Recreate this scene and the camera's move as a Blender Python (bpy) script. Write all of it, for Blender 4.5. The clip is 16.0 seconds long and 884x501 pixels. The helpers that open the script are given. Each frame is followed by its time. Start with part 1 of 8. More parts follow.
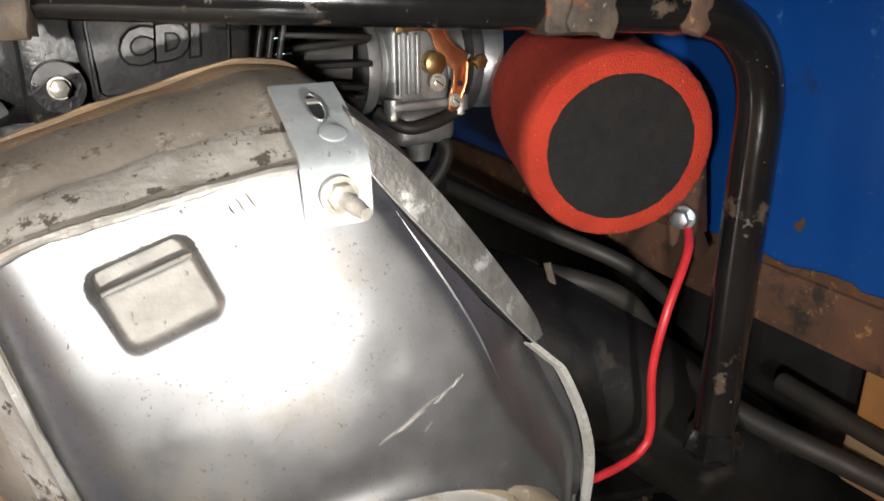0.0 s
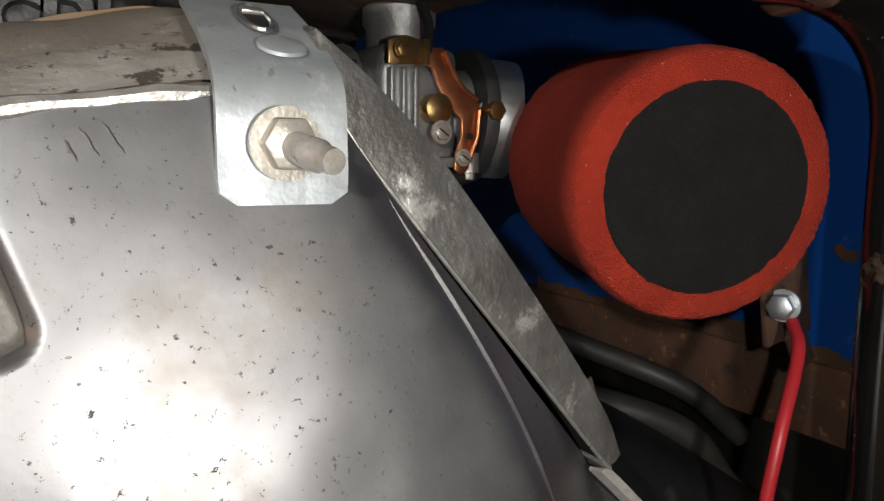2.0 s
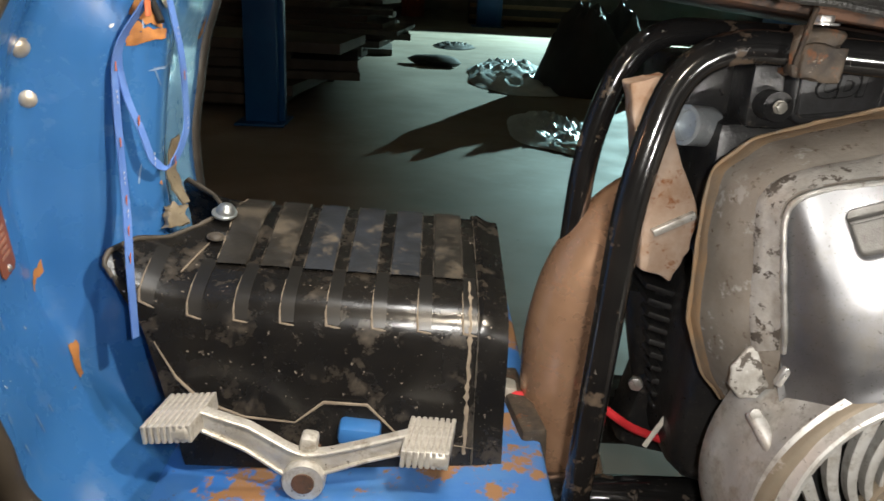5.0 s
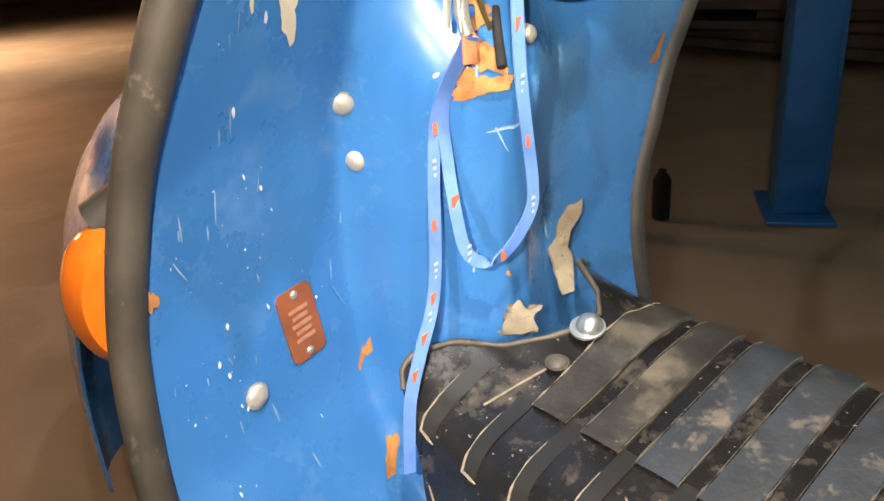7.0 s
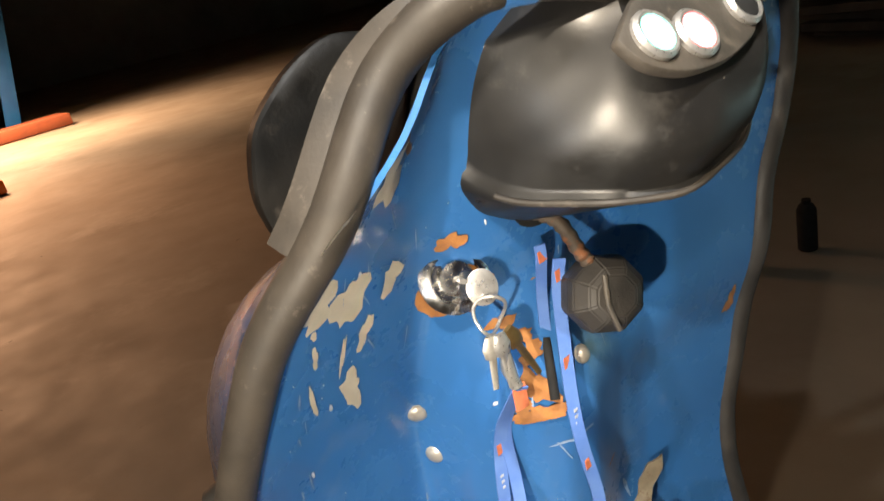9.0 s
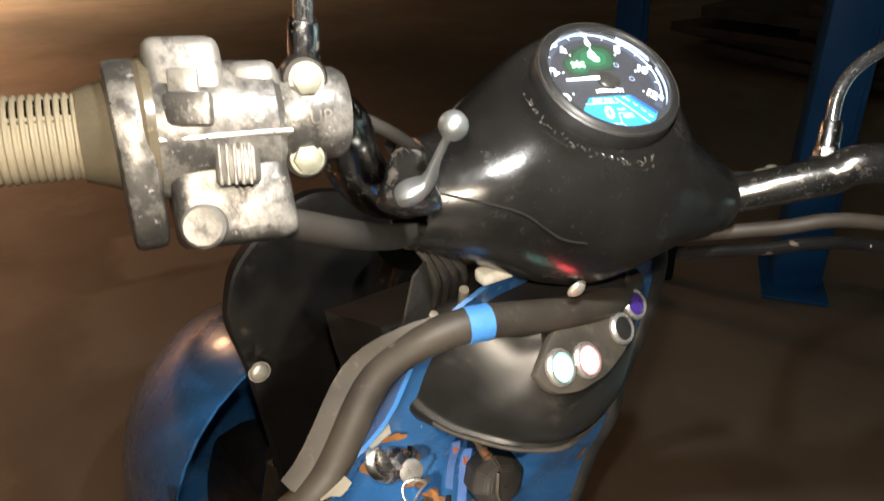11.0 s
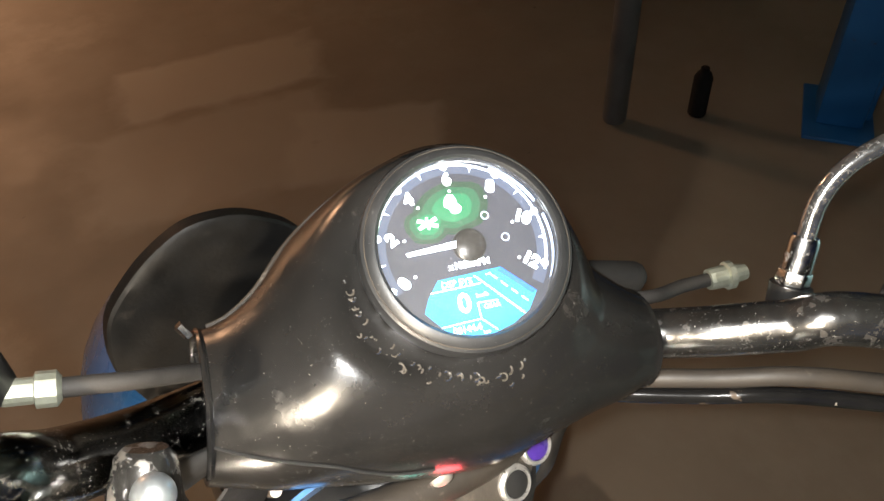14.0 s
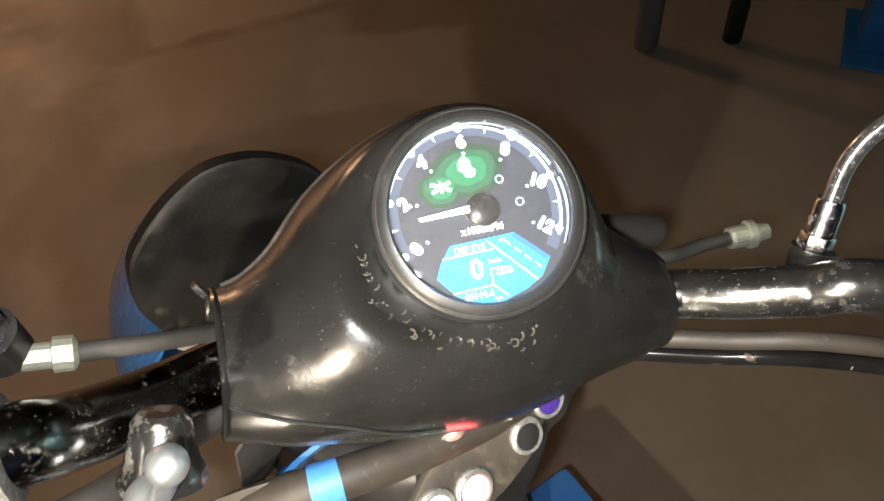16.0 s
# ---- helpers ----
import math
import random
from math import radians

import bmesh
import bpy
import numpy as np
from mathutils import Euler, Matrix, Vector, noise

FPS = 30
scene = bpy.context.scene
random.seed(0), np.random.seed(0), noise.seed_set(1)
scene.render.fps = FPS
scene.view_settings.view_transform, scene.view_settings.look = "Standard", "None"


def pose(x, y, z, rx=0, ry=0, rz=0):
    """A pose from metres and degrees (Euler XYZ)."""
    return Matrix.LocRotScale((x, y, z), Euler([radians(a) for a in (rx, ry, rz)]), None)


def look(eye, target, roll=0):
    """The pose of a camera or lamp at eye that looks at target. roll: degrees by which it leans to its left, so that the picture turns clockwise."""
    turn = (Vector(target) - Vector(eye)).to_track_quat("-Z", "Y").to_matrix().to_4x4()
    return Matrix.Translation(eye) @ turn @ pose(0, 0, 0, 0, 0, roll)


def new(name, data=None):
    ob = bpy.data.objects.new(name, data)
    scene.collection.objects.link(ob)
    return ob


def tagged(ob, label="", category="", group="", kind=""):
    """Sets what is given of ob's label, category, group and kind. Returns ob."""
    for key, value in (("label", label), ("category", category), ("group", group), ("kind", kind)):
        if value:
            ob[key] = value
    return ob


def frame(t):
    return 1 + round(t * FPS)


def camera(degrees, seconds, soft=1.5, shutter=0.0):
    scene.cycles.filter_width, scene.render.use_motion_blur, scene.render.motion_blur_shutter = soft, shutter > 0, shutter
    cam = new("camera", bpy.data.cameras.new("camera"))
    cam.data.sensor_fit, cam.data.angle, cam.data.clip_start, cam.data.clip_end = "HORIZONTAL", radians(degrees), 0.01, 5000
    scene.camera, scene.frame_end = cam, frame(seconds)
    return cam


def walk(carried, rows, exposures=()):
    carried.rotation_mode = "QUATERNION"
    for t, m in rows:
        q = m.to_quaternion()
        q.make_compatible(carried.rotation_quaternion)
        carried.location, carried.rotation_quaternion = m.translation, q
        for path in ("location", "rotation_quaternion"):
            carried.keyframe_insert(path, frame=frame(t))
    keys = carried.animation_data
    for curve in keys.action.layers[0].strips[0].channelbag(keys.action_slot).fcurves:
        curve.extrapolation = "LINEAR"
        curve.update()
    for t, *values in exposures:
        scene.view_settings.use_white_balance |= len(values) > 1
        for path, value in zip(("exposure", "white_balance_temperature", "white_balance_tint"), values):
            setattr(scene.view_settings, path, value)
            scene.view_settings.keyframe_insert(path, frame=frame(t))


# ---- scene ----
cam = camera(60.50, 16.0, soft=1.5, shutter=0.2)
PATH = [
    (0, (-0.0788, -0.1815, 0.82), (0.3559, 0.6482, 0.4697), -0.18),
    (0.5, (-0.0818, -0.1455, 0.8322), (0.3608, 0.6829, 0.489), 0.20),
    (1, (-0.0758, -0.14, 0.8076), (0.392, 0.7065, 0.5534), 1.18),
    (1.5, (-0.0551, -0.1201, 0.7634), (0.4237, 0.7412, 0.5933), 1.04),
    (2, (-0.0427, -0.0952, 0.7553), (0.4384, 0.7729, 0.6324), 0.77),
    (2.5, (-0.0501, -0.1274, 0.7752), (0.4224, 0.7406, 0.623), 0.88),
    (3, (-0.072, -0.2459, 0.8066), (0.3795, 0.6128, 0.5644), 1.25),
    (3.5, (-0.1519, -0.314, 0.8253), (0.1894, 0.583, 0.5444), 1.10),
    (4, (-0.2168, -0.3379, 0.8448), (-0.0138, 0.5929, 0.5407), 1.30),
    (4.5, (-0.2648, -0.346, 0.8445), (-0.1541, 0.5954, 0.526), 2.31),
    (5, (-0.293, -0.3366, 0.8411), (-0.2649, 0.6057, 0.5077), 3.09),
    (5.2, (-0.2911, -0.33, 0.8448), (-0.3106, 0.6099, 0.5039), 3.09),
    (7.3, (-0.2082, -0.0308, 0.8769), (-0.9667, 0.474, 0.4648), -6.90),
    (7.5, (-0.2254, -0.0234, 0.8959), (-0.9907, 0.4437, 0.4529), -9.11),
    (8, (-0.2208, -0.0064, 0.9384), (-1.0158, 0.4121, 0.4993), -12.63),
    (8.5, (-0.2153, 0.0115, 0.9691), (-1.0406, 0.4343, 0.595), -13.85),
    (8.7, (-0.211, 0.019, 0.991), (-1.0448, 0.4429, 0.6372), -13.97),
    (10.8, (-0.1648, -0.0249, 1.2021), (-0.8814, 0.5007, 0.7435), -1.34),
    (11, (-0.173, -0.0266, 1.2278), (-0.8867, 0.5077, 0.7748), -0.46),
    (11.5, (-0.1885, 0.0215, 1.2624), (-0.9081, 0.548, 0.8097), 1.37),
    (12, (-0.2245, 0.074, 1.2765), (-0.9718, 0.5511, 0.8139), 1.18),
    (12.5, (-0.2423, 0.1104, 1.3018), (-0.9941, 0.5312, 0.794), 0.31),
    (13, (-0.2459, 0.1297, 1.3162), (-0.9716, 0.5401, 0.764), -0.66),
    (13.5, (-0.2521, 0.1403, 1.3188), (-0.921, 0.5658, 0.7092), -2.50),
    (14, (-0.2659, 0.1632, 1.3198), (-0.8876, 0.5515, 0.6396), -3.99),
    (14.5, (-0.2742, 0.1712, 1.3249), (-0.8805, 0.5164, 0.6086), -5.80),
    (15, (-0.28, 0.1747, 1.3226), (-0.8726, 0.5014, 0.5863), -5.89),
    (15.5, (-0.2815, 0.1826, 1.3237), (-0.8656, 0.4937, 0.574), -6.27),
    (16, (-0.2738, 0.1745, 1.3283), (-0.8563, 0.4927, 0.5803), -5.66),
]
walk(cam, [(t, look(eye, target, roll)) for t, eye, target, roll in PATH], [(0.0, 0.8), (0.5, 0.4), (1.0, 0.42), (1.5, 0.2), (2.0, -0.25), (2.5, -0.7), (3.0, -0.7), (3.5, -0.6), (4.0, -0.4), (4.5, -0.05), (5.2, 0.3), (7.3, 1.2), (8.0, 0.98), (8.7, 0.6), (10.8, 0.0), (12.0, 0.22), (13.0, 0.5), (14.0, 0.68), (16.0, 0.62)])

# ---- world and lamps ----
world = bpy.data.worlds.new("night")
scene.world = world
world.use_nodes = True
world.node_tree.nodes["Background"].inputs[0].default_value = (0.30, 0.36, 0.42, 1)
world.node_tree.nodes["Background"].inputs[1].default_value = 0.016


def lamp(name, kind, at, energy, colour, size, target=None, cone=None, blend=0.6):
    data = bpy.data.lights.new(name, kind)
    data.energy, data.color = energy, colour
    if kind == "AREA":
        data.shape, data.size = "DISK", size
    else:
        data.shadow_soft_size = size
    if kind == "SPOT":
        data.spot_size, data.spot_blend = radians(cone), blend
    ob = new(name, data)
    ob.matrix_world = look(at, target) if target else pose(*at)
    return ob


# fixed lamps by engine, leg shield and handlebar stand in for one moving torch
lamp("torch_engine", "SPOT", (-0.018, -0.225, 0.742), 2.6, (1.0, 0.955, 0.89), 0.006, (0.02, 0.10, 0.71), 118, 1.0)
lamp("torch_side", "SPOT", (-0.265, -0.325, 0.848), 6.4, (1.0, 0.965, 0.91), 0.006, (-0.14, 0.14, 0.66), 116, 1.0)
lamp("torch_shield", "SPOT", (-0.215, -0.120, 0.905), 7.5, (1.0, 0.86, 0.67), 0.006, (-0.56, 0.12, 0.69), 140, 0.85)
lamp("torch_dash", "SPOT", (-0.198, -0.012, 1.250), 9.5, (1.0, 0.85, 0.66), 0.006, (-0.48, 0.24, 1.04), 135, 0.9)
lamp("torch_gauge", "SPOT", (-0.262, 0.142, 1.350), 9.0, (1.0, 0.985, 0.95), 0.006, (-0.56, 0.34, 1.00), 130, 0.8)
# warm work lamp over the hall floor
lamp("work_lamp", "SPOT", (-10.6, -0.5, 2.3), 1700.0, (1.0, 0.64, 0.38), 0.25, (-10.4, 0.2, 0.0), 130, 1.0)
# added warm fill for the near floor, no such lamp is seen
lamp("near_floor_fill", "SPOT", (-8.6, -0.9, 2.6), 1130.0, (1.0, 0.54, 0.29), 0.40, (-6.5, -1.4, 0.0), 100, 1.0)
# unseen cold spot, assumed at the far right, aimed at the lit floor patch
lamp("cold_floor_spot", "SPOT", (5.0, 14.0, 2.8), 7000.0, (0.56, 0.94, 0.95), 0.05, (0.5, 8.0, 0.0), 96, 0.2)


# ---- materials ----
def surf(name, col, col2=None, scale=40.0, rough=0.5, rough2=None, metal=0.0, bump=0.15, grain=600.0, wear=None,
         coat=0.0, emit=None, fleck=None, weave=None, vary=False):
    """A procedural surface. wear: (colour, scale, threshold, roughness, metal, softness), fleck: the same for fine specks."""
    m = bpy.data.materials.new(name)
    m.use_nodes = True
    nt = m.node_tree
    bs = nt.nodes["Principled BSDF"]
    co = nt.nodes.new("ShaderNodeTexCoord")
    at = co.outputs["Object"]
    if vary:
        info, far, sh = nt.nodes.new("ShaderNodeObjectInfo"), nt.nodes.new("ShaderNodeMath"), nt.nodes.new("ShaderNodeVectorMath")
        far.operation, far.inputs[1].default_value = "MULTIPLY", 31.0
        nt.links.new(info.outputs["Random"], far.inputs[0])
        nt.links.new(at, sh.inputs[0])
        nt.links.new(far.outputs[0], sh.inputs[1])
        at = sh.outputs[0]

    def tex(s, detail=5.0, rgh=0.6, off=0.0):
        mp = nt.nodes.new("ShaderNodeMapping")
        mp.inputs["Location"].default_value = (off, off * 1.7, off * 0.6)
        nt.links.new(at, mp.inputs["Vector"])
        t = nt.nodes.new("ShaderNodeTexNoise")
        t.inputs["Scale"].default_value, t.inputs["Detail"].default_value, t.inputs["Roughness"].default_value = s, detail, rgh
        nt.links.new(mp.outputs["Vector"], t.inputs["Vector"])
        return t.outputs["Fac"]

    def ramp(fac, lo, hi, a=0.0, b=1.0):
        r = nt.nodes.new("ShaderNodeMapRange")
        r.inputs[1].default_value, r.inputs[2].default_value = lo, hi
        r.inputs[3].default_value, r.inputs[4].default_value = a, b
        nt.links.new(fac, r.inputs[0])
        return r.outputs[0]

    def mix(fac, a, b):
        x = nt.nodes.new("ShaderNodeMix")
        x.data_type = "RGBA"
        nt.links.new(fac, x.inputs[0])
        for sock, v in ((x.inputs[6], a), (x.inputs[7], b)):
            if isinstance(v, tuple):
                sock.default_value = (*v, 1)
            else:
                nt.links.new(v, sock)
        return x.outputs[2]

    def fmix(fac, a, b):
        x = nt.nodes.new("ShaderNodeMix")
        nt.links.new(fac, x.inputs[0])
        for sock, v in ((x.inputs[2], a), (x.inputs[3], b)):
            if isinstance(v, (int, float)):
                sock.default_value = v
            else:
                nt.links.new(v, sock)
        return x.outputs[0]

    col2 = col2 or tuple(c * 0.75 for c in col)
    colour = mix(ramp(tex(scale), 0.35, 0.68), col, col2)
    rg = ramp(tex(scale * 2.3, off=3.1), 0.3, 0.7, rough, rough2 if rough2 is not None else min(1.0, rough * 1.35))
    mt = metal
    for k, w in enumerate(x for x in (wear, fleck) if x):
        wcol, ws, th, wr, wm, soft = w
        f = ramp(tex(ws, 8.0, 0.7, 7.7 + 5 * k), th, th + soft)
        colour, rg, mt = mix(f, colour, wcol), fmix(f, rg, wr), fmix(f, mt, wm)
    nt.links.new(colour, bs.inputs["Base Color"])
    nt.links.new(rg, bs.inputs["Roughness"])
    if isinstance(mt, (int, float)):
        bs.inputs["Metallic"].default_value = mt
    else:
        nt.links.new(mt, bs.inputs["Metallic"])
    bs.inputs["Coat Weight"].default_value = coat
    bs.inputs["Coat Roughness"].default_value = 0.12
    if bump:
        b = nt.nodes.new("ShaderNodeBump")
        b.inputs["Strength"].default_value, b.inputs["Distance"].default_value = bump, 0.001
        h = tex(grain, 4.0, 0.6, 1.3)
        if weave:
            v = nt.nodes.new("ShaderNodeTexVoronoi")
            v.inputs["Scale"].default_value = weave
            nt.links.new(co.outputs["Object"], v.inputs["Vector"])
            h = v.outputs["Distance"]
        nt.links.new(h, b.inputs["Height"])
        nt.links.new(b.outputs["Normal"], bs.inputs["Normal"])
    if emit:
        bs.inputs["Emission Color"].default_value = (*emit[0], 1)
        bs.inputs["Emission Strength"].default_value = emit[1]
    return m


RUST = (0.16, 0.060, 0.022)
DUST = (0.22, 0.185, 0.14)
M = {
    "alu": surf("cast_aluminium", (0.295, 0.295, 0.302), (0.20, 0.20, 0.208), 17, 0.34, 0.48, 0.88, 0.035, 700,
                wear=((0.20, 0.178, 0.148), 20, 0.54, 0.56, 0.75, 0.22), fleck=((0.05, 0.043, 0.037), 620, 0.612, 0.7, 0.2, 0.03)),
    # darker alloy: painted shade of the louvre recess along with its grime
    "alu_shade_grime": surf("shaded_grimy_aluminium", (0.20, 0.193, 0.180), (0.125, 0.117, 0.106), 60, 0.42, 0.55, 0.55, 0.2, 900,
                      fleck=((0.07, 0.06, 0.05), 300, 0.62, 0.7, 0.2, 0.06)),
    "alu_pale": surf("pale_aluminium", (0.64, 0.63, 0.60), (0.48, 0.46, 0.42), 60, 0.40, 0.54, 0.5, 0.15, 700,
                     wear=((0.20, 0.165, 0.125), 60, 0.50, 0.7, 0.1, 0.2), fleck=((0.10, 0.085, 0.07), 260, 0.62, 0.8, 0.1, 0.05)),
    "dust_alu": surf("dust_browned_alloy", (0.24, 0.195, 0.14), (0.17, 0.14, 0.10), 40, 0.55, 0.72, 0.25, 0.3, 500,
                     wear=((0.52, 0.50, 0.46), 70, 0.60, 0.45, 0.5, 0.10)),
    "strap_alu": surf("weathered_strip", (0.27, 0.265, 0.255), (0.16, 0.152, 0.14), 46, 0.38, 0.55, 0.7, 0.45, 350,
                      wear=((0.52, 0.51, 0.49), 70, 0.58, 0.4, 0.5, 0.08), fleck=((0.10, 0.085, 0.07), 200, 0.61, 0.8, 0.1, 0.06)),
    "duct": surf("oxidised_duct", (0.36, 0.325, 0.28), (0.22, 0.192, 0.158), 20, 0.5, 0.66, 0.25, 0.25, 420,
                 wear=((0.50, 0.48, 0.45), 42, 0.575, 0.55, 0.4, 0.05), fleck=((0.11, 0.075, 0.05), 120, 0.585, 0.8, 0.1, 0.08)),
    "duct_edge": surf("rusty_duct_edge", (0.38, 0.245, 0.135), (0.28, 0.215, 0.15), 60, 0.68, 0.8, 0.2, 0.3, 700,
                      wear=((0.50, 0.48, 0.45), 120, 0.66, 0.5, 0.5, 0.04)),
    "seam": surf("sealed_seam", (0.60, 0.59, 0.57), (0.40, 0.38, 0.34), 80, 0.32, 0.5, 0.7, 0.5, 350,
                 wear=((0.22, 0.19, 0.16), 90, 0.56, 0.7, 0.2, 0.06)),
    "flake": surf("flaking_pale_coat", (0.55, 0.535, 0.50), (0.36, 0.33, 0.29), 70, 0.45, 0.6, 0.35, 0.7, 260,
                  wear=((0.10, 0.085, 0.07), 90, 0.545, 0.7, 0.2, 0.03), fleck=((0.62, 0.61, 0.58), 300, 0.62, 0.5, 0.3, 0.05)),
    "bar_black": surf("pitted_black_bar", (0.22, 0.215, 0.205), (0.09, 0.086, 0.08), 60, 0.10, 0.22, 1.0, 0.16, 300,
                      wear=((0.26, 0.24, 0.21), 150, 0.585, 0.35, 0.8, 0.08), fleck=((0.42, 0.39, 0.35), 700, 0.635, 0.5, 0.5, 0.04)),
    "bar_grey": surf("lighter_chrome_bar", (0.25, 0.246, 0.238), (0.13, 0.127, 0.122), 60, 0.16, 0.28, 0.95, 0.10, 300,
                     wear=((0.12, 0.105, 0.09), 120, 0.57, 0.45, 0.6, 0.10), fleck=((0.50, 0.47, 0.43), 600, 0.63, 0.5, 0.5, 0.04)),
    "cup_chrome": surf("dust_filmed_chrome", (0.26, 0.255, 0.245), (0.12, 0.115, 0.11), 60, 0.14, 0.26, 0.95, 0.10, 300,
                       wear=((0.17, 0.145, 0.115), 70, 0.54, 0.75, 0.2, 0.14), fleck=((0.40, 0.37, 0.33), 700, 0.64, 0.6, 0.3, 0.04)),
    "zinc": surf("zinc_plate", (0.60, 0.635, 0.65), (0.44, 0.48, 0.50), 90, 0.30, 0.42, 0.9, 0.08, 1200,
                 fleck=((0.34, 0.36, 0.36), 260, 0.6, 0.5, 0.7, 0.1)),
    "steel": surf("bright_steel", (0.64, 0.63, 0.61), (0.48, 0.46, 0.43), 200, 0.24, 0.40, 0.75, 0.05, 900),
    "chrome": surf("pitted_chrome", (0.62, 0.63, 0.64), (0.50, 0.50, 0.50), 120, 0.16, 0.30, 1.0, 0.05, 900,
                   wear=((0.11, 0.085, 0.06), 120, 0.60, 0.7, 0.1, 0.05), fleck=((0.26, 0.24, 0.2), 500, 0.64, 0.6, 0.2, 0.04)),
    "brass": surf("passivated_brass", (0.45, 0.30, 0.12), (0.30, 0.19, 0.08), 150, 0.28, 0.4, 0.9, 0.06, 900),
    "copper": surf("copper_lever", (0.50, 0.20, 0.09), (0.36, 0.15, 0.07), 120, 0.28, 0.4, 0.85, 0.06, 900),
    "tube": surf("black_tube_paint", (0.006, 0.006, 0.0065), (0.012, 0.0115, 0.011), 30, 0.10, 0.20, 0.0, 0.035, 240,
                 wear=((0.075, 0.052, 0.034), 46, 0.585, 0.8, 0.0, 0.06), fleck=((0.36, 0.32, 0.27), 230, 0.665, 0.6, 0.3, 0.02), coat=0.3),
    "tube_dirty": surf("muddy_bracket", (0.085, 0.062, 0.042), (0.024, 0.020, 0.017), 70, 0.6, 0.8, 0.1, 0.9, 160,
                       wear=(RUST, 80, 0.55, 0.85, 0.1, 0.10), fleck=((0.26, 0.22, 0.17), 240, 0.62, 0.9, 0.0, 0.06)),
    "foam": surf("red_foam", (0.62, 0.050, 0.020), (0.50, 0.036, 0.014), 60, 0.85, 0.95, 0.0, 1.0, 900,
                 fleck=((1.0, 0.46, 0.34), 700, 0.645, 0.4, 0.0, 0.03), weave=1900),
    "foam_cap": surf("black_foam_cap", (0.008, 0.0075, 0.0075), (0.013, 0.012, 0.0115), 90, 0.8, 0.95, 0.0, 0.9, 900,
                     fleck=((0.12, 0.10, 0.09), 800, 0.70, 0.7, 0.0, 0.03), weave=1700),
    "rubber": surf("dusty_black_rubber", (0.016, 0.015, 0.014), (0.034, 0.030, 0.026), 26, 0.48, 0.7, 0.0, 0.2, 500,
                   fleck=(DUST, 180, 0.68, 0.9, 0.0, 0.06)),
    "trim": surf("edge_trim_rubber", (0.044, 0.036, 0.028), (0.020, 0.017, 0.014), 26, 0.50, 0.66, 0.0, 0.14, 400,
                 wear=((0.13, 0.11, 0.09), 60, 0.59, 0.65, 0.0, 0.14), fleck=((0.22, 0.19, 0.16), 300, 0.68, 0.8, 0.0, 0.04)),
    "engine": surf("black_engine_paint", (0.014, 0.014, 0.015), (0.026, 0.025, 0.024), 50, 0.25, 0.42, 0.1, 0.35, 350,
                   fleck=((0.09, 0.075, 0.06), 140, 0.60, 0.85, 0.0, 0.12)),
    "cover": surf("grey_head_cover", (0.080, 0.080, 0.082), (0.045, 0.044, 0.043), 60, 0.40, 0.58, 0.5, 0.35, 450,
                  fleck=((0.15, 0.13, 0.11), 150, 0.62, 0.8, 0.1, 0.1)),
    "cover_letter": surf("rubbed_raised_metal", (0.095, 0.095, 0.097), (0.060, 0.060, 0.060), 120, 0.34, 0.5, 0.6, 0.3, 450),
    "carb": surf("carburettor_alloy", (0.47, 0.48, 0.48), (0.33, 0.335, 0.33), 90, 0.36, 0.5, 0.75, 0.3, 600,
                 wear=((0.20, 0.17, 0.12), 90, 0.60, 0.7, 0.1, 0.1)),
    "blue": surf("blue_body_paint", (0.028, 0.130, 0.368), (0.042, 0.157, 0.400), 9, 0.20, 0.34, 0.0, 0.04, 160,
                 wear=((0.090, 0.205, 0.44), 22, 0.56, 0.50, 0.0, 0.22), fleck=((0.48, 0.55, 0.66), 130, 0.715, 0.6, 0.0, 0.015), coat=0.35),
    "blue_worn": surf("worn_blue_floorboard", (0.030, 0.140, 0.44), (0.06, 0.18, 0.43), 16, 0.34, 0.5, 0.0, 0.15, 200,
                      wear=((0.26, 0.135, 0.06), 15, 0.535, 0.75, 0.0, 0.035), fleck=((0.10, 0.075, 0.055), 60, 0.62, 0.9, 0.0, 0.08)),
    "blue_dark": surf("cargo_box_blue", (0.004, 0.055, 0.270), (0.006, 0.075, 0.33), 8, 0.30, 0.46, 0.0, 0.12, 120,
                      wear=((0.010, 0.022, 0.060), 13, 0.585, 0.7, 0.0, 0.10), fleck=((0.06, 0.19, 0.44), 70, 0.63, 0.5, 0.0, 0.1)),
    "scratch": surf("rubbed_pale_paint", (0.24, 0.33, 0.48), (0.15, 0.26, 0.46), 160, 0.5, 0.65, 0.0, 0.1, 400),
    "primer": surf("bare_primer", (0.60, 0.545, 0.43), (0.50, 0.45, 0.35), 60, 0.6, 0.75, 0.0, 0.1, 400),
    "rust": surf("bare_rust", (0.40, 0.170, 0.045), (0.26, 0.11, 0.04), 90, 0.75, 0.9, 0.0, 0.35, 500),
    "rust_beam": surf("rusty_beam", (0.14, 0.068, 0.038), (0.085, 0.048, 0.032), 34, 0.6, 0.9, 0.1, 0.6, 220,
                      wear=((0.030, 0.024, 0.020), 30, 0.55, 0.6, 0.0, 0.10), fleck=((0.32, 0.17, 0.07), 110, 0.585, 0.9, 0.0, 0.08)),
    "cover_black": surf("dusty_gloss_plastic", (0.009, 0.0088, 0.0085), (0.016, 0.015, 0.014), 24, 0.16, 0.30, 0.0, 0.10, 300,
                        wear=((0.034, 0.031, 0.028), 44, 0.60, 0.50, 0.0, 0.14), fleck=((0.26, 0.24, 0.21), 1100, 0.655, 0.8, 0.0, 0.02)),
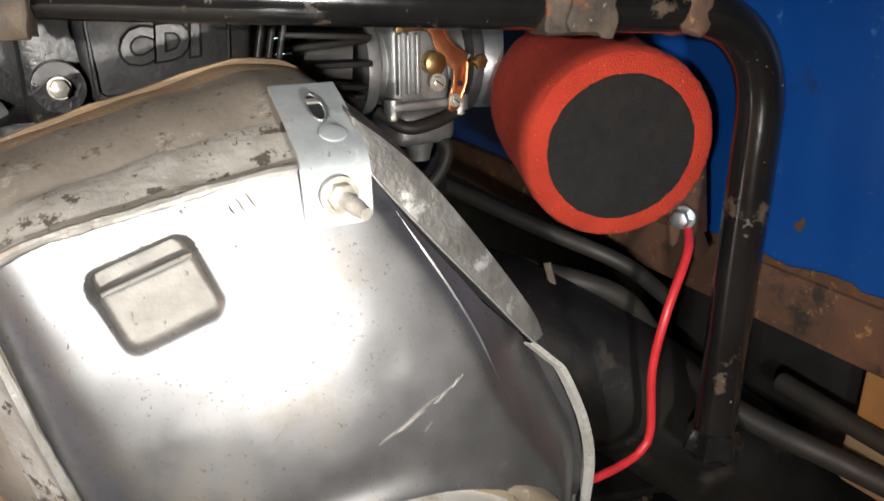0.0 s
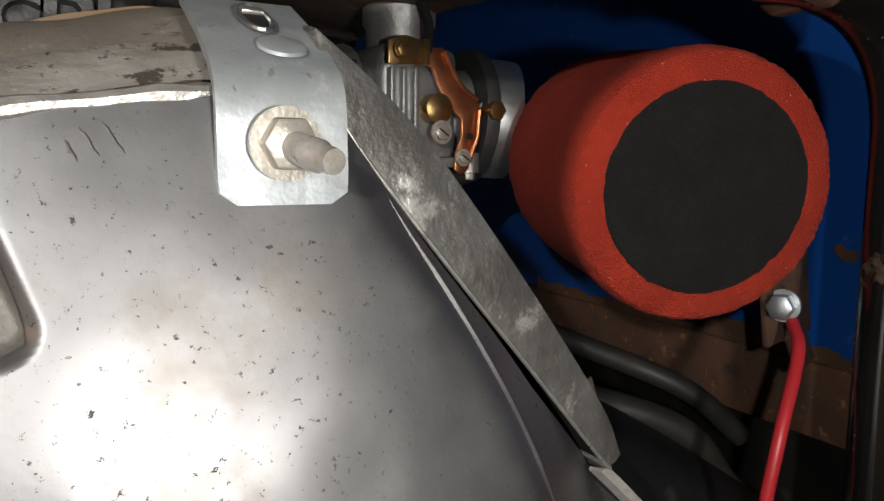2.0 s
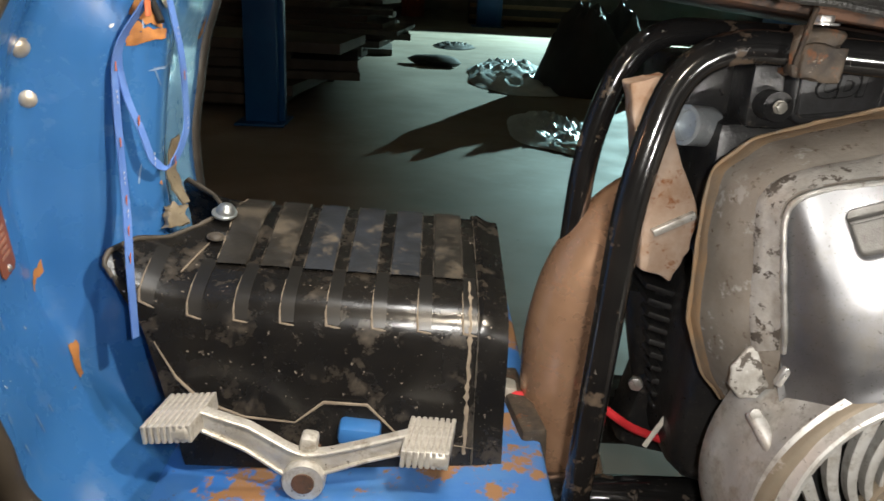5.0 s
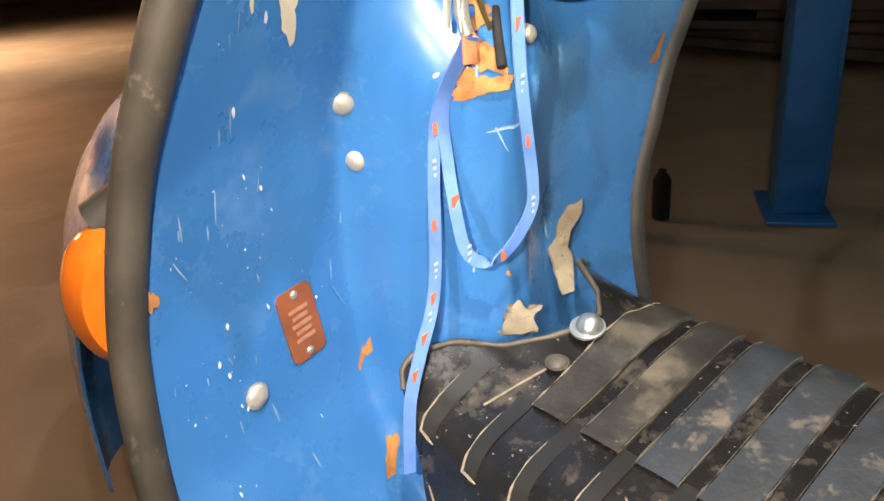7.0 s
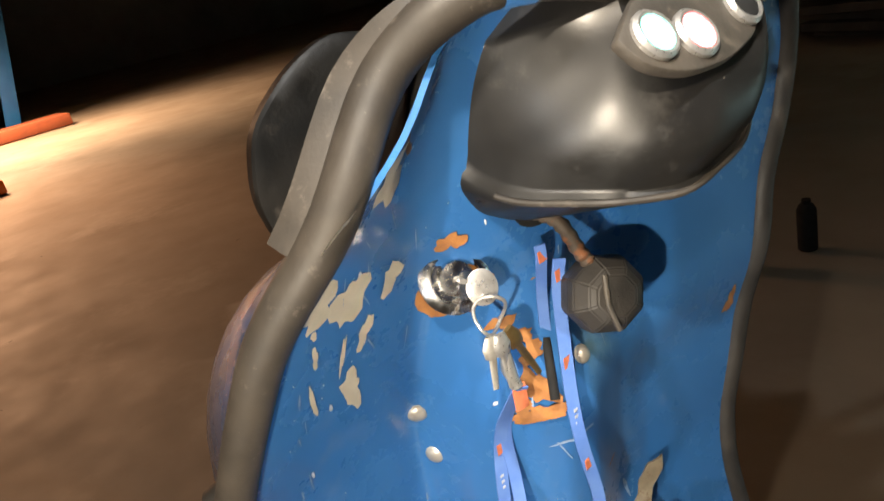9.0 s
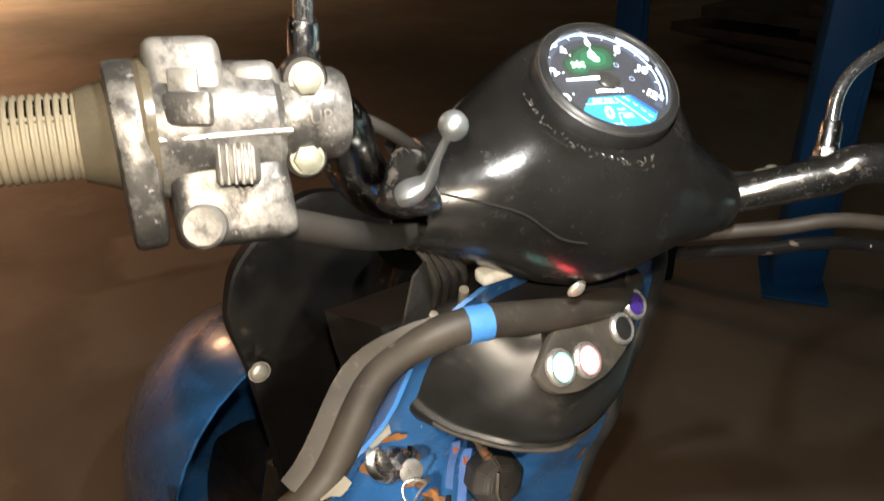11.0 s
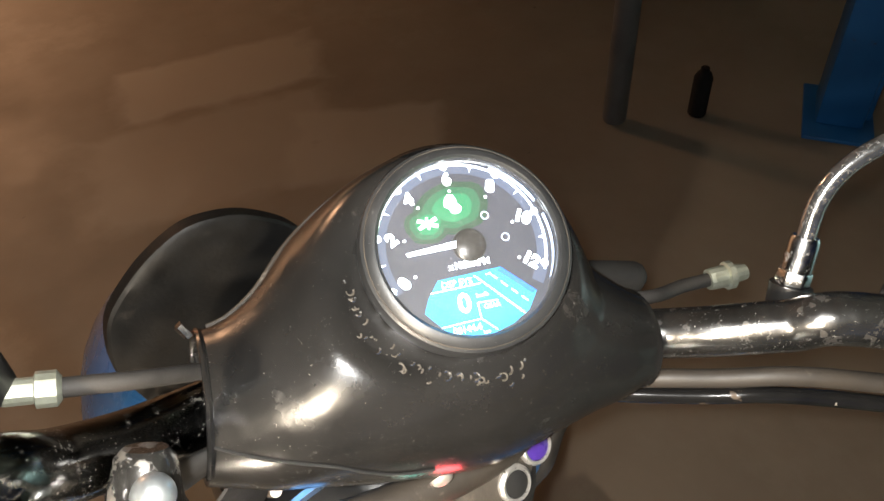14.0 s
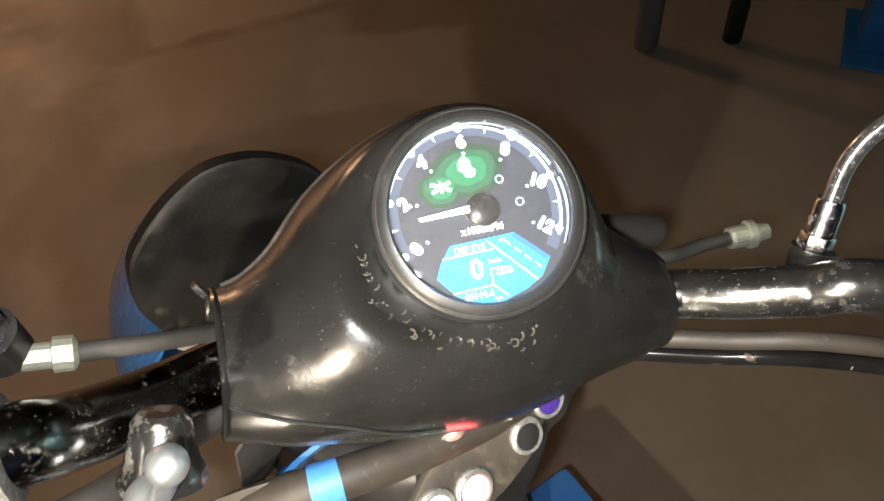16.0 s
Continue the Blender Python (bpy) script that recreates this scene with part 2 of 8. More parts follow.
    "stem": surf("pitted_stem_chrome", (0.60, 0.61, 0.62), (0.38, 0.38, 0.38), 160, 0.10, 0.20, 0.95, 0.08, 500,
                 wear=((0.05, 0.042, 0.036), 420, 0.58, 0.6, 0.2, 0.05), fleck=((0.62, 0.58, 0.50), 700, 0.63, 0.6, 0.2, 0.04)),
    "galvanised": surf("galvanised_sheet", (0.56, 0.60, 0.62), (0.42, 0.46, 0.49), 70, 0.34, 0.48, 0.5, 0.10, 700,
                       wear=((0.70, 0.72, 0.72), 60, 0.58, 0.40, 0.4, 0.1), fleck=((0.24, 0.25, 0.25), 300, 0.62, 0.6, 0.3, 0.06)),
    "plastic": surf("scuffed_black_plastic", (0.010, 0.0098, 0.0095), (0.018, 0.017, 0.016), 20, 0.27, 0.42, 0.0, 0.07, 420,
                    wear=((0.045, 0.042, 0.038), 34, 0.58, 0.60, 0.0, 0.18), fleck=((0.26, 0.235, 0.20), 380, 0.70, 0.7, 0.0, 0.02)),
    "tunnel": surf("muddy_black_plastic", (0.006, 0.006, 0.0065), (0.013, 0.012, 0.011), 18, 0.18, 0.32, 0.0, 0.12, 260,
                   wear=((0.085, 0.070, 0.054), 34, 0.545, 0.60, 0.0, 0.22), fleck=((0.24, 0.20, 0.165), 240, 0.64, 0.8, 0.0, 0.03)),
    # slate tone puts the cold light's reflection into three strips
    "strip_sheen": surf("strip_cyan_sheen", (0.022, 0.026, 0.034), (0.014, 0.016, 0.019), 40, 0.42, 0.58, 0.0, 0.3, 300,
                        wear=((0.095, 0.080, 0.062), 40, 0.56, 0.85, 0.0, 0.1), vary=True),
    "tunnel_dust": surf("dust_rubbed_plastic", (0.085, 0.072, 0.058), (0.036, 0.032, 0.027), 26, 0.45, 0.65, 0.0, 0.3, 300,
                        wear=((0.15, 0.125, 0.095), 45, 0.58, 0.9, 0.0, 0.14)),
    "strip_dust": surf("dust_filmed_strip", (0.030, 0.027, 0.023), (0.012, 0.0115, 0.011), 22, 0.32, 0.55, 0.0, 0.35, 300,
                       vary=True, wear=((0.090, 0.074, 0.054), 26, 0.53, 0.75, 0.0, 0.20), fleck=((0.20, 0.17, 0.13), 260, 0.64, 0.9, 0.0, 0.05)),
    "arm_black": surf("oily_black_cover", (0.006, 0.006, 0.006), (0.014, 0.012, 0.010), 22, 0.42, 0.62, 0.0, 0.35, 260,
                      wear=((0.055, 0.044, 0.034), 28, 0.60, 0.9, 0.0, 0.16), fleck=((0.12, 0.10, 0.08), 150, 0.68, 0.9, 0.0, 0.05)),
    "mud": surf("dried_mud", (0.24, 0.20, 0.155), (0.16, 0.13, 0.10), 60, 0.9, 1.0, 0.0, 0.4, 500),
    "vinyl": surf("cracked_black_vinyl", (0.018, 0.018, 0.018), (0.036, 0.034, 0.030), 24, 0.42, 0.6, 0.0, 0.7, 420,
                  wear=((0.16, 0.14, 0.11), 60, 0.66, 0.8, 0.0, 0.08), weave=420),
    "thread": surf("seam_thread", (0.36, 0.31, 0.22), None, 300, 0.85, 0.95, 0.0, 0.5, 1500),
    "wood": surf("rust_stained_block", (0.43, 0.33, 0.26), (0.29, 0.18, 0.115), 44, 0.7, 0.85, 0.0, 0.35, 300,
                 wear=((0.22, 0.085, 0.030), 60, 0.56, 0.85, 0.0, 0.08)),
    "tank": surf("bronze_exhaust_shell", (0.50, 0.305, 0.195), (0.37, 0.215, 0.135), 22, 0.22, 0.34, 0.55, 0.08, 300,
                 wear=((0.070, 0.052, 0.042), 18, 0.63, 0.7, 0.1, 0.12)),
    "strap": surf("blue_lanyard_webbing", (0.075, 0.17, 0.50), (0.11, 0.22, 0.55), 60, 0.6, 0.75, 0.0, 0.4, 1800),
    "strap_mark": surf("orange_print", (0.72, 0.20, 0.09), None, 200, 0.7, 0.8, 0.0, 0.2, 1500),
    "print_white": surf("white_print", (0.62, 0.66, 0.74), None, 200, 0.7, 0.8, 0.0, 0.1, 1500),
    "plate": surf("copper_tone_plate", (0.30, 0.095, 0.042), (0.23, 0.075, 0.035), 50, 0.42, 0.55, 0.3, 0.15, 700),
    "plate_print": surf("plate_print", (0.46, 0.23, 0.15), None, 200, 0.5, 0.6, 0.3, 0.1, 900),
    "torn": surf("grimy_cream_metal", (0.24, 0.205, 0.145), (0.15, 0.125, 0.09), 60, 0.5, 0.7, 0.1, 0.5, 300,
                 wear=((0.12, 0.075, 0.04), 70, 0.56, 0.8, 0.0, 0.08), fleck=((0.06, 0.05, 0.04), 200, 0.62, 0.9, 0.0, 0.06)),
    "cream": surf("cream_paint", (0.40, 0.35, 0.26), (0.26, 0.22, 0.15), 90, 0.55, 0.7, 0.0, 0.2, 600,
                  wear=(RUST, 120, 0.62, 0.8, 0.0, 0.08)),
    "nickel": surf("worn_nickel", (0.58, 0.55, 0.49), (0.42, 0.39, 0.34), 150, 0.3, 0.45, 0.55, 0.15, 900),
    "olive": surf("olive_zinc_bolt", (0.42, 0.43, 0.35), (0.30, 0.31, 0.24), 150, 0.34, 0.5, 0.7, 0.15, 900),
    "wire_red": surf("red_wire", (0.62, 0.035, 0.045), (0.48, 0.025, 0.03), 90, 0.32, 0.45, 0.0, 0.05, 900,
                     fleck=((0.06, 0.02, 0.02), 160, 0.66, 0.8, 0.0, 0.06)),
    "tie": surf("white_cable_tie", (0.66, 0.64, 0.58), None, 200, 0.45, 0.6, 0.0, 0.05, 900),
    "tape": surf("blue_tape", (0.045, 0.20, 0.55), (0.07, 0.24, 0.58), 200, 0.4, 0.55, 0.0, 0.2, 900),
    "switch": surf("worn_switch_housing", (0.075, 0.073, 0.070), (0.028, 0.027, 0.026), 34, 0.30, 0.45, 0.3, 0.45, 320,
                   wear=((0.30, 0.29, 0.27), 48, 0.50, 0.45, 0.5, 0.20), fleck=((0.40, 0.385, 0.36), 260, 0.61, 0.5, 0.5, 0.06)),
    "switch_pale": surf("abraded_switch_shell", (0.24, 0.233, 0.218), (0.13, 0.126, 0.118), 60, 0.38, 0.52, 0.5, 0.35, 320,
                        wear=((0.06, 0.058, 0.055), 80, 0.55, 0.4, 0.2, 0.10)),
    "grip": surf("dusty_ribbed_grip", (0.25, 0.22, 0.155), (0.19, 0.165, 0.118), 60, 0.55, 0.7, 0.0, 0.2, 500),
    "grip_dark": surf("olive_grip_flange", (0.105, 0.090, 0.062), (0.070, 0.060, 0.043), 40, 0.18, 0.30, 0.0, 0.15, 400),
    "lens_orange": surf("orange_indicator_lens", (0.60, 0.135, 0.010), (0.50, 0.11, 0.01), 90, 0.16, 0.25, 0.0, 0.05, 400),
    "plank": surf("orange_plank", (0.40, 0.20, 0.065), (0.26, 0.14, 0.055), 18, 0.6, 0.8, 0.0, 0.3, 200,
                  wear=((0.10, 0.07, 0.05), 40, 0.62, 0.9, 0.0, 0.1)),
    "plank_pale": surf("worn_plank", (0.36, 0.24, 0.135), (0.25, 0.16, 0.09), 16, 0.65, 0.85, 0.0, 0.3, 200,
                       wear=((0.12, 0.09, 0.06), 40, 0.60, 0.9, 0.0, 0.1)),
    "post": surf("blue_lift_paint", (0.008, 0.085, 0.270), (0.012, 0.115, 0.34), 5, 0.35, 0.5, 0.0, 0.1, 60,
                 wear=((0.06, 0.045, 0.035), 12, 0.66, 0.8, 0.0, 0.06)),
    "red_beam": surf("red_oxide_beam", (0.33, 0.085, 0.035), (0.24, 0.07, 0.035), 6, 0.5, 0.7, 0.0, 0.2, 60),
    "grey_tube": surf("grey_cylinder_paint", (0.15, 0.15, 0.15), (0.105, 0.105, 0.105), 8, 0.5, 0.65, 0.1, 0.1, 60),
    # plain black things, and painted shade in holes and hollows
    "dark": surf("black_paint_and_hole_shade", (0.008, 0.008, 0.008), None, 30, 0.8, 0.95, 0.0, 0.1, 200),
    "boards": surf("dark_stacked_boards", (0.12, 0.098, 0.080), (0.075, 0.064, 0.055), 5, 0.7, 0.9, 0.0, 0.3, 40),
    "tarp": surf("black_tarpaulin", (0.045, 0.044, 0.043), (0.065, 0.062, 0.058), 5, 0.55, 0.7, 0.0, 0.3, 30),
    "foil": surf("silver_foil", (0.74, 0.77, 0.78), (0.58, 0.62, 0.64), 12, 0.30, 0.45, 0.2, 0.5, 30),
    "wall": surf("hall_wall_plaster", (0.32, 0.29, 0.25), (0.24, 0.22, 0.19), 1.2, 0.8, 0.95, 0.0, 0.3, 12),
    "concrete": surf("stained_concrete", (0.300, 0.248, 0.197), (0.215, 0.172, 0.133), 1.3, 0.62, 0.82, 0.0, 0.25, 60,
                     wear=((0.32, 0.268, 0.212), 0.8, 0.57, 0.6, 0.0, 0.12), fleck=((0.09, 0.075, 0.06), 9, 0.685, 0.85, 0.0, 0.03)),
    "glow_red": surf("lit_red_button", (0.45, 0.06, 0.05), None, 90, 0.3, 0.4, 0.0, 0, emit=((1.0, 0.075, 0.085), 21.0)),
    "glow_green": surf("lit_green_button", (0.10, 0.35, 0.30), None, 90, 0.3, 0.4, 0.0, 0, emit=((0.20, 0.85, 0.68), 4.5)),
    "purple": surf("purple_button", (0.065, 0.030, 0.26), None, 90, 0.25, 0.35, 0.0, 0.05),
    "bezel": surf("worn_bezel_rubber", (0.016, 0.017, 0.018), (0.028, 0.028, 0.028), 60, 0.34, 0.48, 0.0, 0.12, 300,
                  fleck=((0.20, 0.19, 0.18), 700, 0.645, 0.7, 0.0, 0.03)),
    "dial_wall": surf("glossy_dial_wall", (0.012, 0.014, 0.022), None, 60, 0.16, 0.24, 0.0, 0),
    "lcd_deep": surf("lit_deep_blue", (0.01, 0.1, 0.5), None, 90, 0.4, 0.5, 0.0, 0, emit=((0.005, 0.09, 0.42), 0.9)),
    # faint emission of the face imitates the bluish haze over the dial
    "dial": surf("black_dial", (0.010, 0.012, 0.020), (0.016, 0.018, 0.028), 60, 0.4, 0.5, 0.0, 0, emit=((0.38, 0.44, 0.60), 0.09)),
    "glow_white": surf("dial_white_glow", (0.8, 0.85, 0.9), None, 90, 0.5, 0.6, 0.0, 0, emit=((0.80, 0.92, 1.0), 3.2)),
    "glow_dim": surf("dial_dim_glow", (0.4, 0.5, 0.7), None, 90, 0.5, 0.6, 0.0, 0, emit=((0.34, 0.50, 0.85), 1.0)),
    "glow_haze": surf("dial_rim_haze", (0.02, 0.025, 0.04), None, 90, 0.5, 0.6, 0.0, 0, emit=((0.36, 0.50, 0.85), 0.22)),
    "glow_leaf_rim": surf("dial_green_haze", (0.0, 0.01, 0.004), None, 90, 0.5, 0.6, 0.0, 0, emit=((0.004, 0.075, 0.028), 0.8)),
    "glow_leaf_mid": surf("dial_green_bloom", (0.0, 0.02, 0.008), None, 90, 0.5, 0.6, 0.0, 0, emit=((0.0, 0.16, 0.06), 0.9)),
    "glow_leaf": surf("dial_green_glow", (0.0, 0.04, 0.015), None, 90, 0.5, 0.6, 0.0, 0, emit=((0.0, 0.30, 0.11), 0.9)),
    "glow_mint": surf("dial_symbol_glow", (0.5, 0.9, 0.6), None, 90, 0.5, 0.6, 0.0, 0, emit=((0.55, 1.0, 0.72), 3.0)),
    "lcd": surf("lit_blue_display", (0.02, 0.3, 0.7), None, 90, 0.4, 0.5, 0.0, 0, emit=((0.010, 0.26, 0.62), 1.0)),
    "lcd_ink": surf("display_ink", (0.7, 0.9, 1.0), None, 90, 0.4, 0.5, 0.0, 0, emit=((0.62, 0.88, 1.0), 1.6)),
}


def glass(name, rough=0.02):
    m = bpy.data.materials.new(name)
    m.use_nodes = True
    bs = m.node_tree.nodes["Principled BSDF"]
    bs.inputs["Roughness"].default_value = rough
    bs.inputs["Transmission Weight"].default_value = 1.0
    bs.inputs["IOR"].default_value = 1.3
    # settled dust: fine pale specks
    nt = m.node_tree
    co, tx, rm = nt.nodes.new("ShaderNodeTexCoord"), nt.nodes.new("ShaderNodeTexNoise"), nt.nodes.new("ShaderNodeMapRange")
    df, mx, out = nt.nodes.new("ShaderNodeBsdfDiffuse"), nt.nodes.new("ShaderNodeMixShader"), nt.nodes["Material Output"]
    tx.inputs["Scale"].default_value, tx.inputs["Detail"].default_value = 1900, 6
    for k, v in ((1, 0.54), (2, 0.80), (3, 0.028), (4, 0.32)):
        rm.inputs[k].default_value = v
    df.inputs[0].default_value = (0.62, 0.60, 0.56, 1)
    nt.links.new(co.outputs["Object"], tx.inputs["Vector"])
    nt.links.new(tx.outputs["Fac"], rm.inputs[0])
    nt.links.new(rm.outputs[0], mx.inputs[0])
    nt.links.new(bs.outputs[0], mx.inputs[1])
    nt.links.new(df.outputs[0], mx.inputs[2])
    nt.links.new(mx.outputs[0], out.inputs["Surface"])
    return m


M["glass"] = glass("gauge_glass", 0.03)

def floor_wear(m, patches, colour):
    """Trowelled screed let into the concrete: soft-edged rectangles of another colour (x, y, half sizes, turn)."""
    nt = m.node_tree
    bs = nt.nodes["Principled BSDF"]
    under = bs.inputs["Base Color"].links[0].from_socket
    co = nt.nodes.new("ShaderNodeTexCoord")
    wob = nt.nodes.new("ShaderNodeTexNoise")
    wob.inputs["Scale"].default_value, wob.inputs["Detail"].default_value = 7.0, 6.0
    nt.links.new(co.outputs["Object"], wob.inputs["Vector"])
    for x, y, hx, hy, turn, most in patches:
        mp = nt.nodes.new("ShaderNodeMapping")
        mp.vector_type = "TEXTURE"
        mp.inputs["Location"].default_value = (x, y, 0)
        mp.inputs["Rotation"].default_value = (0, 0, radians(turn))
        mp.inputs["Scale"].default_value = (hx, hy, 1)
        nt.links.new(co.outputs["Object"], mp.inputs["Vector"])
        sp = nt.nodes.new("ShaderNodeSeparateXYZ")
        nt.links.new(mp.outputs["Vector"], sp.inputs[0])
        big = nt.nodes.new("ShaderNodeMath")
        big.operation = "MAXIMUM"
        for k in (0, 1):
            ab = nt.nodes.new("ShaderNodeMath")
            ab.operation = "ABSOLUTE"
            nt.links.new(sp.outputs[k], ab.inputs[0])
            nt.links.new(ab.outputs[0], big.inputs[k])
        rag = nt.nodes.new("ShaderNodeMath")
        rag.operation = "MULTIPLY_ADD"
        nt.links.new(wob.outputs["Fac"], rag.inputs[0])
        rag.inputs[1].default_value = 0.5
        nt.links.new(big.outputs[0], rag.inputs[2])
        fade = nt.nodes.new("ShaderNodeMapRange")
        for k, v in ((1, 1.10), (2, 1.32), (3, most), (4, 0.0)):
            fade.inputs[k].default_value = v
        nt.links.new(rag.outputs[0], fade.inputs[0])
        mx = nt.nodes.new("ShaderNodeMix")
        mx.data_type = "RGBA"
        nt.links.new(fade.outputs[0], mx.inputs[0])
        nt.links.new(under, mx.inputs[6])
        mx.inputs[7].default_value = (*colour, 1)
        under = mx.outputs[2]
    nt.links.new(under, bs.inputs["Base Color"])


floor_wear(M["concrete"], ((-2.70, 0.81, 0.19, 0.36, -12, 0.85), (-2.25, 0.62, 0.26, 0.40, -12, 0.55), (-2.02, 1.02, 0.20, 0.24, -30, 0.7)), (0.40, 0.345, 0.285))

# ---- mesh helpers ----
ORIGIN = {}


def part(name, bm, material, parent=None, label="", smooth=True, move=None):
    """Links a bmesh, drawn in the place's own metres, as one mesh under its thing or part."""
    if move is not None:
        bm.transform(move)
    bmesh.ops.recalc_face_normals(bm, faces=bm.faces)
    c = sum((v.co for v in bm.verts), Vector()) / max(1, len(bm.verts))
    bmesh.ops.translate(bm, vec=-c, verts=bm.verts)
    me = bpy.data.meshes.new(name)
    bm.to_mesh(me)
    bm.free()
    if smooth:
        me.shade_smooth()
        me.set_sharp_from_angle(angle=radians(38))
    me.materials.append(material)
    ob = new(name, me)
    ob.parent = parent
    ob.location = c - (ORIGIN[parent] if parent else Vector())
    ORIGIN[ob] = c
    if label:
        ob["label"] = label
    return ob


def thing(name, at, label, category, group="", kind=""):
    ob = new(name)
    ob.location = at
    ob.empty_display_size = 0.05
    ORIGIN[ob] = Vector(at)
    return tagged(ob, label, category, group, kind)


def box(size, at=(0, 0, 0), rot=(0, 0, 0), bevel=0.0, seg=2, bm=None):
    """A box, its edges rounded; added to bm if given."""
    b = bmesh.new()
    bmesh.ops.create_cube(b, size=1.0, matrix=Matrix.Diagonal((*size, 1)))
    if bevel:
        bmesh.ops.bevel(b, geom=list(b.edges), offset=bevel, segments=seg, affect="EDGES", profile=0.5)
    b.transform(pose(*at, *rot))
    return join(bm, b)


def join(bm, b):
    if bm is None:
        return b
    me = bpy.data.meshes.new("t")
    b.to_mesh(me)
    b.free()
    bm.from_mesh(me)
    bpy.data.meshes.remove(me)
    return bm


def mesh(verts, faces, bm=None):
    b = bm or bmesh.new()
    vs = [b.verts.new(v) for v in verts]
    for f in faces:
        try:
            b.faces.new([vs[i] for i in f])
        except ValueError:
            pass
    return b


def smooth_line(pts, n=8):
    """A Catmull-Rom line through the points."""
    p = [Vector(q) for q in pts]
    p = [p[0] * 2 - p[1]] + p + [p[-1] * 2 - p[-2]]
    out = []
    for i in range(1, len(p) - 2):
        a, b, c, d = p[i - 1:i + 3]
        for k in range(n):
            t = k / n
            out.append(0.5 * ((2 * b) + (c - a) * t + (2 * a - 5 * b + 4 * c - d) * t * t + (3 * b - a - 3 * c + d) * t ** 3))
    out.append(p[-2])
    return out


def rounded_line(pts, radius, n=8):
    """Straight runs joined by arcs."""
    p = [Vector(q) for q in pts]
    out = [p[0]]
    for a, b, c in zip(p, p[1:], p[2:]):
        u, v = (a - b).normalized(), (c - b).normalized()
        k = min(radius, 0.49 * (a - b).length, 0.49 * (c - b).length)
        s, e = b + u * k, b + v * k
        for i in range(n + 1):
            t = i / n
            out.append(s.lerp(b, t).lerp(b.lerp(e, t), t))
    out.append(p[-1])
    return out


def sweep(line, radius, n=16, bm=None, flat=1.0, up=None, caps=True):
    """A tube along a line; radius a number or one per point, flat squeezes it across, up steadies its turn."""
    line = [Vector(q) for q in line]
    rad = [radius] * len(line) if isinstance(radius, (int, float)) else radius
    b = bmesh.new()
    rings, side = [], Vector(up or (0.13, 0.31, 0.94)).normalized()
    for i, q in enumerate(line):
        t = (line[min(i + 1, len(line) - 1)] - line[max(i - 1, 0)]).normalized()
        w = t.cross(side)
        if w.length < 1e-4:
            w = t.orthogonal()
        w.normalize()
        s2 = w.cross(t).normalized()
        if up is None:
            side = s2
        rings.append([b.verts.new(q + (w * math.cos(a) + s2 * math.sin(a) * flat) * rad[i]) for a in (2 * math.pi * k / n for k in range(n))])
    for r0, r1 in zip(rings, rings[1:]):
        for k in range(n):
            b.faces.new((r0[k], r0[(k + 1) % n], r1[(k + 1) % n], r1[k]))
    if caps:
        b.faces.new(rings[0])
        b.faces.new(rings[-1])
    return join(bm, b)


def axis_frame(at, axis, up=(0, 0, 1)):
    z = Vector(axis).normalized()
    x = Vector(up).cross(z)
    x = x.normalized() if x.length > 1e-4 else z.orthogonal().normalized()
    y = z.cross(x)
    m = Matrix((x, y, z)).transposed().to_4x4()
    m.translation = at
    return m


def lathe(profile, n=40, at=(0, 0, 0), axis=(0, 0, 1), bm=None, squash=(1, 1), wob=None):
    """A turned body: profile rows of (radius, height) along the axis; the ends close where the radius is 0."""
    b = bmesh.new()
    rings = []
    for r, h in profile:
        if r <= 1e-6:
            rings.append([b.verts.new((0, 0, h))])
        else:
            rings.append([b.verts.new((r * math.cos(a) * squash[0] * (wob(a, h) if wob else 1), r * math.sin(a) * squash[1] * (wob(a, h) if wob else 1), h))
                          for a in (2 * math.pi * k / n for k in range(n))])
    for r0, r1 in zip(rings, rings[1:]):
        for k in range(n):
            a0, a1, b0, b1 = r0[k % len(r0)], r0[(k + 1) % len(r0)], r1[k % len(r1)], r1[(k + 1) % len(r1)]
            f = [a0]
            for v in (a1, b1, b0):
                if v not in f:
                    f.append(v)
            if len(f) > 2:
                b.faces.new(f)
    b.transform(axis_frame(at, axis))
    return join(bm, b)


def slab(outline, thick, m=None, bevel=0.0, bm=None, seg=2):
    """A plate: outline of (x, y), thick along z from 0 down, placed by the matrix m."""
    b = bmesh.new()
    top = b.faces.new([b.verts.new((x, y, 0)) for x, y in outline])
    ext = bmesh.ops.extrude_face_region(b, geom=[top])
    bmesh.ops.translate(b, vec=(0, 0, -thick), verts=[v for v in ext["geom"] if isinstance(v, bmesh.types.BMVert)])
    if bevel:
        bmesh.ops.bevel(b, geom=[e for e in b.edges], offset=bevel, segments=seg, affect="EDGES", profile=0.5)
    if m is not None:
        b.transform(m)
    return join(bm, b)


def skin(rows, thick=0.0, close=False, bm=None):
    """A surface through rows of points; thick gives it a back, along its normals."""
    b = bmesh.new()
    g = [[b.verts.new(p) for p in row] for row in rows]
    for r0, r1 in zip(g, g[1:]):
        k = len(r0)
        for i in range(k if close else k - 1):
            b.faces.new((r0[i], r0[(i + 1) % k], r1[(i + 1) % k], r1[i]))
    if thick:
        b.normal_update()
        bmesh.ops.recalc_face_normals(b, faces=b.faces)
        bmesh.ops.solidify(b, geom=list(b.faces), thickness=thick)
    return join(bm, b)


def hexagon(r):
    return [(r * math.cos(math.pi / 3 * k), r * math.sin(math.pi / 3 * k)) for k in range(6)]


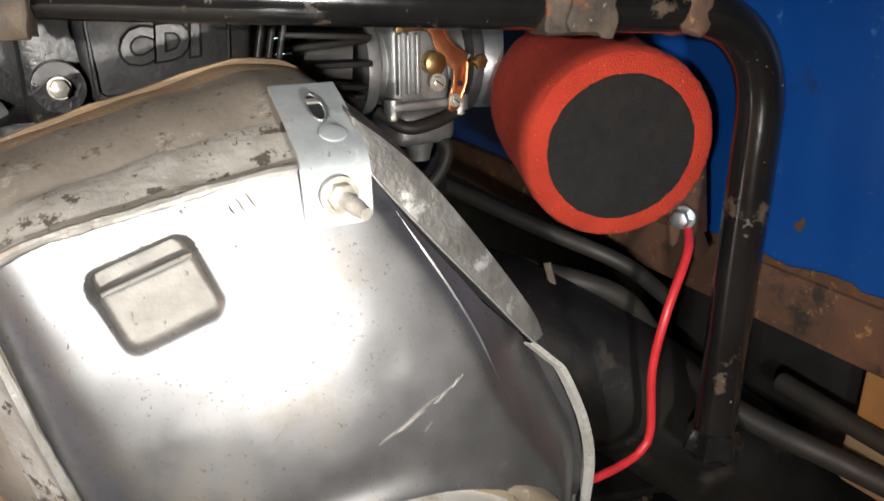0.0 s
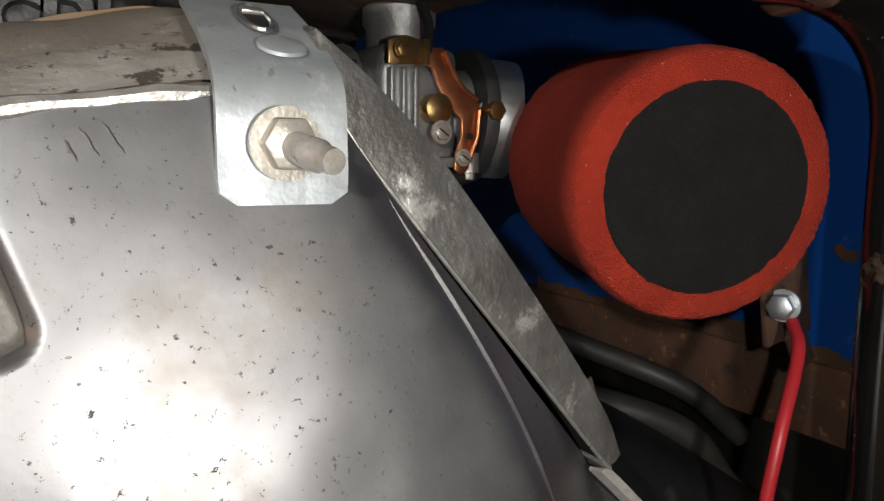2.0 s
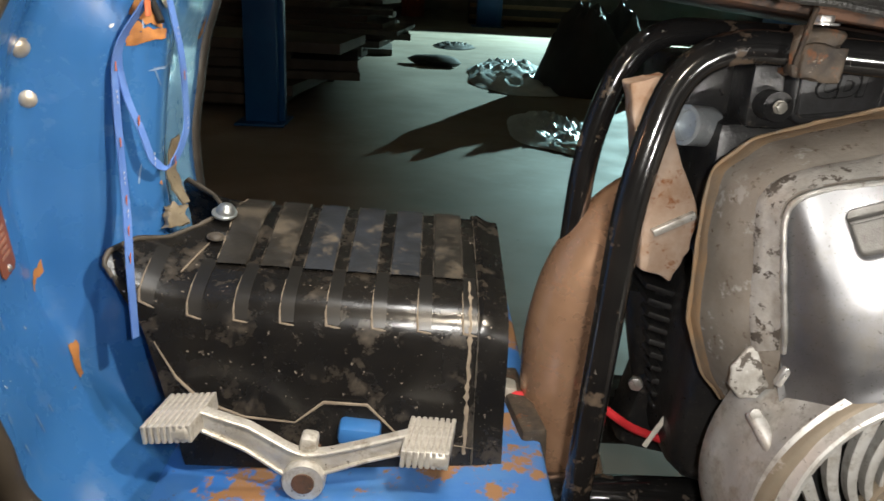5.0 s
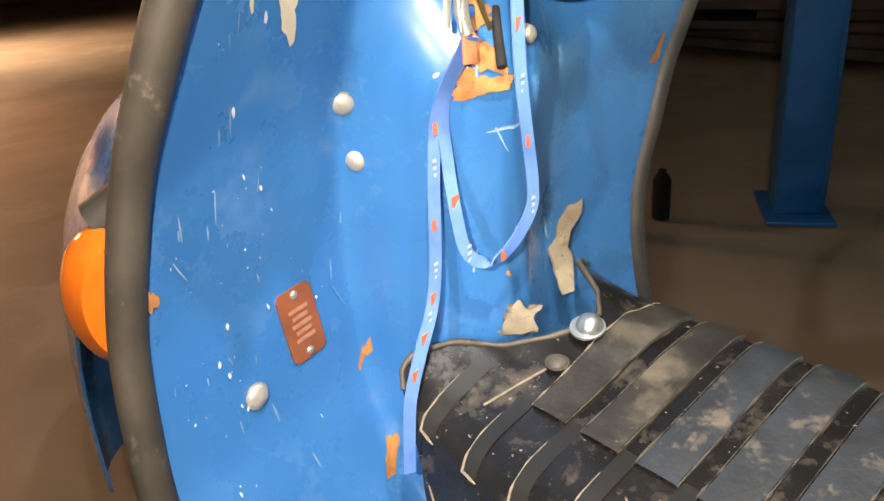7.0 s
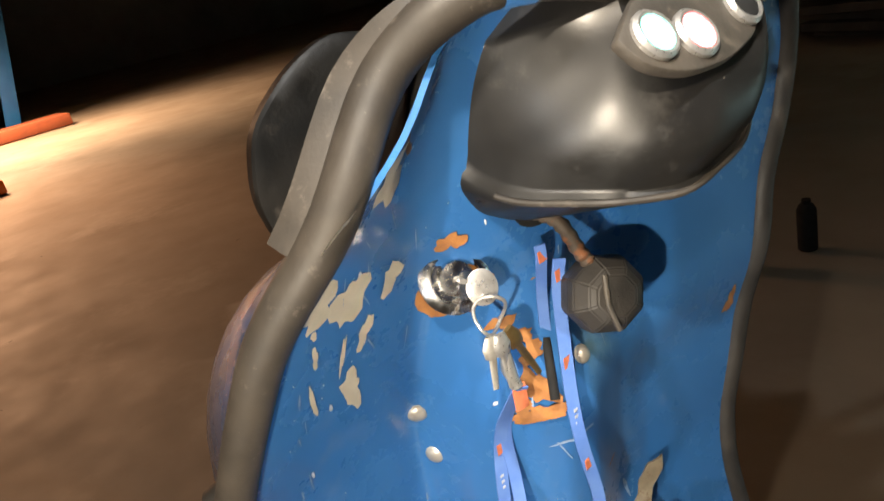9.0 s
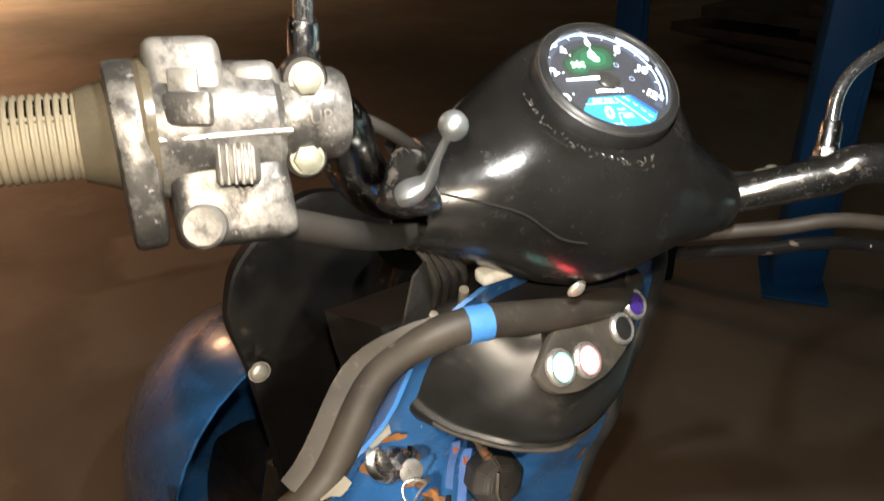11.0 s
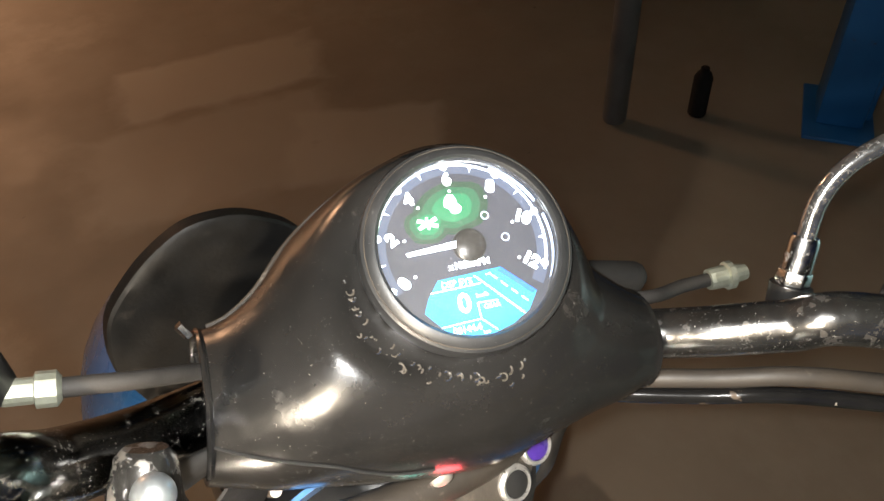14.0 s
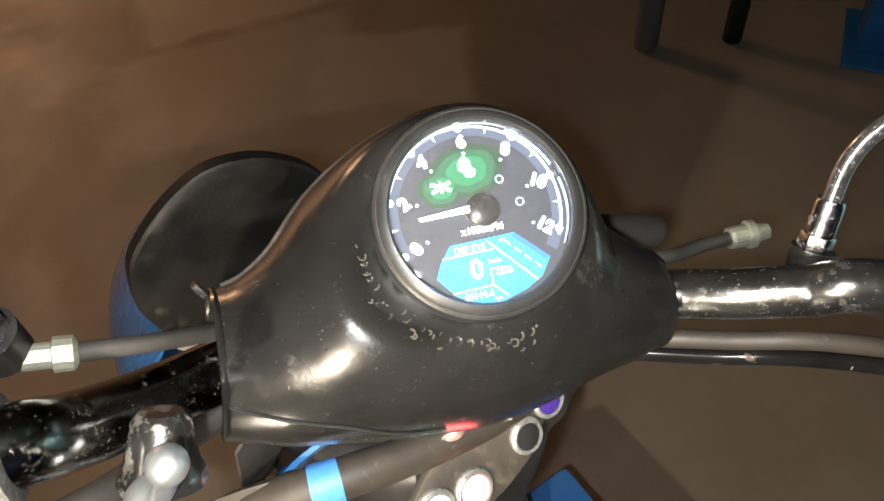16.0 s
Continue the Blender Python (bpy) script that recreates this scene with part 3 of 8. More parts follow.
def bolt(at, axis, r, h, parent, material, name="bolt", washer=0.0, stud=None, label=""):
    """A hexagon head on a washer, with its stud."""
    m = axis_frame(at, axis)
    b = slab(hexagon(r), h, m @ Matrix.Translation((0, 0, h)), bevel=r * 0.12)
    if washer:
        lathe([(0, 0), (washer, 0), (washer, h * 0.22), (0, h * 0.22)], 24, at, axis, b)
    if stud:
        lathe([(0, h), (stud[0], h), (stud[0], h + stud[1] * 0.85), (stud[0] * 0.7, h + stud[1]), (0, h + stud[1])], 20, at, axis, b)
    return part(name, b, material, parent, label)


def dome(at, axis, r, h, parent, material, name="rivet", label=""):
    prof = [(r * 1.15, 0), (r * 1.15, h * 0.15)] + [(r * math.cos(a), h * (0.15 + 0.85 * math.sin(a))) for a in (k * math.pi / 14 for k in range(7))] + [(0, h)]
    return part(name, lathe(prof, 24, at, axis), material, parent, label)


def letters(text, size, m, material, parent, name, thick=0.0002, label="", align="CENTER", bold=0.0):
    cu = bpy.data.curves.new(name, "FONT")
    cu.body, cu.size, cu.extrude, cu.align_x, cu.align_y, cu.resolution_u = text, size, thick, align, "CENTER", 3
    cu.offset = bold
    t = bpy.data.objects.new(name, cu)
    me = bpy.data.meshes.new_from_object(t)
    b = bmesh.new()
    b.from_mesh(me)
    bpy.data.objects.remove(t)
    bpy.data.curves.remove(cu)
    bpy.data.meshes.remove(me)
    b.transform(m)
    return part(name, b, material, parent, label, smooth=False)


def crumble(bm, amp, scale, cuts=4, seed=0.0):
    """Rough lumps of dirt and weld on a plain body."""
    bmesh.ops.subdivide_edges(bm, edges=bm.edges[:], cuts=cuts, use_grid_fill=True)
    for v in bm.verts:
        q = v.co * scale + Vector((seed, seed * 2, seed * 3))
        v.co += Vector((noise.noise(q), noise.noise(q + Vector((9, 2, 4))), noise.noise(q + Vector((3, 8, 1))))) * amp
    return bm


def blot(cx, cy, rx, ry, seed, turn=0.0, n=22, rag=0.35):
    """An uneven closed outline."""
    g = random.Random(seed)
    ph = [g.uniform(0, 6.3) for _ in range(4)]
    out = []
    for k in range(n):
        a = 2 * math.pi * k / n
        f = 1 + rag * (0.5 * math.sin(2 * a + ph[0]) + 0.35 * math.sin(3 * a + ph[1]) + 0.3 * math.sin(5 * a + ph[2]) + 0.2 * math.sin(8 * a + ph[3]))
        x, y = rx * f * math.cos(a), ry * f * math.sin(a)
        out.append((cx + x * math.cos(turn) - y * math.sin(turn), cy + x * math.sin(turn) + y * math.cos(turn)))
    return out


# ---- the hall ----
def uneven(x, y):
    return 0.004 * noise.noise(Vector((x * 0.9, y * 0.9, 0.3)))


xs = [-26 + 52 * i / 90 for i in range(91)]
floor_rows = [[(x, y, uneven(x, y) - 0.004) for x in xs] for y in xs]
tagged(part("floor", skin(floor_rows), M["concrete"]), "stained bare concrete workshop floor with lighter worn patches", "floor", kind="structure")
for nm, size, at in (("wall_north", (52.4, 0.2, 6.0), (0, 26.1, 2.95)), ("wall_south", (52.4, 0.2, 6.0), (0, -26.1, 2.95)),
                     ("wall_east", (0.2, 52.0, 6.0), (26.1, 0, 2.95)), ("wall_west", (0.2, 52.0, 6.0), (-26.1, 0, 2.95))):
    tagged(part(nm, box(size, at, bevel=0.01), M["wall"], smooth=False), "dim plastered workshop wall", "wall", kind="structure")
# unseen hanging wall, added to end the cold spot's reach over the floor
tagged(part("wall_gate_lintel", box((0.2, 22.0, 3.70), (3.60, 13.0, 4.06), (0, 0, 9.1), bevel=0.01), M["wall"], smooth=False), "unseen hanging wall that cuts off the cold light", "wall", kind="structure")
tagged(part("ceiling", box((52.4, 52.4, 0.2), (0, 0, 6.06), bevel=0.01), M["wall"], smooth=False), "dark high workshop ceiling", "ceiling", kind="structure")
def lift_post(at, w, d, h, turn, label):
    t = thing("lift_post", at, label, "post", "lift posts")
    x, y, z = at
    part("column", box((w, d, h), (x, y, h / 2 + 0.012), (0, 0, turn), bevel=0.008), M["post"], t)
    part("flange", box((w * 0.25, d * 0.35, h), (x + 0.55 * w * math.cos(radians(turn)), y + 0.55 * w * math.sin(radians(turn)), h / 2 + 0.012), (0, 0, turn), bevel=0.006), M["post"], t)
    part("base_plate", box((w * 1.5, d * 1.9, 0.012), (x, y, 0.006), (0, 0, turn), bevel=0.003), M["post"], t)
    return t


lift_post((-1.23, 2.20, 0.0), 0.13, 0.16, 3.2, 35, "tall blue painted steel lift post on the concrete")
lift_post((-2.50, 2.80, 0.0), 0.12, 0.14, 3.2, 35, "slim blue painted steel post standing on the concrete")
lift_post((-1.26, 4.22, 0.0), 0.19, 0.18, 3.2, 0, "wide blue steel lift post beside the stacked boards")
lift_post((0.9, 16.5, 0.0), 0.45, 0.4, 3.2, 0, "distant blue steel post far back in the hall")
t = thing("gas_cylinder", (-1.63, 1.670, 0), "slim grey painted cylinder with dark cap standing on floor", "cylinder")
part("body", lathe([(0, 0.004), (0.033, 0.004), (0.036, 0.012), (0.036, 0.415), (0.030, 0.450), (0.016, 0.472), (0, 0.472)], 28, (-1.63, 1.670, 0)), M["grey_tube"], t)
part("cap", lathe([(0, 0.470), (0.019, 0.470), (0.019, 0.488), (0, 0.492)], 20, (-1.63, 1.670, 0)), M["dark"], t, "dark valve cap")
t = thing("bottle", (-1.50, 1.89, 0), "small black plastic bottle standing on the floor", "bottle")
part("body", lathe([(0, 0.001), (0.026, 0.001), (0.028, 0.006), (0.028, 0.125), (0.020, 0.142), (0.013, 0.146), (0.013, 0.158), (0, 0.158)], 20, (-1.50, 1.89, 0)), M["dark"], t)
# blue leg on a red foot under the warm lamp
t = thing("trestle", (-12.6, 0.60, 0), "blue steel trestle leg on a red oxide foot", "trestle")
part("leg", box((0.16, 0.20, 2.2), (-12.6, 0.52, 1.16), (-12, 0, 0), bevel=0.01), M["post"], t)
part("foot", box((0.5, 1.9, 0.16), (-11.8, 0.0, 0.085), (0, 0, 12), bevel=0.02), M["red_beam"], t, "red oxide foot beam")
t = thing("yellow_box", (-7.4, -0.16, 0), "small yellow plastic box on the lit floor", "box")
part("body", box((0.2, 0.16, 0.12), (-7.4, -0.16, 0.062), (0, 0, 20), bevel=0.02), M["lens_orange"], t)
# stacks of dark boards with uneven ends, and the covered heap with silver foil
g = random.Random(9)
for k, (edge_x, by, layers) in enumerate(((-0.95, 5.2, 7), (-0.80, 6.9, 12), (-1.05, 9.2, 17))):
    t = thing("board_stack", (edge_x - 1.15, by, 0), "stack of dark boards with unevenly jutting ends", "boards", "stacks of boards")
    z = 0.003
    for i in range(layers):
        h = g.uniform(0.035, 0.07)
        w = 2.3 + g.uniform(-0.5, 0.4)
        part("board", box((w, 1.1 + g.uniform(-0.4, 0.3), h), (edge_x - w / 2 + g.choice((-0.3, -0.12, 0.0, 0.14, 0.3)), by + g.uniform(-0.1, 0.1), z + h / 2), (0, 0, g.uniform(-9, 9)), bevel=0.004), M["boards"], t, smooth=False)
        z += h + 0.002


def heap(cx, cy, rx, ry, h, seed, mat, name, label, cat, crease):
    off = Vector((seed * 3.1, seed * 1.7, seed))
    rows = []
    for i in range(25):
        s = i / 24
        row = []
        for k in range(48):
            a = 2 * math.pi * k / 48
            p = Vector((math.cos(a) * s, math.sin(a) * s, 0))
            f = 1 + 0.25 * noise.noise(p * 1.3 + off)
            z = h * (1 - s ** 2.2) * (0.75 + 0.5 * noise.noise(p * 2.0 + off)) + crease * abs(noise.noise(p * 7 + off)) * (1 - s ** 6)
            row.append((cx + rx * p.x * f, cy + ry * p.y * f, max(0.004, z)))
        rows.append(row)
    return tagged(part(name, skin(rows[1:], close=True), mat), label, cat)


heap(1.14, 6.35, 0.50, 0.50, 0.85, 2, M["tarp"], "tarpaulin", "creased black tarpaulin thrown over a tall heap", "tarpaulin", 0.12)
heap(0.50, 7.2, 0.46, 1.30, 0.13, 5, M["foil"], "foil_sheet", "crumpled silver foil sheet lying on the concrete", "foil", 0.07)
heap(0.50, 4.35, 0.26, 0.72, 0.05, 8, M["foil"], "foil_sheet", "crumpled silver foil sheet lying beside dark tarpaulin", "foil", 0.07)
heap(0.05, 10.6, 0.30, 0.45, 0.06, 11, M["tarp"], "cloth_bundle", "dark crumpled cloth bundle on the lit floor", "bundle", 0.05)

# slatted crate, red drum and pale sacks far back in the hall
t = thing("slatted_crate", (1.85, 17.2, 0), "dark crate with pale horizontal slats", "crate")
part("body", box((2.6, 0.5, 1.5), (1.85, 17.5, 0.755), bevel=0.01), M["boards"], t)
for k in range(6):
    part("slat", box((2.6, 0.03, 0.09), (1.85, 17.23, 0.16 + 0.24 * k), bevel=0.006), M["plank_pale"], t, "pale wooden slat")
t = thing("red_drum", (-0.75, 19.5, 0), "dull red steel drum standing on the floor", "drum")
part("body", lathe([(0, 0.005), (0.28, 0.005), (0.29, 0.03), (0.285, 0.3), (0.295, 0.31), (0.285, 0.32), (0.285, 0.6), (0.295, 0.61), (0.285, 0.62), (0.29, 0.88), (0, 0.88)], 32, (-0.75, 19.5, 0)), M["red_beam"], t)
t = thing("dark_sack", (-0.21, 8.0, 0), "small dark sack lying on the lit concrete", "sack")
b = lathe([(0, 0.0), (0.20, 0.01), (0.24, 0.05), (0.17, 0.09), (0, 0.11)], 22, (-0.21, 8.0, 0.001), squash=(1.0, 1.3), wob=lambda a, h: 1 + 0.16 * math.sin(3 * a + 1) + 0.07 * math.sin(7 * a))
part("body", b, M["tarp"], t)


# ---- the cargo tricycle ----
trike = thing("cargo_tricycle", (-0.1, 0.25, 0.0), "blue cargo tricycle with exposed engine, scuffed and partly rusted", "tricycle")


TR = 0.0094
loop = [(-0.190, 0.082, 0.36), (-0.174, 0.081, 0.740), (-0.150, 0.091, 0.8185), (0.04, 0.058, 0.8098), (0.182, 0.034, 0.8035), (0.177, 0.030, 0.600)]
part("frame_tube", sweep(rounded_line(loop, 0.046, 10), TR, 20), M["tube"], trike, "glossy black steel frame tube, chipped and rusting")
part("weld_bead", lathe([(TR, 0.010), (TR + 0.0022, 0.006), (TR + 0.0040, 0.0), (TR, -0.004)], 24, (0.177, 0.030, 0.606), wob=lambda a, h: 1 + 0.10 * math.sin(7 * a)), M["tube"], trike, "lumpy black weld")
part("frame_tube", sweep(rounded_line([(-0.190, 0.214, 0.36), (-0.1745, 0.212, 0.740), (-0.1460, 0.212, 0.8185), (0.10, 0.262, 0.8120)], 0.052, 10), TR, 20), M["tube"], trike, "glossy black steel frame tube, chipped and rusting")
part("cross_tube", sweep(rounded_line([(0.238, 0.10, 0.575), (0.225, 0.30, 0.575)], 0.01), 0.016, 16), M["tube"], trike)
part("cross_tube", sweep([(-0.196, 0.05, 0.385), (-0.19, 0.30, 0.385)], 0.016, 16), M["tube"], trike)
part("lower_tube", sweep([(-0.20, 0.16, 0.465), (0.26, 0.16, 0.465)], 0.018, 18), M["tube"], trike)
# muddy clamps on the top tube
b = box((0.024, 0.024, 0.027), (-0.0885, 0.080, 0.8155), (0, 3, -10), bevel=0.003)
box((0.022, 0.004, 0.018), (-0.0880, 0.0665, 0.811), (0, 4, -10), bevel=0.001, bm=b)
part("seat_clamp", crumble(b, 0.0030, 130, 4, 1.0), M["tube_dirty"], trike, "muddy welded seat clamp")
b = box((0.025, 0.022, 0.022), (0.0915, 0.0490, 0.8085), (0, 4, -10), bevel=0.003)
box((0.018, 0.0035, 0.018), (0.0950, 0.0375, 0.8065), (0, 4, -10), bevel=0.001, bm=b)
part("seat_clamp", crumble(b, 0.0022, 150, 4, 5.0), M["tube_dirty"], trike, "muddy welded seat clamp")
b = box((0.012, 0.020, 0.0195), (0.1420, 0.0410, 0.8055), (0, 4, -10), bevel=0.003)
part("rust_lump", crumble(b, 0.0026, 190, 3, 9.0), M["rust_beam"], trike, "crusted rusty weld on the tube")
bolt((-0.084, 0.082, 0.830), (0, 0, 1), 0.0055, 0.005, trike, M["steel"], washer=0.008)
part("rope_end", sweep(smooth_line([(-0.096, 0.068, 0.838), (-0.101, 0.064, 0.824), (-0.104, 0.063, 0.810)], 4), [0.0026] * 9, 8, flat=0.6), M["tube_dirty"], trike, "frayed muddy strap end")

# ---- fan shroud ----
FX, FZ, FY = -0.0062, 0.5715, 0.0045
CX, CZ, CR = -0.0010, 0.5605, 0.0940


def resample(pts, n, ease=3):
    """n even steps along a line, its corners softened a little."""
    line = [Vector(p) for p in pts]
    seg = [0.0]
    for p, q in zip(line, line[1:]):
        seg.append(seg[-1] + (q - p).length)
    out, j = [], 0
    for k in range(n):
        s = seg[-1] * k / (n - 1)
        while j < len(seg) - 2 and seg[j + 1] < s:
            j += 1
        out.append(line[j].lerp(line[j + 1], (s - seg[j]) / (seg[j + 1] - seg[j])))
    for _ in range(ease):
        out = [out[0]] + [(out[k - 1] + out[k] * 2 + out[k + 1]) / 4 for k in range(1, n - 1)] + [out[-1]]
    return out


def table(v, rows):
    if v <= rows[0][0]:
        return rows[0][1]
    for (a, p), (b, q) in zip(rows, rows[1:]):
        if v <= b:
            return p + (q - p) * (v - a) / (b - a)
    return rows[-1][1]


def eased(v, rows, w):
    return (table(v - w, rows) + 2 * table(v, rows) + table(v + w, rows)) / 4


def shroud_edge(n=560):
    """The pressed panel's outline: seam, open gap beside the strap, rim, fan crest, left seam."""
    top = [(-0.1020, 0.7405), (-0.0985, 0.7465), (-0.0870, 0.7520), (-0.0715, 0.7555), (-0.0530, 0.7590), (-0.0340, 0.7625), (-0.0150, 0.7655), (0.0040, 0.7640), (0.0100, 0.7560)]
    right = [(0.0265, 0.7345), (0.0490, 0.7075), (0.0725, 0.6850), (0.0915, 0.6650), (0.1055, 0.6380), (0.1120, 0.6150), (0.1115, 0.5920)]
    low = [(CX + CR * math.cos(a), CZ + CR * math.sin(a)) for a in (radians(18 + 8.5 * k) for k in range(16))]
    left = [(-0.0850, 0.6320), (-0.0860, 0.6480), (-0.0885, 0.6630), (-0.0965, 0.7000), (-0.1015, 0.7300), (-0.1020, 0.7405)]
    return resample([Vector((x, 0, z)) for x, z in top + right + low + left], n + 1, 2)[:-1]


LC, LA, LU, LV = (-0.0592, 0.7345), radians(19.0), 0.0152, 0.0128
FOLD_L = [(0.600, -0.050), (0.641, -0.0625), (0.671, -0.0740), (0.700, -0.0835), (0.726, -0.0940), (0.750, -0.1030)]
CREASE_R = [(0.560, 0.0920), (0.623, 0.0820), (0.653, 0.0610), (0.676, 0.0455), (0.703, 0.0350), (0.723, 0.0265), (0.741, 0.0135), (0.756, 0.0040), (0.770, -0.0040)]


def louvre(x, z):
    """Signed distance to the stamped louvre's rounded outline."""
    u = (x - LC[0]) * math.cos(LA) + (z - LC[1]) * math.sin(LA)
    v = -(x - LC[0]) * math.sin(LA) + (z - LC[1]) * math.cos(LA)
    u += v * 0.04
    du, dv = abs(u) - LU + 0.005, abs(v) - LV + 0.005
    return math.hypot(max(du, 0), max(dv, 0)) - 0.005 + min(max(du, dv), 0)


def lerp_steps(v):
    """Depth of the louvre's floor: a slope down from the top edge, a ridge, a shallow shelf."""
    k = max(0.0, min(1.0, (v - 0.0044) / 0.0020))
    return 0.0034 + 0.10 * min(v, 0.0044) + 0.0036 * k * k * (3 - 2 * k)


def bend(d, soft):
    return (math.sqrt(d * d + soft * soft) + d) / 2


def panel_y(p, s=0.5):
    """Depth of the pressed panel: a bulged face, folded back to the left, creased back to the right, with its louvre."""
    y = 0.0080 + 0.27 * bend(p.z - 0.688, 0.022) + 0.9 * max(0.0, 0.668 - p.z) ** 2 + 1.3 * (p.x + 0.002) ** 2
    top = max(0.0, min(1.0, (0.772 - p.z) / 0.030))
    y += 1.45 * bend((eased(p.z, FOLD_L, 0.008) - p.x) * 0.93, 0.0060) * (0.35 + 0.65 * top)
    y += 1.00 * bend((p.x - eased(p.z, CREASE_R, 0.008)) * 0.80, 0.0016) * top
    r = math.hypot(p.x - CX, p.z - CZ)
    y -= 0.0025 * math.exp(-((r - CR) / 0.006) ** 2)
    q = louvre(p.x, p.z)
    if q < 0.004:
        v = -(p.x - LC[0]) * math.sin(LA) + (p.z - LC[1]) * math.cos(LA)
        f = max(0.0, min(1.0, (0.0008 - q) / 0.0038))
        y += lerp_steps(v) * f * f * (3 - 2 * f)
    return min(y, 0.046) + 0.0006 * noise.noise(Vector((p.x * 22, 1.0, p.z * 22))) + 0.0002 * noise.noise(Vector((p.x * 75, 4.0, p.z * 75)))


edge = shroud_edge()
c = Vector((0.0, 0, 0.700))
ss = sorted([0.02, 0.06] + [0.06 + 0.94 * (k / 62) ** 0.92 for k in range(1, 63)] + [0.40 + 0.0085 * k for k in range(62)])
rows = []
for s in ss:
    rows.append([(p.x, panel_y(p), p.z) for p in (c.lerp(e, s) for e in edge)])
b = skin(rows, close=True)
b.faces.new([b.verts.new(v) for v in rows[0]])
shroud = part("fan_shroud", b, M["alu"], trike, "cast aluminium fan shroud, stained and scratched")
rows = []
for i in range(33):
    row = []
    for k in range(41):
        a, w = 2 * k / 40 - 1, 2 * i / 32 - 1
        u, v = a * (LU - 0.0012) * (1 - 0.07 * w ** 4), w * (LV - 0.0012) * (1 - 0.07 * a ** 4)
        p = Vector((LC[0] + u * math.cos(LA) - v * math.sin(LA), 0, LC[1] + u * math.sin(LA) + v * math.cos(LA)))
        row.append((p.x, panel_y(p) - 0.00025, p.z))
    rows.append(row)
for fold in ([(0.0150, 0.7475), (0.0240, 0.7320), (0.0320, 0.7180), (0.0400, 0.7030), (0.0490, 0.6820)],):
    pts = resample([(x, 0, z) for x, z in fold], 24)
    part("pressed_fold", sweep([Vector((p.x, panel_y(p) + 0.0003, p.z)) for p in pts], [0.0003 + 0.0006 * min(1.0, i / 5, (23 - i) / 5) for i in range(24)], 8), M["alu"], shroud, "pressed fold line")
# the recess is lined darker to put its shade into the colour
part("louvre_recess", skin(rows), M["alu_shade_grime"], shroud, "grimy pressed louvre recess, darkened for its shade")
# bright steel line stands for the light caught on the ridge
ridge = [Vector((LC[0] + u * math.cos(LA) - 0.0050 * math.sin(LA), 0, LC[1] + u * math.sin(LA) + 0.0050 * math.cos(LA))) for u in (LU * 0.86 * (k / 10 - 1) for k in range(21))]
part("louvre_ridge", sweep([Vector((p.x, panel_y(p) - 0.0005, p.z)) for p in ridge], 0.0007, 8), M["steel"], shroud, "louvre ridge, its glint drawn in bright steel")
g = random.Random(77)
SCR = [((-0.0015, 0.6765), (0.0215, 0.6880)), ((0.0040, 0.6785), (0.0160, 0.6845)), ((0.0190, 0.6850), (0.0265, 0.6900)), ((0.0260, 0.6890), (0.0310, 0.6925)),
       ((-0.0350, 0.7590), (-0.0325, 0.7545)), ((-0.0320, 0.7600), (-0.0290, 0.7550)), ((-0.0370, 0.7570), (-0.0355, 0.7540))]
for k in range(5):
    x, z, ln, a = g.uniform(-0.045, 0.03), g.uniform(0.665, 0.70), g.uniform(0.003, 0.009), radians(g.uniform(15, 50))
    SCR.append(((x, z), (x + ln * math.cos(a), z + ln * math.sin(a))))
for k, ((x0, z0), (x1, z1)) in enumerate(SCR):
    pts = [Vector((x0 + (x1 - x0) * i / 8, 0, z0 + (z1 - z0) * i / 8 + 0.0002 * math.sin(i * 1.3 + k) * (k < 7))) for i in range(9)]
    w = 1.3 if k < 4 else (0.7 if k < 7 else 0.28)
    part("scratch", sweep([Vector((p.x, panel_y(p) - 0.0001, p.z)) for p in pts], [w * q for q in (0.0001, 0.0003, 0.0004, 0.0004, 0.0005, 0.0004, 0.0003, 0.0003, 0.0001)], 5), M["steel" if k < 4 or k > 6 else "alu_shade_grime"], shroud)

# air duct: seam line in front, rusty rim behind
front = resample([(-0.0810, 0.056, 0.624), (-0.0852, 0.049, 0.640), (-0.0875, 0.045, 0.655), (-0.0895, 0.043, 0.665), (-0.0975, 0.042, 0.700), (-0.1035, 0.043, 0.730), (-0.1032, 0.043, 0.7415), (-0.0985, 0.040, 0.7485), (-0.0870, 0.036, 0.7535), (-0.0715, 0.0345, 0.7568), (-0.0530, 0.034, 0.7603), (-0.0340, 0.034, 0.7635), (-0.0150, 0.0335, 0.7663), (0.0060, 0.035, 0.7668), (0.0280, 0.040, 0.7440)], 110)
back = resample([(-0.0880, 0.105, 0.590), (-0.1060, 0.104, 0.611), (-0.1205, 0.102, 0.648), (-0.1235, 0.100, 0.709), (-0.1225, 0.100, 0.744), (-0.1040, 0.098, 0.7635), (-0.0520, 0.100, 0.7785), (-0.0160, 0.100, 0.7880), (0.0040, 0.100, 0.7860), (0.0320, 0.098, 0.7580)], 110)


def duct_at(f, k, s, lift=0.0):
    p = f.lerp(k, s)
    out = Vector((p.x + 0.02, 0, p.z - 0.68)).normalized()
    return p + out * (0.0060 * math.sin(math.pi * s) + 0.0015 * noise.noise(p * 60) + lift)


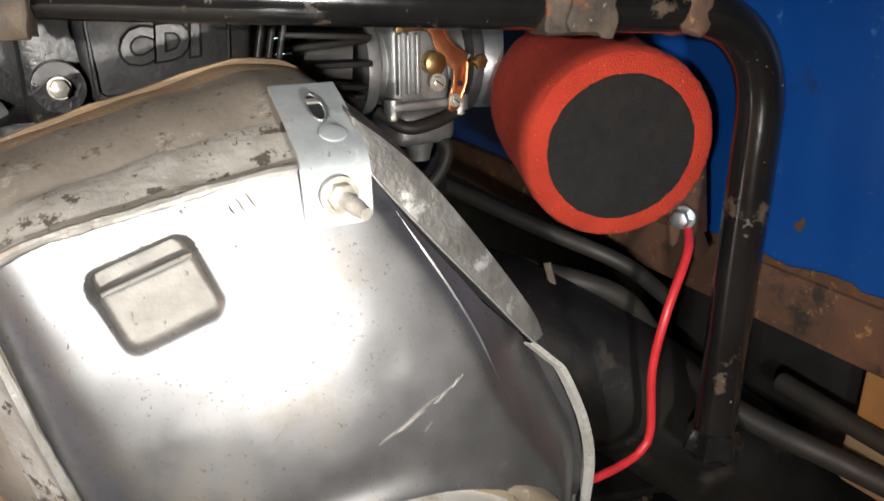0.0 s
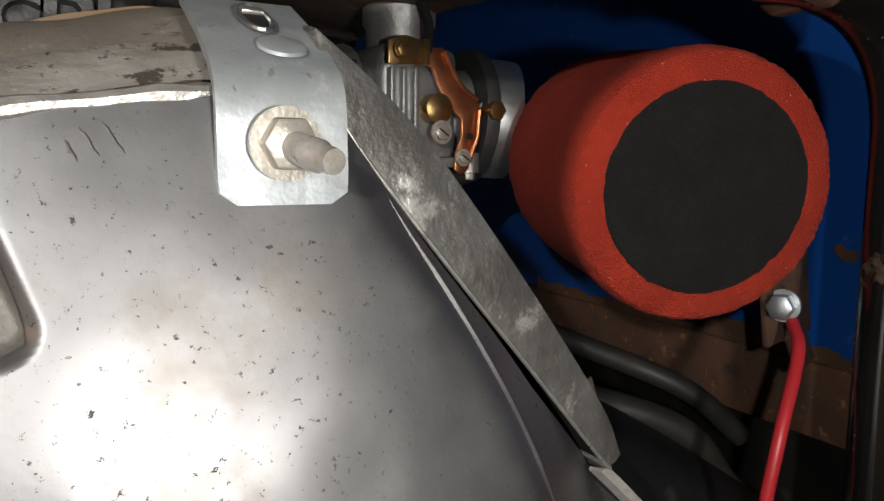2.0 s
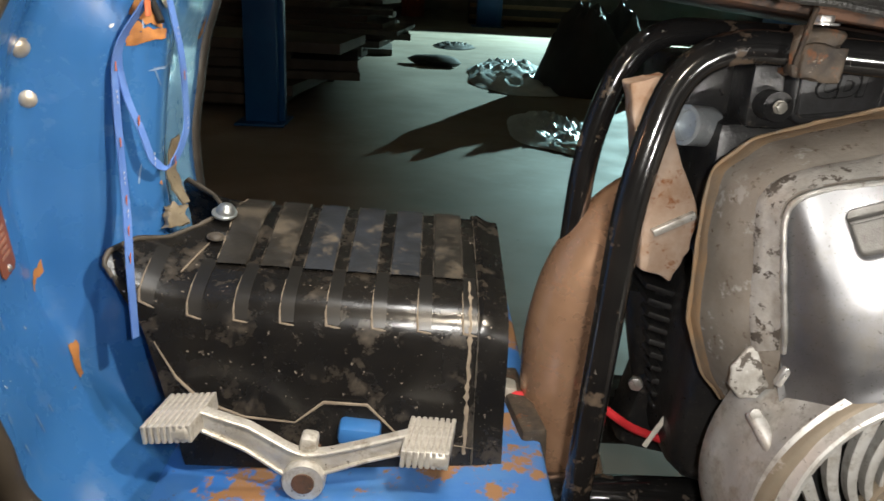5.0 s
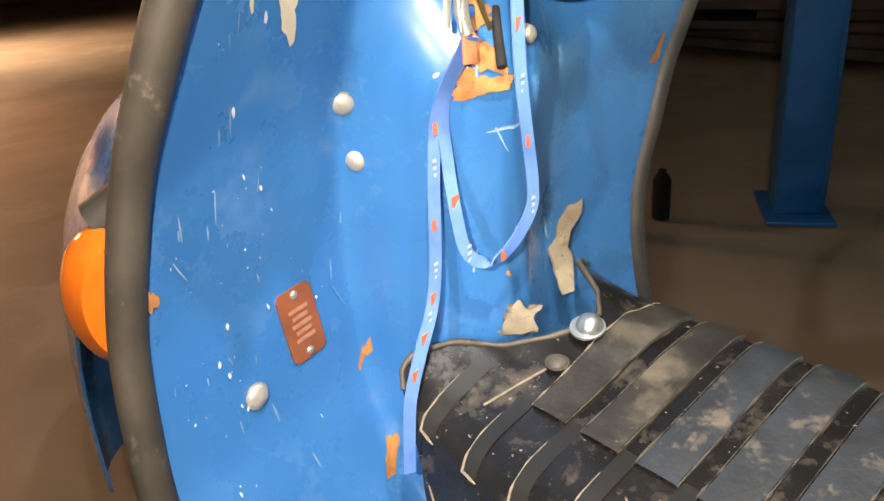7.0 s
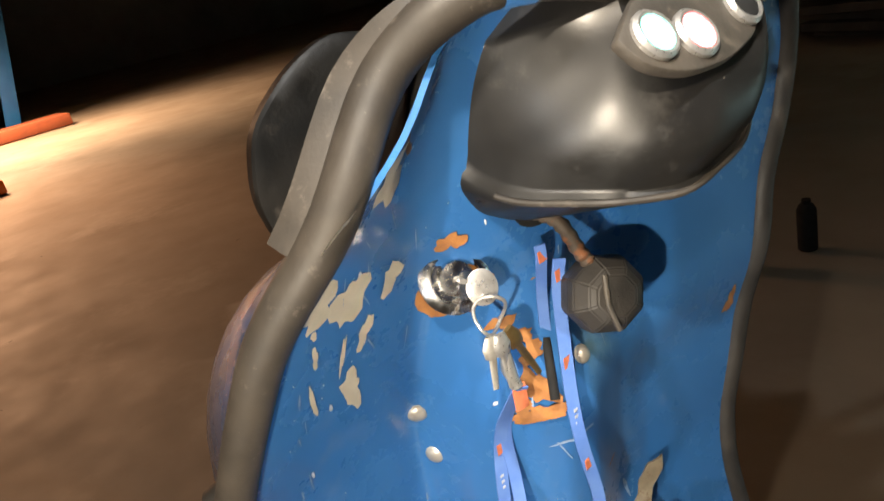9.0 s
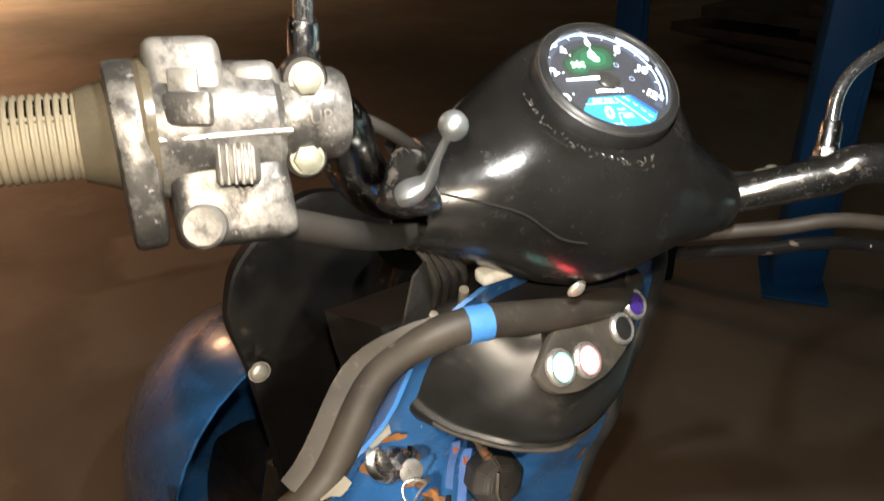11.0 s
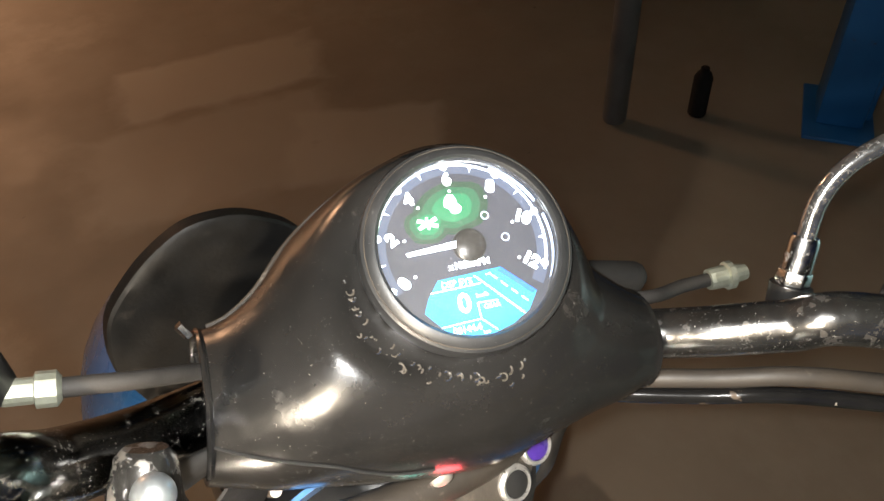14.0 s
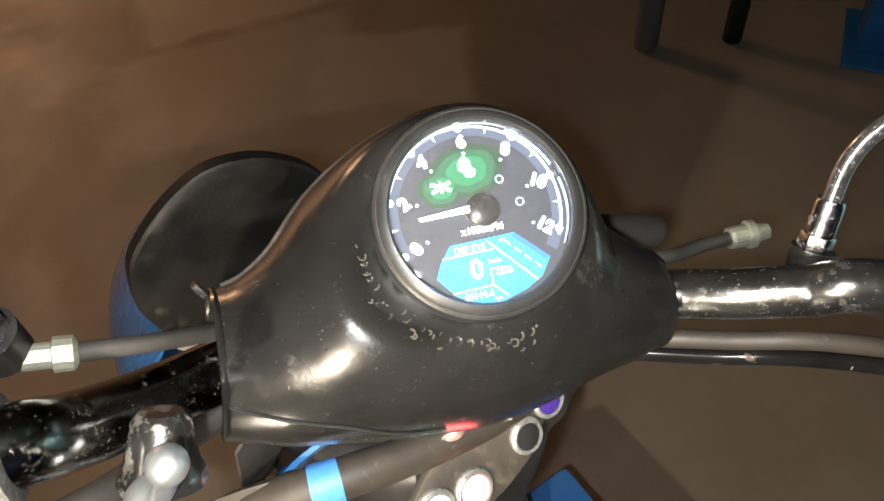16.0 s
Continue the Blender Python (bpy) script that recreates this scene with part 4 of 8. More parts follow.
duct = part("air_duct", skin([[duct_at(f, k, s) for f, k in zip(front, back)] for s in (0, 0.12, 0.25, 0.4, 0.55, 0.7, 0.83, 0.93, 1.0)], 0.0016), M["duct"], trike, "dull oxidised sheet metal air duct")
part("rust_stain", skin([[duct_at(f, k, s, 0.0007 if s > 0.8 else -0.001) for f, k in zip(front, back)] for s in (0.76, 0.84, 0.93, 1.0)]), M["duct_edge"], duct, "rust brown stained edge of the duct")
rim = [k + Vector((k.x + 0.02, 0, k.z - 0.68)).normalized() * (0.0004 + 0.0008 * noise.noise(k * 70)) for k in back]
part("duct_rim", sweep(rim, 0.0017, 8, flat=1.2), M["duct_edge"], trike, "rust brown rolled rim")
flange = [[duct_at(f, k, s, (0.0011 if s < 0.25 else -0.0008) + 0.0006 * noise.noise(f * 220 + Vector((0, s * 30, 0)))) for f, k in zip(front, back)] for s in (0.0, 0.07, 0.14, 0.21, 0.27)]
part("seam_flange", skin([r[14:100] for r in flange]), M["flake"], duct, "flaking pale seam flange")
bead = [p + Vector((0, -0.0030, -0.0008)) + Vector((0, 0, 0.0008 * noise.noise(p * 90))) for p in front[14:98]]
part("seam_bead", sweep(bead, [0.0016 + 0.0006 * noise.noise(p * 140) for p in bead], 8), M["seam"], trike, "lumpy pale sealed seam")
# bent strip along the rear edge with the open gap beside it
top = smooth_line([(0.0040, 0.036, 0.7775), (0.0150, 0.036, 0.7690), (0.0290, 0.036, 0.7555), (0.0510, 0.036, 0.7285), (0.0730, 0.036, 0.6985), (0.0800, 0.0365, 0.6850)], 8)
low = smooth_line([(0.0060, 0.0350, 0.7660), (0.0110, 0.0345, 0.7570), (0.0290, 0.0345, 0.7355), (0.0520, 0.0350, 0.7095), (0.0720, 0.0358, 0.6868), (0.0765, 0.0365, 0.6825)], 8)
part("side_strap", skin([[p + Vector((0.002, 0.022, 0.004)) for p in top], [p + Vector((0.0004, 0.0035, 0.0008)) for p in top], top, [(p + q) / 2 + Vector((0.0008 * noise.noise(p * 90), -0.0008 + 0.0009 * noise.noise(p * 120), 0)) for p, q in zip(top, low)], low, [p + Vector((0.0006, 0.0025, 0.0004)) for p in low]], 0.0009), M["strap_alu"], trike, "bent aluminium strip along the edge")
part("strap_edge", sweep([p + Vector((-0.0002, -0.0007, 0)) for p in low[6:]], 0.0005, 6), M["steel"], trike, "bright worn strip edge")
# a black sheet behind the gap puts its shade into colour
part("edge_gap", skin([[p + Vector((0.004, 0.012, 0.003)) for p in low], [p + Vector((-0.012, 0.012, -0.010)) for p in low]], 0.0006), M["dark"], trike, "black sheet painted as the shade beside the bent strip")
rimr = smooth_line([(0.0765, 0.0365, 0.6825), (0.0860, 0.0370, 0.6735), (0.0945, 0.0375, 0.6640), (0.1070, 0.0380, 0.6380), (0.1130, 0.0385, 0.6150), (0.1125, 0.039, 0.590), (0.107, 0.040, 0.555), (0.097, 0.041, 0.52)], 6)
part("edge_lip", skin([[p + Vector((0.0010, 0.040, 0)) for p in rimr], [p + Vector((0.001, 0.004, 0)) for p in rimr], rimr, [p + Vector((-0.0022, 0.0002, -0.0008)) for p in rimr], [p + Vector((-0.0035, 0.003, -0.0012)) for p in rimr]], 0.0009), M["alu_pale"], trike, "thin bright rim of the shroud")
# fan opening: dusty crest, collar, curved ribs, hub, inside painted black for its shade
rows = []
for dr, dy in ((0.0048, 0.0142), (0.0034, 0.0118), (0.0022, 0.0104), (0.0006, 0.0098), (-0.0010, 0.0104), (-0.0026, 0.0120), (-0.0060, 0.0138)):
    rows.append([Vector((CX + (CR + dr) * math.cos(a), dy + 0.0040 * (1 - math.sin(a)) * (dr > 0), CZ + (CR + dr) * math.sin(a))) for a in (2 * math.pi * k / 120 for k in range(120))])
part("fan_crest", skin(rows, close=True), M["dust_alu"], trike, "raised crest with brown dust")
prof = [(0.0900, 0.0130), (0.0870, 0.0105), (0.0840, 0.0085), (0.0825, 0.0045), (0.0812, 0.0010), (0.0795, 0.0), (0.0772, 0.0004), (0.0760, 0.0025), (0.0760, 0.0200)]
part("fan_lip", lathe([(r, -h) for r, h in prof], 96, (FX, FY, FZ), (0, -1, 0)), M["alu_pale"], trike, "aluminium fan collar with dusty groove")
part("volute", lathe([(0.0880, -0.014), (0.0915, -0.017), (0.0930, -0.030), (0.0945, -0.045), (0.0970, -0.055), (0.0995, -0.062), (0.0995, -0.075), (0.0950, -0.082), (0.085, -0.084)], 80, (FX - 0.001, FY, FZ - 0.008), (0, -1, 0)), M["alu_pale"], trike, "round aluminium volute casing")
NR = 20
for k in range(NR):
    b = bmesh.new()
    a0 = 2 * math.pi * k / NR
    line, width = [], []
    for i in range(11):
        s = i / 10
        r = 0.026 + 0.0510 * s
        a = a0 + 0.85 * (1 - s) ** 1.4 - 0.34 * s
        line.append(Vector((r * math.cos(a), r * math.sin(a), -0.0030 - 0.0025 * (1 - s))))
        width.append(0.0017 + 0.0019 * s)
    bv = []
    for i, p in enumerate(line):
        d = line[min(i + 1, 10)] - line[max(i - 1, 0)]
        nn = Vector((-d.y, d.x, 0)).normalized() * width[i]
        bv.append([b.verts.new(p + q) for q in (nn, nn * 0.5 + Vector((0, 0, 0.0006)), -nn * 0.5 + Vector((0, 0, 0.0006)), -nn, -nn * 0.8 + Vector((0, 0, -0.008)), nn * 0.8 + Vector((0, 0, -0.008)))])
    for r0, r1 in zip(bv, bv[1:]):
        for q in range(6):
            b.faces.new((r0[q], r0[(q + 1) % 6], r1[(q + 1) % 6], r1[q]))
    part("fan_rib", b, M["alu_pale"], trike, move=axis_frame((FX, FY, FZ), (0, -1, 0)))
part("hub_flange", lathe([(0.0270, -0.0050), (0.0285, -0.0030), (0.0345, -0.0025), (0.0355, -0.0040), (0.0355, -0.012)], 48, (FX, FY, FZ), (0, -1, 0)), M["dust_alu"], trike, "dusty pale hub flange")
part("fan_hub", lathe([(0, 0.0015), (0.019, 0.0015), (0.0245, 0.0), (0.0272, -0.003), (0.0275, -0.006), (0.0275, -0.03)], 40, (FX, FY, FZ), (0, -1, 0)), M["engine"], trike, "black fan hub")
for k in range(10):
    a = radians(36 * k + 12)
    bolt((FX + 0.0318 * math.cos(a), FY + 0.0025, FZ + 0.0318 * math.sin(a)), (0, -1, 0), 0.0017, 0.0014, trike, M["steel"], "rivet")
part("fan_housing", lathe([(0, -0.045), (0.080, -0.045), (0.0805, -0.018)], 60, (FX, FY, FZ), (0, -1, 0)), M["dark"], trike, "fan cavity wall painted black for its shade")
# left flank: lug plate, clip and stay
STAY0, STAY1 = Vector((-0.0955, 0.0470, 0.6145)), Vector((-0.0835, 0.0215, 0.5912))
b = slab([(-0.1085, 0.6370), (-0.1010, 0.6500), (-0.0905, 0.6540), (-0.0860, 0.6480), (-0.0835, 0.6370), (-0.0840, 0.6260), (-0.0900, 0.6170), (-0.1000, 0.6170), (-0.1075, 0.6250)], 0.004, Matrix(((1, 0, 0, 0), (0, 0, -1, 0.056), (0, 1, 0, 0), (0, 0, 0, 1))), bevel=0.0018, seg=3)
part("lug_plate", crumble(b, 0.0008, 130, 2, 6.0), M["flake"], trike, "lumpy cast lug with sealant")
part("clip", box((0.0050, 0.0040, 0.0125), (-0.0842, 0.0440, 0.6395), (0, 22, 0), bevel=0.001), M["steel"], trike, "bright steel clip")
stay = part("stay_rib", sweep([STAY0, STAY0.lerp(STAY1, 0.06), STAY0.lerp(STAY1, 0.94), STAY1], [0.0040, 0.0048, 0.0048, 0.0040], 16), M["alu_pale"], trike, "cast round stay across the shroud flank")
bolt(STAY0 + Vector((0, -0.0040, 0.001)), (-0.2, -1, 0.2), 0.0038, 0.0025, stay, M["alu_pale"])
bolt(STAY1 + Vector((0, -0.0042, 0)), (-0.1, -1, 0.1), 0.0038, 0.0025, stay, M["steel"], washer=0.0050)

# galvanised bracket with slotted top, nut and stud
brk = resample([(0, 0.0245, 0.7472), (0, 0.0252, 0.7650), (0, 0.0275, 0.7690), (0, 0.040, 0.7765), (0, 0.058, 0.7850)], 30)
rows = []
for i, p in enumerate(brk):
    s = min(1.0, max(0.0, (p.z - 0.7472) / 0.0030))
    w = 0.0108 - 0.0030 * (1 - math.sqrt(max(0.0, 1 - (1 - s) ** 2)))
    xc = -0.0053 + 0.0010 * max(0.0, (p.z - 0.768) / 0.016)
    rows.append([Vector((xc - w + 2 * w * k / 8, p.y + 0.0003 * noise.noise(Vector((k * 0.7, p.z * 300, 2))), p.z)) for k in range(9)])
bracket = part("bracket", skin(rows, 0.0016), M["galvanised"], trike, "bent galvanised steel bracket")
up = Vector((0, -0.46, 0.89))
oval = [(x * 0.0024, y * 0.0062) for x, y in [(math.cos(a), math.sin(a)) for a in (k * math.pi / 10 for k in range(20))]]
# the slot is a flat black plate, not cut through
part("slot", slab(oval, 0.0006, axis_frame((-0.0046, 0.0440, 0.7796), up)), M["dark"], bracket, "black oval plate drawn as a slotted hole")
part("slot_rim", sweep([axis_frame((-0.0046, 0.0440, 0.7797), up) @ Vector((x * 1.08, y * 1.08, 0)) for x, y in oval + oval[:1]], 0.0005, 6), M["zinc"], bracket)
part("slot_bar", box((0.0042, 0.0022, 0.0008), (-0.0046, 0.0462, 0.7812), (27, 0, 0), bevel=0.0002), M["steel"], bracket, "bright edge seen in the slot")
part("dimple", lathe([(0.0044, 0), (0.0042, 0.0006), (0.0034, 0.0009), (0, 0.0008)], 28, (-0.0030, 0.0335, 0.7733), (0, -0.52, 0.85), squash=(1, 0.85)), M["galvanised"], bracket, "flattened round bolt end")
nut_at = Vector((-0.0058, 0.0232, 0.7570))
bolt(nut_at, (0.03, -1, -0.02), 0.0046, 0.0038, bracket, M["nickel"], "nut", washer=0.0060, label="yellowish nut on washer")
part("stud", lathe([(0.0026, 0.003), (0.0026, 0.0100), (0.0022, 0.0106), (0.0020, 0.0140), (0, 0.0143)], 20, nut_at, (0.24, -1, -0.20)), M["alu_pale"], bracket, "bright threaded stud")

# ---- engine behind ----
b = slab([(-0.062, 0.772), (-0.0645, 0.801), (-0.060, 0.8095), (-0.002, 0.8095), (0.004, 0.800), (0.002, 0.782), (-0.012, 0.772), (-0.054, 0.766)], 0.030, Matrix(((1, 0, 0, 0), (0, 0, -1, 0.144), (0, 1, 0, 0), (0, 0, 0, 1))), bevel=0.004, seg=3)
cover = part("head_cover", b, M["cover"], trike, "dark grey cast head cover with raised letters")
b = sweep([Vector(p) for p in ((-0.0590, 0.1435, 0.7740), (-0.0600, 0.1435, 0.8045), (-0.006, 0.1435, 0.8055), (-0.008, 0.1435, 0.778), (-0.0560, 0.1435, 0.7720), (-0.0590, 0.1435, 0.7740))], 0.0013, 8)
part("raised_border", b, M["cover"], cover)
letters("CDI", 0.0180, Matrix(((1, 0.10, 0, -0.0335), (0, 0, -1, 0.1438), (0.10, 1, 0.1, 0.7915), (0, 0, 0, 1))), M["dark"], cover, "letter_outline", 0.0008, "dark backing round the letters", bold=0.0016)
letters("CDI", 0.0180, Matrix(((1, 0.10, 0, -0.0335), (0, 0, -1, 0.1434), (0.10, 1, 0.1, 0.7915), (0, 0, 0, 1))), M["cover_letter"], cover, "raised_letters", 0.0012, "worn raised metal letters", bold=0.0007)
for k in range(3):
    part("cover_rib", box((0.0022, 0.004, 0.030), (0.006 + 0.006 * k, 0.146 + 0.004 * k, 0.790), (0, 12, 0), bevel=0.0008), M["cover"], cover)
random.seed(4)
part("head_rear", box((0.10, 0.05, 0.05), (-0.035, 0.182, 0.785), bevel=0.006), M["engine"], trike)
part("bolt_boss", lathe([(0, -0.05), (0.010, -0.05), (0.0095, -0.002), (0, -0.002)], 20, (-0.0722, 0.1385, 0.7780), (0, -1, 0.05)), M["engine"], trike)
bolt((-0.0722, 0.1385, 0.7780), (0, -1, 0.05), 0.0036, 0.004, trike, M["nickel"], washer=0.0043, label="bright flange bolt")
part("head_side", box((0.05, 0.09, 0.055), (-0.098, 0.235, 0.775), bevel=0.006), M["engine"], trike)
for k in range(6):
    part("cooling_fin", box((0.060, 0.075, 0.0030), (0.036 + random.uniform(-0.003, 0.003), 0.205, 0.758 + 0.0085 * k), (random.uniform(-4, 4), random.uniform(-6, 6), random.uniform(-4, 4)), bevel=0.0009), M["arm_black"], trike)
for k in range(5):
    part("cooling_fin", box((0.055, 0.05, 0.0022), (-0.080, 0.235, 0.752 + 0.0085 * k), (0, -6, 4), bevel=0.0006), M["arm_black"], trike)
part("cylinder_block", box((0.16, 0.13, 0.10), (-0.02, 0.225, 0.715), bevel=0.01), M["engine"], trike)
# added black block, hides the lit floor seen past the carburettor
part("gearbox", box((0.15, 0.09, 0.13), (0.065, 0.265, 0.672), bevel=0.012), M["engine"], trike)
part("crankcase", box((0.20, 0.13, 0.16), (-0.0, 0.20, 0.57), bevel=0.025, seg=3), M["engine"], trike)
part("collar", lathe([(0, -0.012), (0.0132, -0.012), (0.0138, -0.010), (0.0138, 0.012), (0.0110, 0.0125), (0.0110, 0.006), (0, 0.006)], 30, (-0.1075, 0.180, 0.757), (-0.88, -0.45, 0.1)), M["galvanised"], trike, "bright aluminium collar")
# wedge block between tube and engine
b = slab([(-0.1665, 0.787), (-0.1435, 0.794), (-0.1305, 0.748), (-0.1085, 0.704), (-0.1115, 0.680), (-0.122, 0.655), (-0.132, 0.660), (-0.1435, 0.664), (-0.147, 0.70), (-0.158, 0.75)], 0.022, Matrix(((1, 0, 0, 0), (0, 0, -1, 0.144), (0, 1, 0, 0), (0, 0, 0, 1))), bevel=0.0016)
part("wedge_block", crumble(b, 0.0016, 110, 3, 2.0), M["wood"], trike, "rust stained pale bracket block")
b = box((0.030, 0.006, 0.005), (-0.126, 0.1415, 0.698), (0, -28, 0), bevel=0.001)
part("weld_lip", b, M["alu_pale"], trike)
# finned black unit below
for k in range(12):
    part("lower_fin", crumble(box((0.078, 0.06, 0.0045), (-0.084 + 0.0022 * k, 0.222, 0.622 - 0.0115 * k), (0, 16, 0), bevel=0.001), 0.0008, 120, 1, k), M["engine"], trike)
part("cylinder_core", box((0.070, 0.05, 0.17), (-0.070, 0.235, 0.555), (0, 12, 0), bevel=0.01), M["engine"], trike)
# added black block, closes the bright gap between exhaust and engine
part("oil_tank", box((0.080, 0.04, 0.12), (-0.075, 0.285, 0.640), bevel=0.01), M["engine"], trike)
part("starter_body", sweep([(-0.105, 0.232, 0.622), (-0.080, 0.232, 0.51)], 0.024, 20), M["engine"], trike)
bolt((-0.117, 0.196, 0.549), (-0.3, -1, 0), 0.006, 0.006, trike, M["steel"])
part("earth_cable", sweep(smooth_line([(-0.155, 0.170, 0.545), (-0.125, 0.172, 0.523), (-0.098, 0.176, 0.510), (-0.066, 0.178, 0.495)], 6), 0.0035, 10), M["wire_red"], trike, "dusty red cable")
part("cable_tie", sweep([(-0.112, 0.168, 0.508), (-0.094, 0.172, 0.540)], 0.0022, 6), M["tie"], trike)
part("hose_plug", lathe([(0, 0), (0.009, 0), (0.011, 0.012), (0.006, 0.022), (0, 0.022)], 16, (-0.082, 0.17, 0.512), (0.3, -0.2, 1)), M["tie"], trike, "pale plastic plug")
part("plug_lead", sweep(smooth_line([(-0.052, 0.150, 0.570), (-0.046, 0.156, 0.562), (-0.046, 0.17, 0.548)], 4), 0.0045, 10), M["wire_red"], trike)

# ---- bronze silencer shell behind the front tube ----
line = smooth_line([(-0.100, 0.215, 0.700), (-0.140, 0.212, 0.676), (-0.168, 0.210, 0.630), (-0.178, 0.210, 0.570), (-0.172, 0.210, 0.500), (-0.150, 0.210, 0.420)], 8)
part("exhaust_pipe", sweep(line, 0.030, 28), M["tank"], trike, "bronze coloured exhaust bend")

# ---- carburettor and red foam filter ----
XZ = Matrix(((1, 0, 0, 0), (0, 0, -1, 0), (0, 1, 0, 0), (0, 0, 0, 1)))


def upright(outline, thick, y, bevel=0.0006):
    """A plate standing in the x-z plane, its front face at y."""
    return slab(outline, thick, Matrix.Translation((0, y, 0)) @ XZ, bevel=bevel)


b = sweep([(0.070, 0.201, 0.773), (0.078, 0.200, 0.773), (0.080, 0.200, 0.773), (0.112, 0.197, 0.773), (0.114, 0.197, 0.773), (0.126, 0.195, 0.773)], [0.0200, 0.0200, 0.0225, 0.0225, 0.0195, 0.0195], 28)
join(b, box((0.036, 0.030, 0.046), (0.096, 0.1900, 0.7755), (0, 0, 4), bevel=0.005, seg=3))
carb = part("carburettor", b, M["carb"], trike, "grey alloy carburettor, grimy")
part("slide_tower", lathe([(0.0135, 0), (0.0135, 0.012), (0.0150, 0.014), (0.0150, 0.020), (0.0128, 0.022), (0.0128, 0.05), (0, 0.05)], 24, (0.095, 0.192, 0.794), (0, 0, 1)), M["carb"], carb)
part("float_bowl", crumble(box((0.036, 0.036, 0.020), (0.099, 0.192, 0.7405), (0, 0, 4), bevel=0.006, seg=3), 0.0006, 90, 1, 2.0), M["carb"], carb)
part("bowl_flange", box((0.046, 0.042, 0.0045), (0.099, 0.192, 0.7530), (0, 0, 4), bevel=0.0014), M["carb"], carb)
for x in (0.0795, 0.1185):
    part("flange_lug", lathe([(0, -0.004), (0.0046, -0.004), (0.0046, 0.004), (0, 0.004)], 16, (x, 0.1745, 0.7530), (0, 0, 1)), M["carb"], carb)
    bolt((x, 0.1745, 0.7490), (0, 0, -1), 0.0030, 0.0030, carb, M["nickel"], "bowl_screw")
part("drain_plug", lathe([(0, -0.008), (0.0055, -0.008), (0.0065, -0.003), (0.0090, 0.004), (0, 0.004)], 18, (0.100, 0.186, 0.7290), (0, 0, 1)), M["carb"], carb)
part("drain_hose", sweep(smooth_line([(0.110, 0.180, 0.733), (0.112, 0.176, 0.727), (0.108, 0.176, 0.716), (0.096, 0.180, 0.700), (0.080, 0.186, 0.680)], 6), 0.0036, 12), M["rubber"], carb, "black drain hose")
for k in range(3):
    part("body_rib", box((0.0020, 0.006, 0.030), (0.0825 + 0.0050 * k, 0.1735, 0.7740), bevel=0.0007), M["carb"], carb)
part("intake_flange", lathe([(0.018, -0.003), (0.0265, -0.003), (0.0270, -0.001), (0.0270, 0.003), (0.018, 0.003)], 32, (0.0715, 0.2005, 0.7730), (-1, 0.05, 0)), M["carb"], carb)
part("intake_rubber", sweep([(0.068, 0.20, 0.774), (0.040, 0.21, 0.776)], 0.020, 20), M["rubber"], trike)
LEVER = [(0.0945, 0.7965), (0.1030, 0.7975), (0.1065, 0.7905), (0.1105, 0.7835), (0.1190, 0.7790), (0.1208, 0.7740), (0.1200, 0.7630), (0.1155, 0.7505), (0.1120, 0.7480), (0.1090, 0.7500), (0.1095, 0.7560), (0.1120, 0.7640), (0.1118, 0.7700), (0.1040, 0.7770), (0.1010, 0.7830), (0.0985, 0.7890), (0.0945, 0.7905)]
lev = part("choke_lever", upright(LEVER, 0.0018, 0.1690), M["copper"], carb, "coppery choke lever plate")
part("lever_fold", sweep([(0.1035, 0.1682, 0.7960), (0.1078, 0.1680, 0.7870), (0.1125, 0.1680, 0.7815), (0.1185, 0.1682, 0.7780)], 0.0011, 8), M["copper"], lev)
part("lever_fold", sweep([(0.1198, 0.1682, 0.7740), (0.1190, 0.1680, 0.7640), (0.1150, 0.1682, 0.7530)], 0.0009, 8), M["copper"], lev)
part("lever_hole", lathe([(0, 0), (0.0014, 0), (0.0014, 0.0003), (0, 0.0003)], 14, (0.1147, 0.1671, 0.7635), (0, -1, 0)), M["dark"], lev)
part("clip_plate", upright([(0.0795, 0.7895), (0.0935, 0.7905), (0.0935, 0.7995), (0.0860, 0.8010), (0.0795, 0.7985)], 0.0020, 0.1685), M["brass"], carb, "yellow passivated clip")
part("clip_fold", box((0.0030, 0.008, 0.010), (0.0948, 0.1715, 0.7950), (0, 0, 12), bevel=0.0008), M["brass"], carb)
bolt((0.0842, 0.1660, 0.7950), (0, -1, 0.05), 0.0032, 0.0022, carb, M["brass"], "screw", washer=0.0038)
for x, z, r in ((0.1017, 0.7648, 0.0034), (0.1117, 0.7550, 0.0026)):
    bolt((x, 0.1672, z), (0, -1, 0.05), r, 0.0022, carb, M["nickel"], "screw", washer=r * 1.35)
    part("screw_slot", box((r * 1.5, 0.0004, 0.0006), (x, 0.1649, z), (0, 35, 0)), M["dark"], carb)
part("jet_boss", lathe([(0.0062, -0.006), (0.0058, 0.004), (0.0040, 0.005), (0, 0.005)], 20, (0.1017, 0.1725, 0.7740), (0, -1, 0)), M["brass"], carb, "brassy jet boss")
bolt((0.1255, 0.1700, 0.7740), (0.1, -1, 0), 0.0042, 0.006, carb, M["brass"], "idle_screw", label="brassy knurled screw")
part("spring", sweep([Vector((0.1255 + 0.0036 * math.cos(k * 0.7), 0.1715 + 0.0004 * k, 0.7740 + 0.0036 * math.sin(k * 0.7))) for k in range(40)], 0.0006, 5), M["nickel"], carb)
part("throttle_cable", sweep(smooth_line([(0.0930, 0.178, 0.850), (0.0935, 0.174, 0.822), (0.0970, 0.170, 0.806), (0.0965, 0.170, 0.795)], 5), 0.0019, 8), M["dark"], carb, "black choke cable")
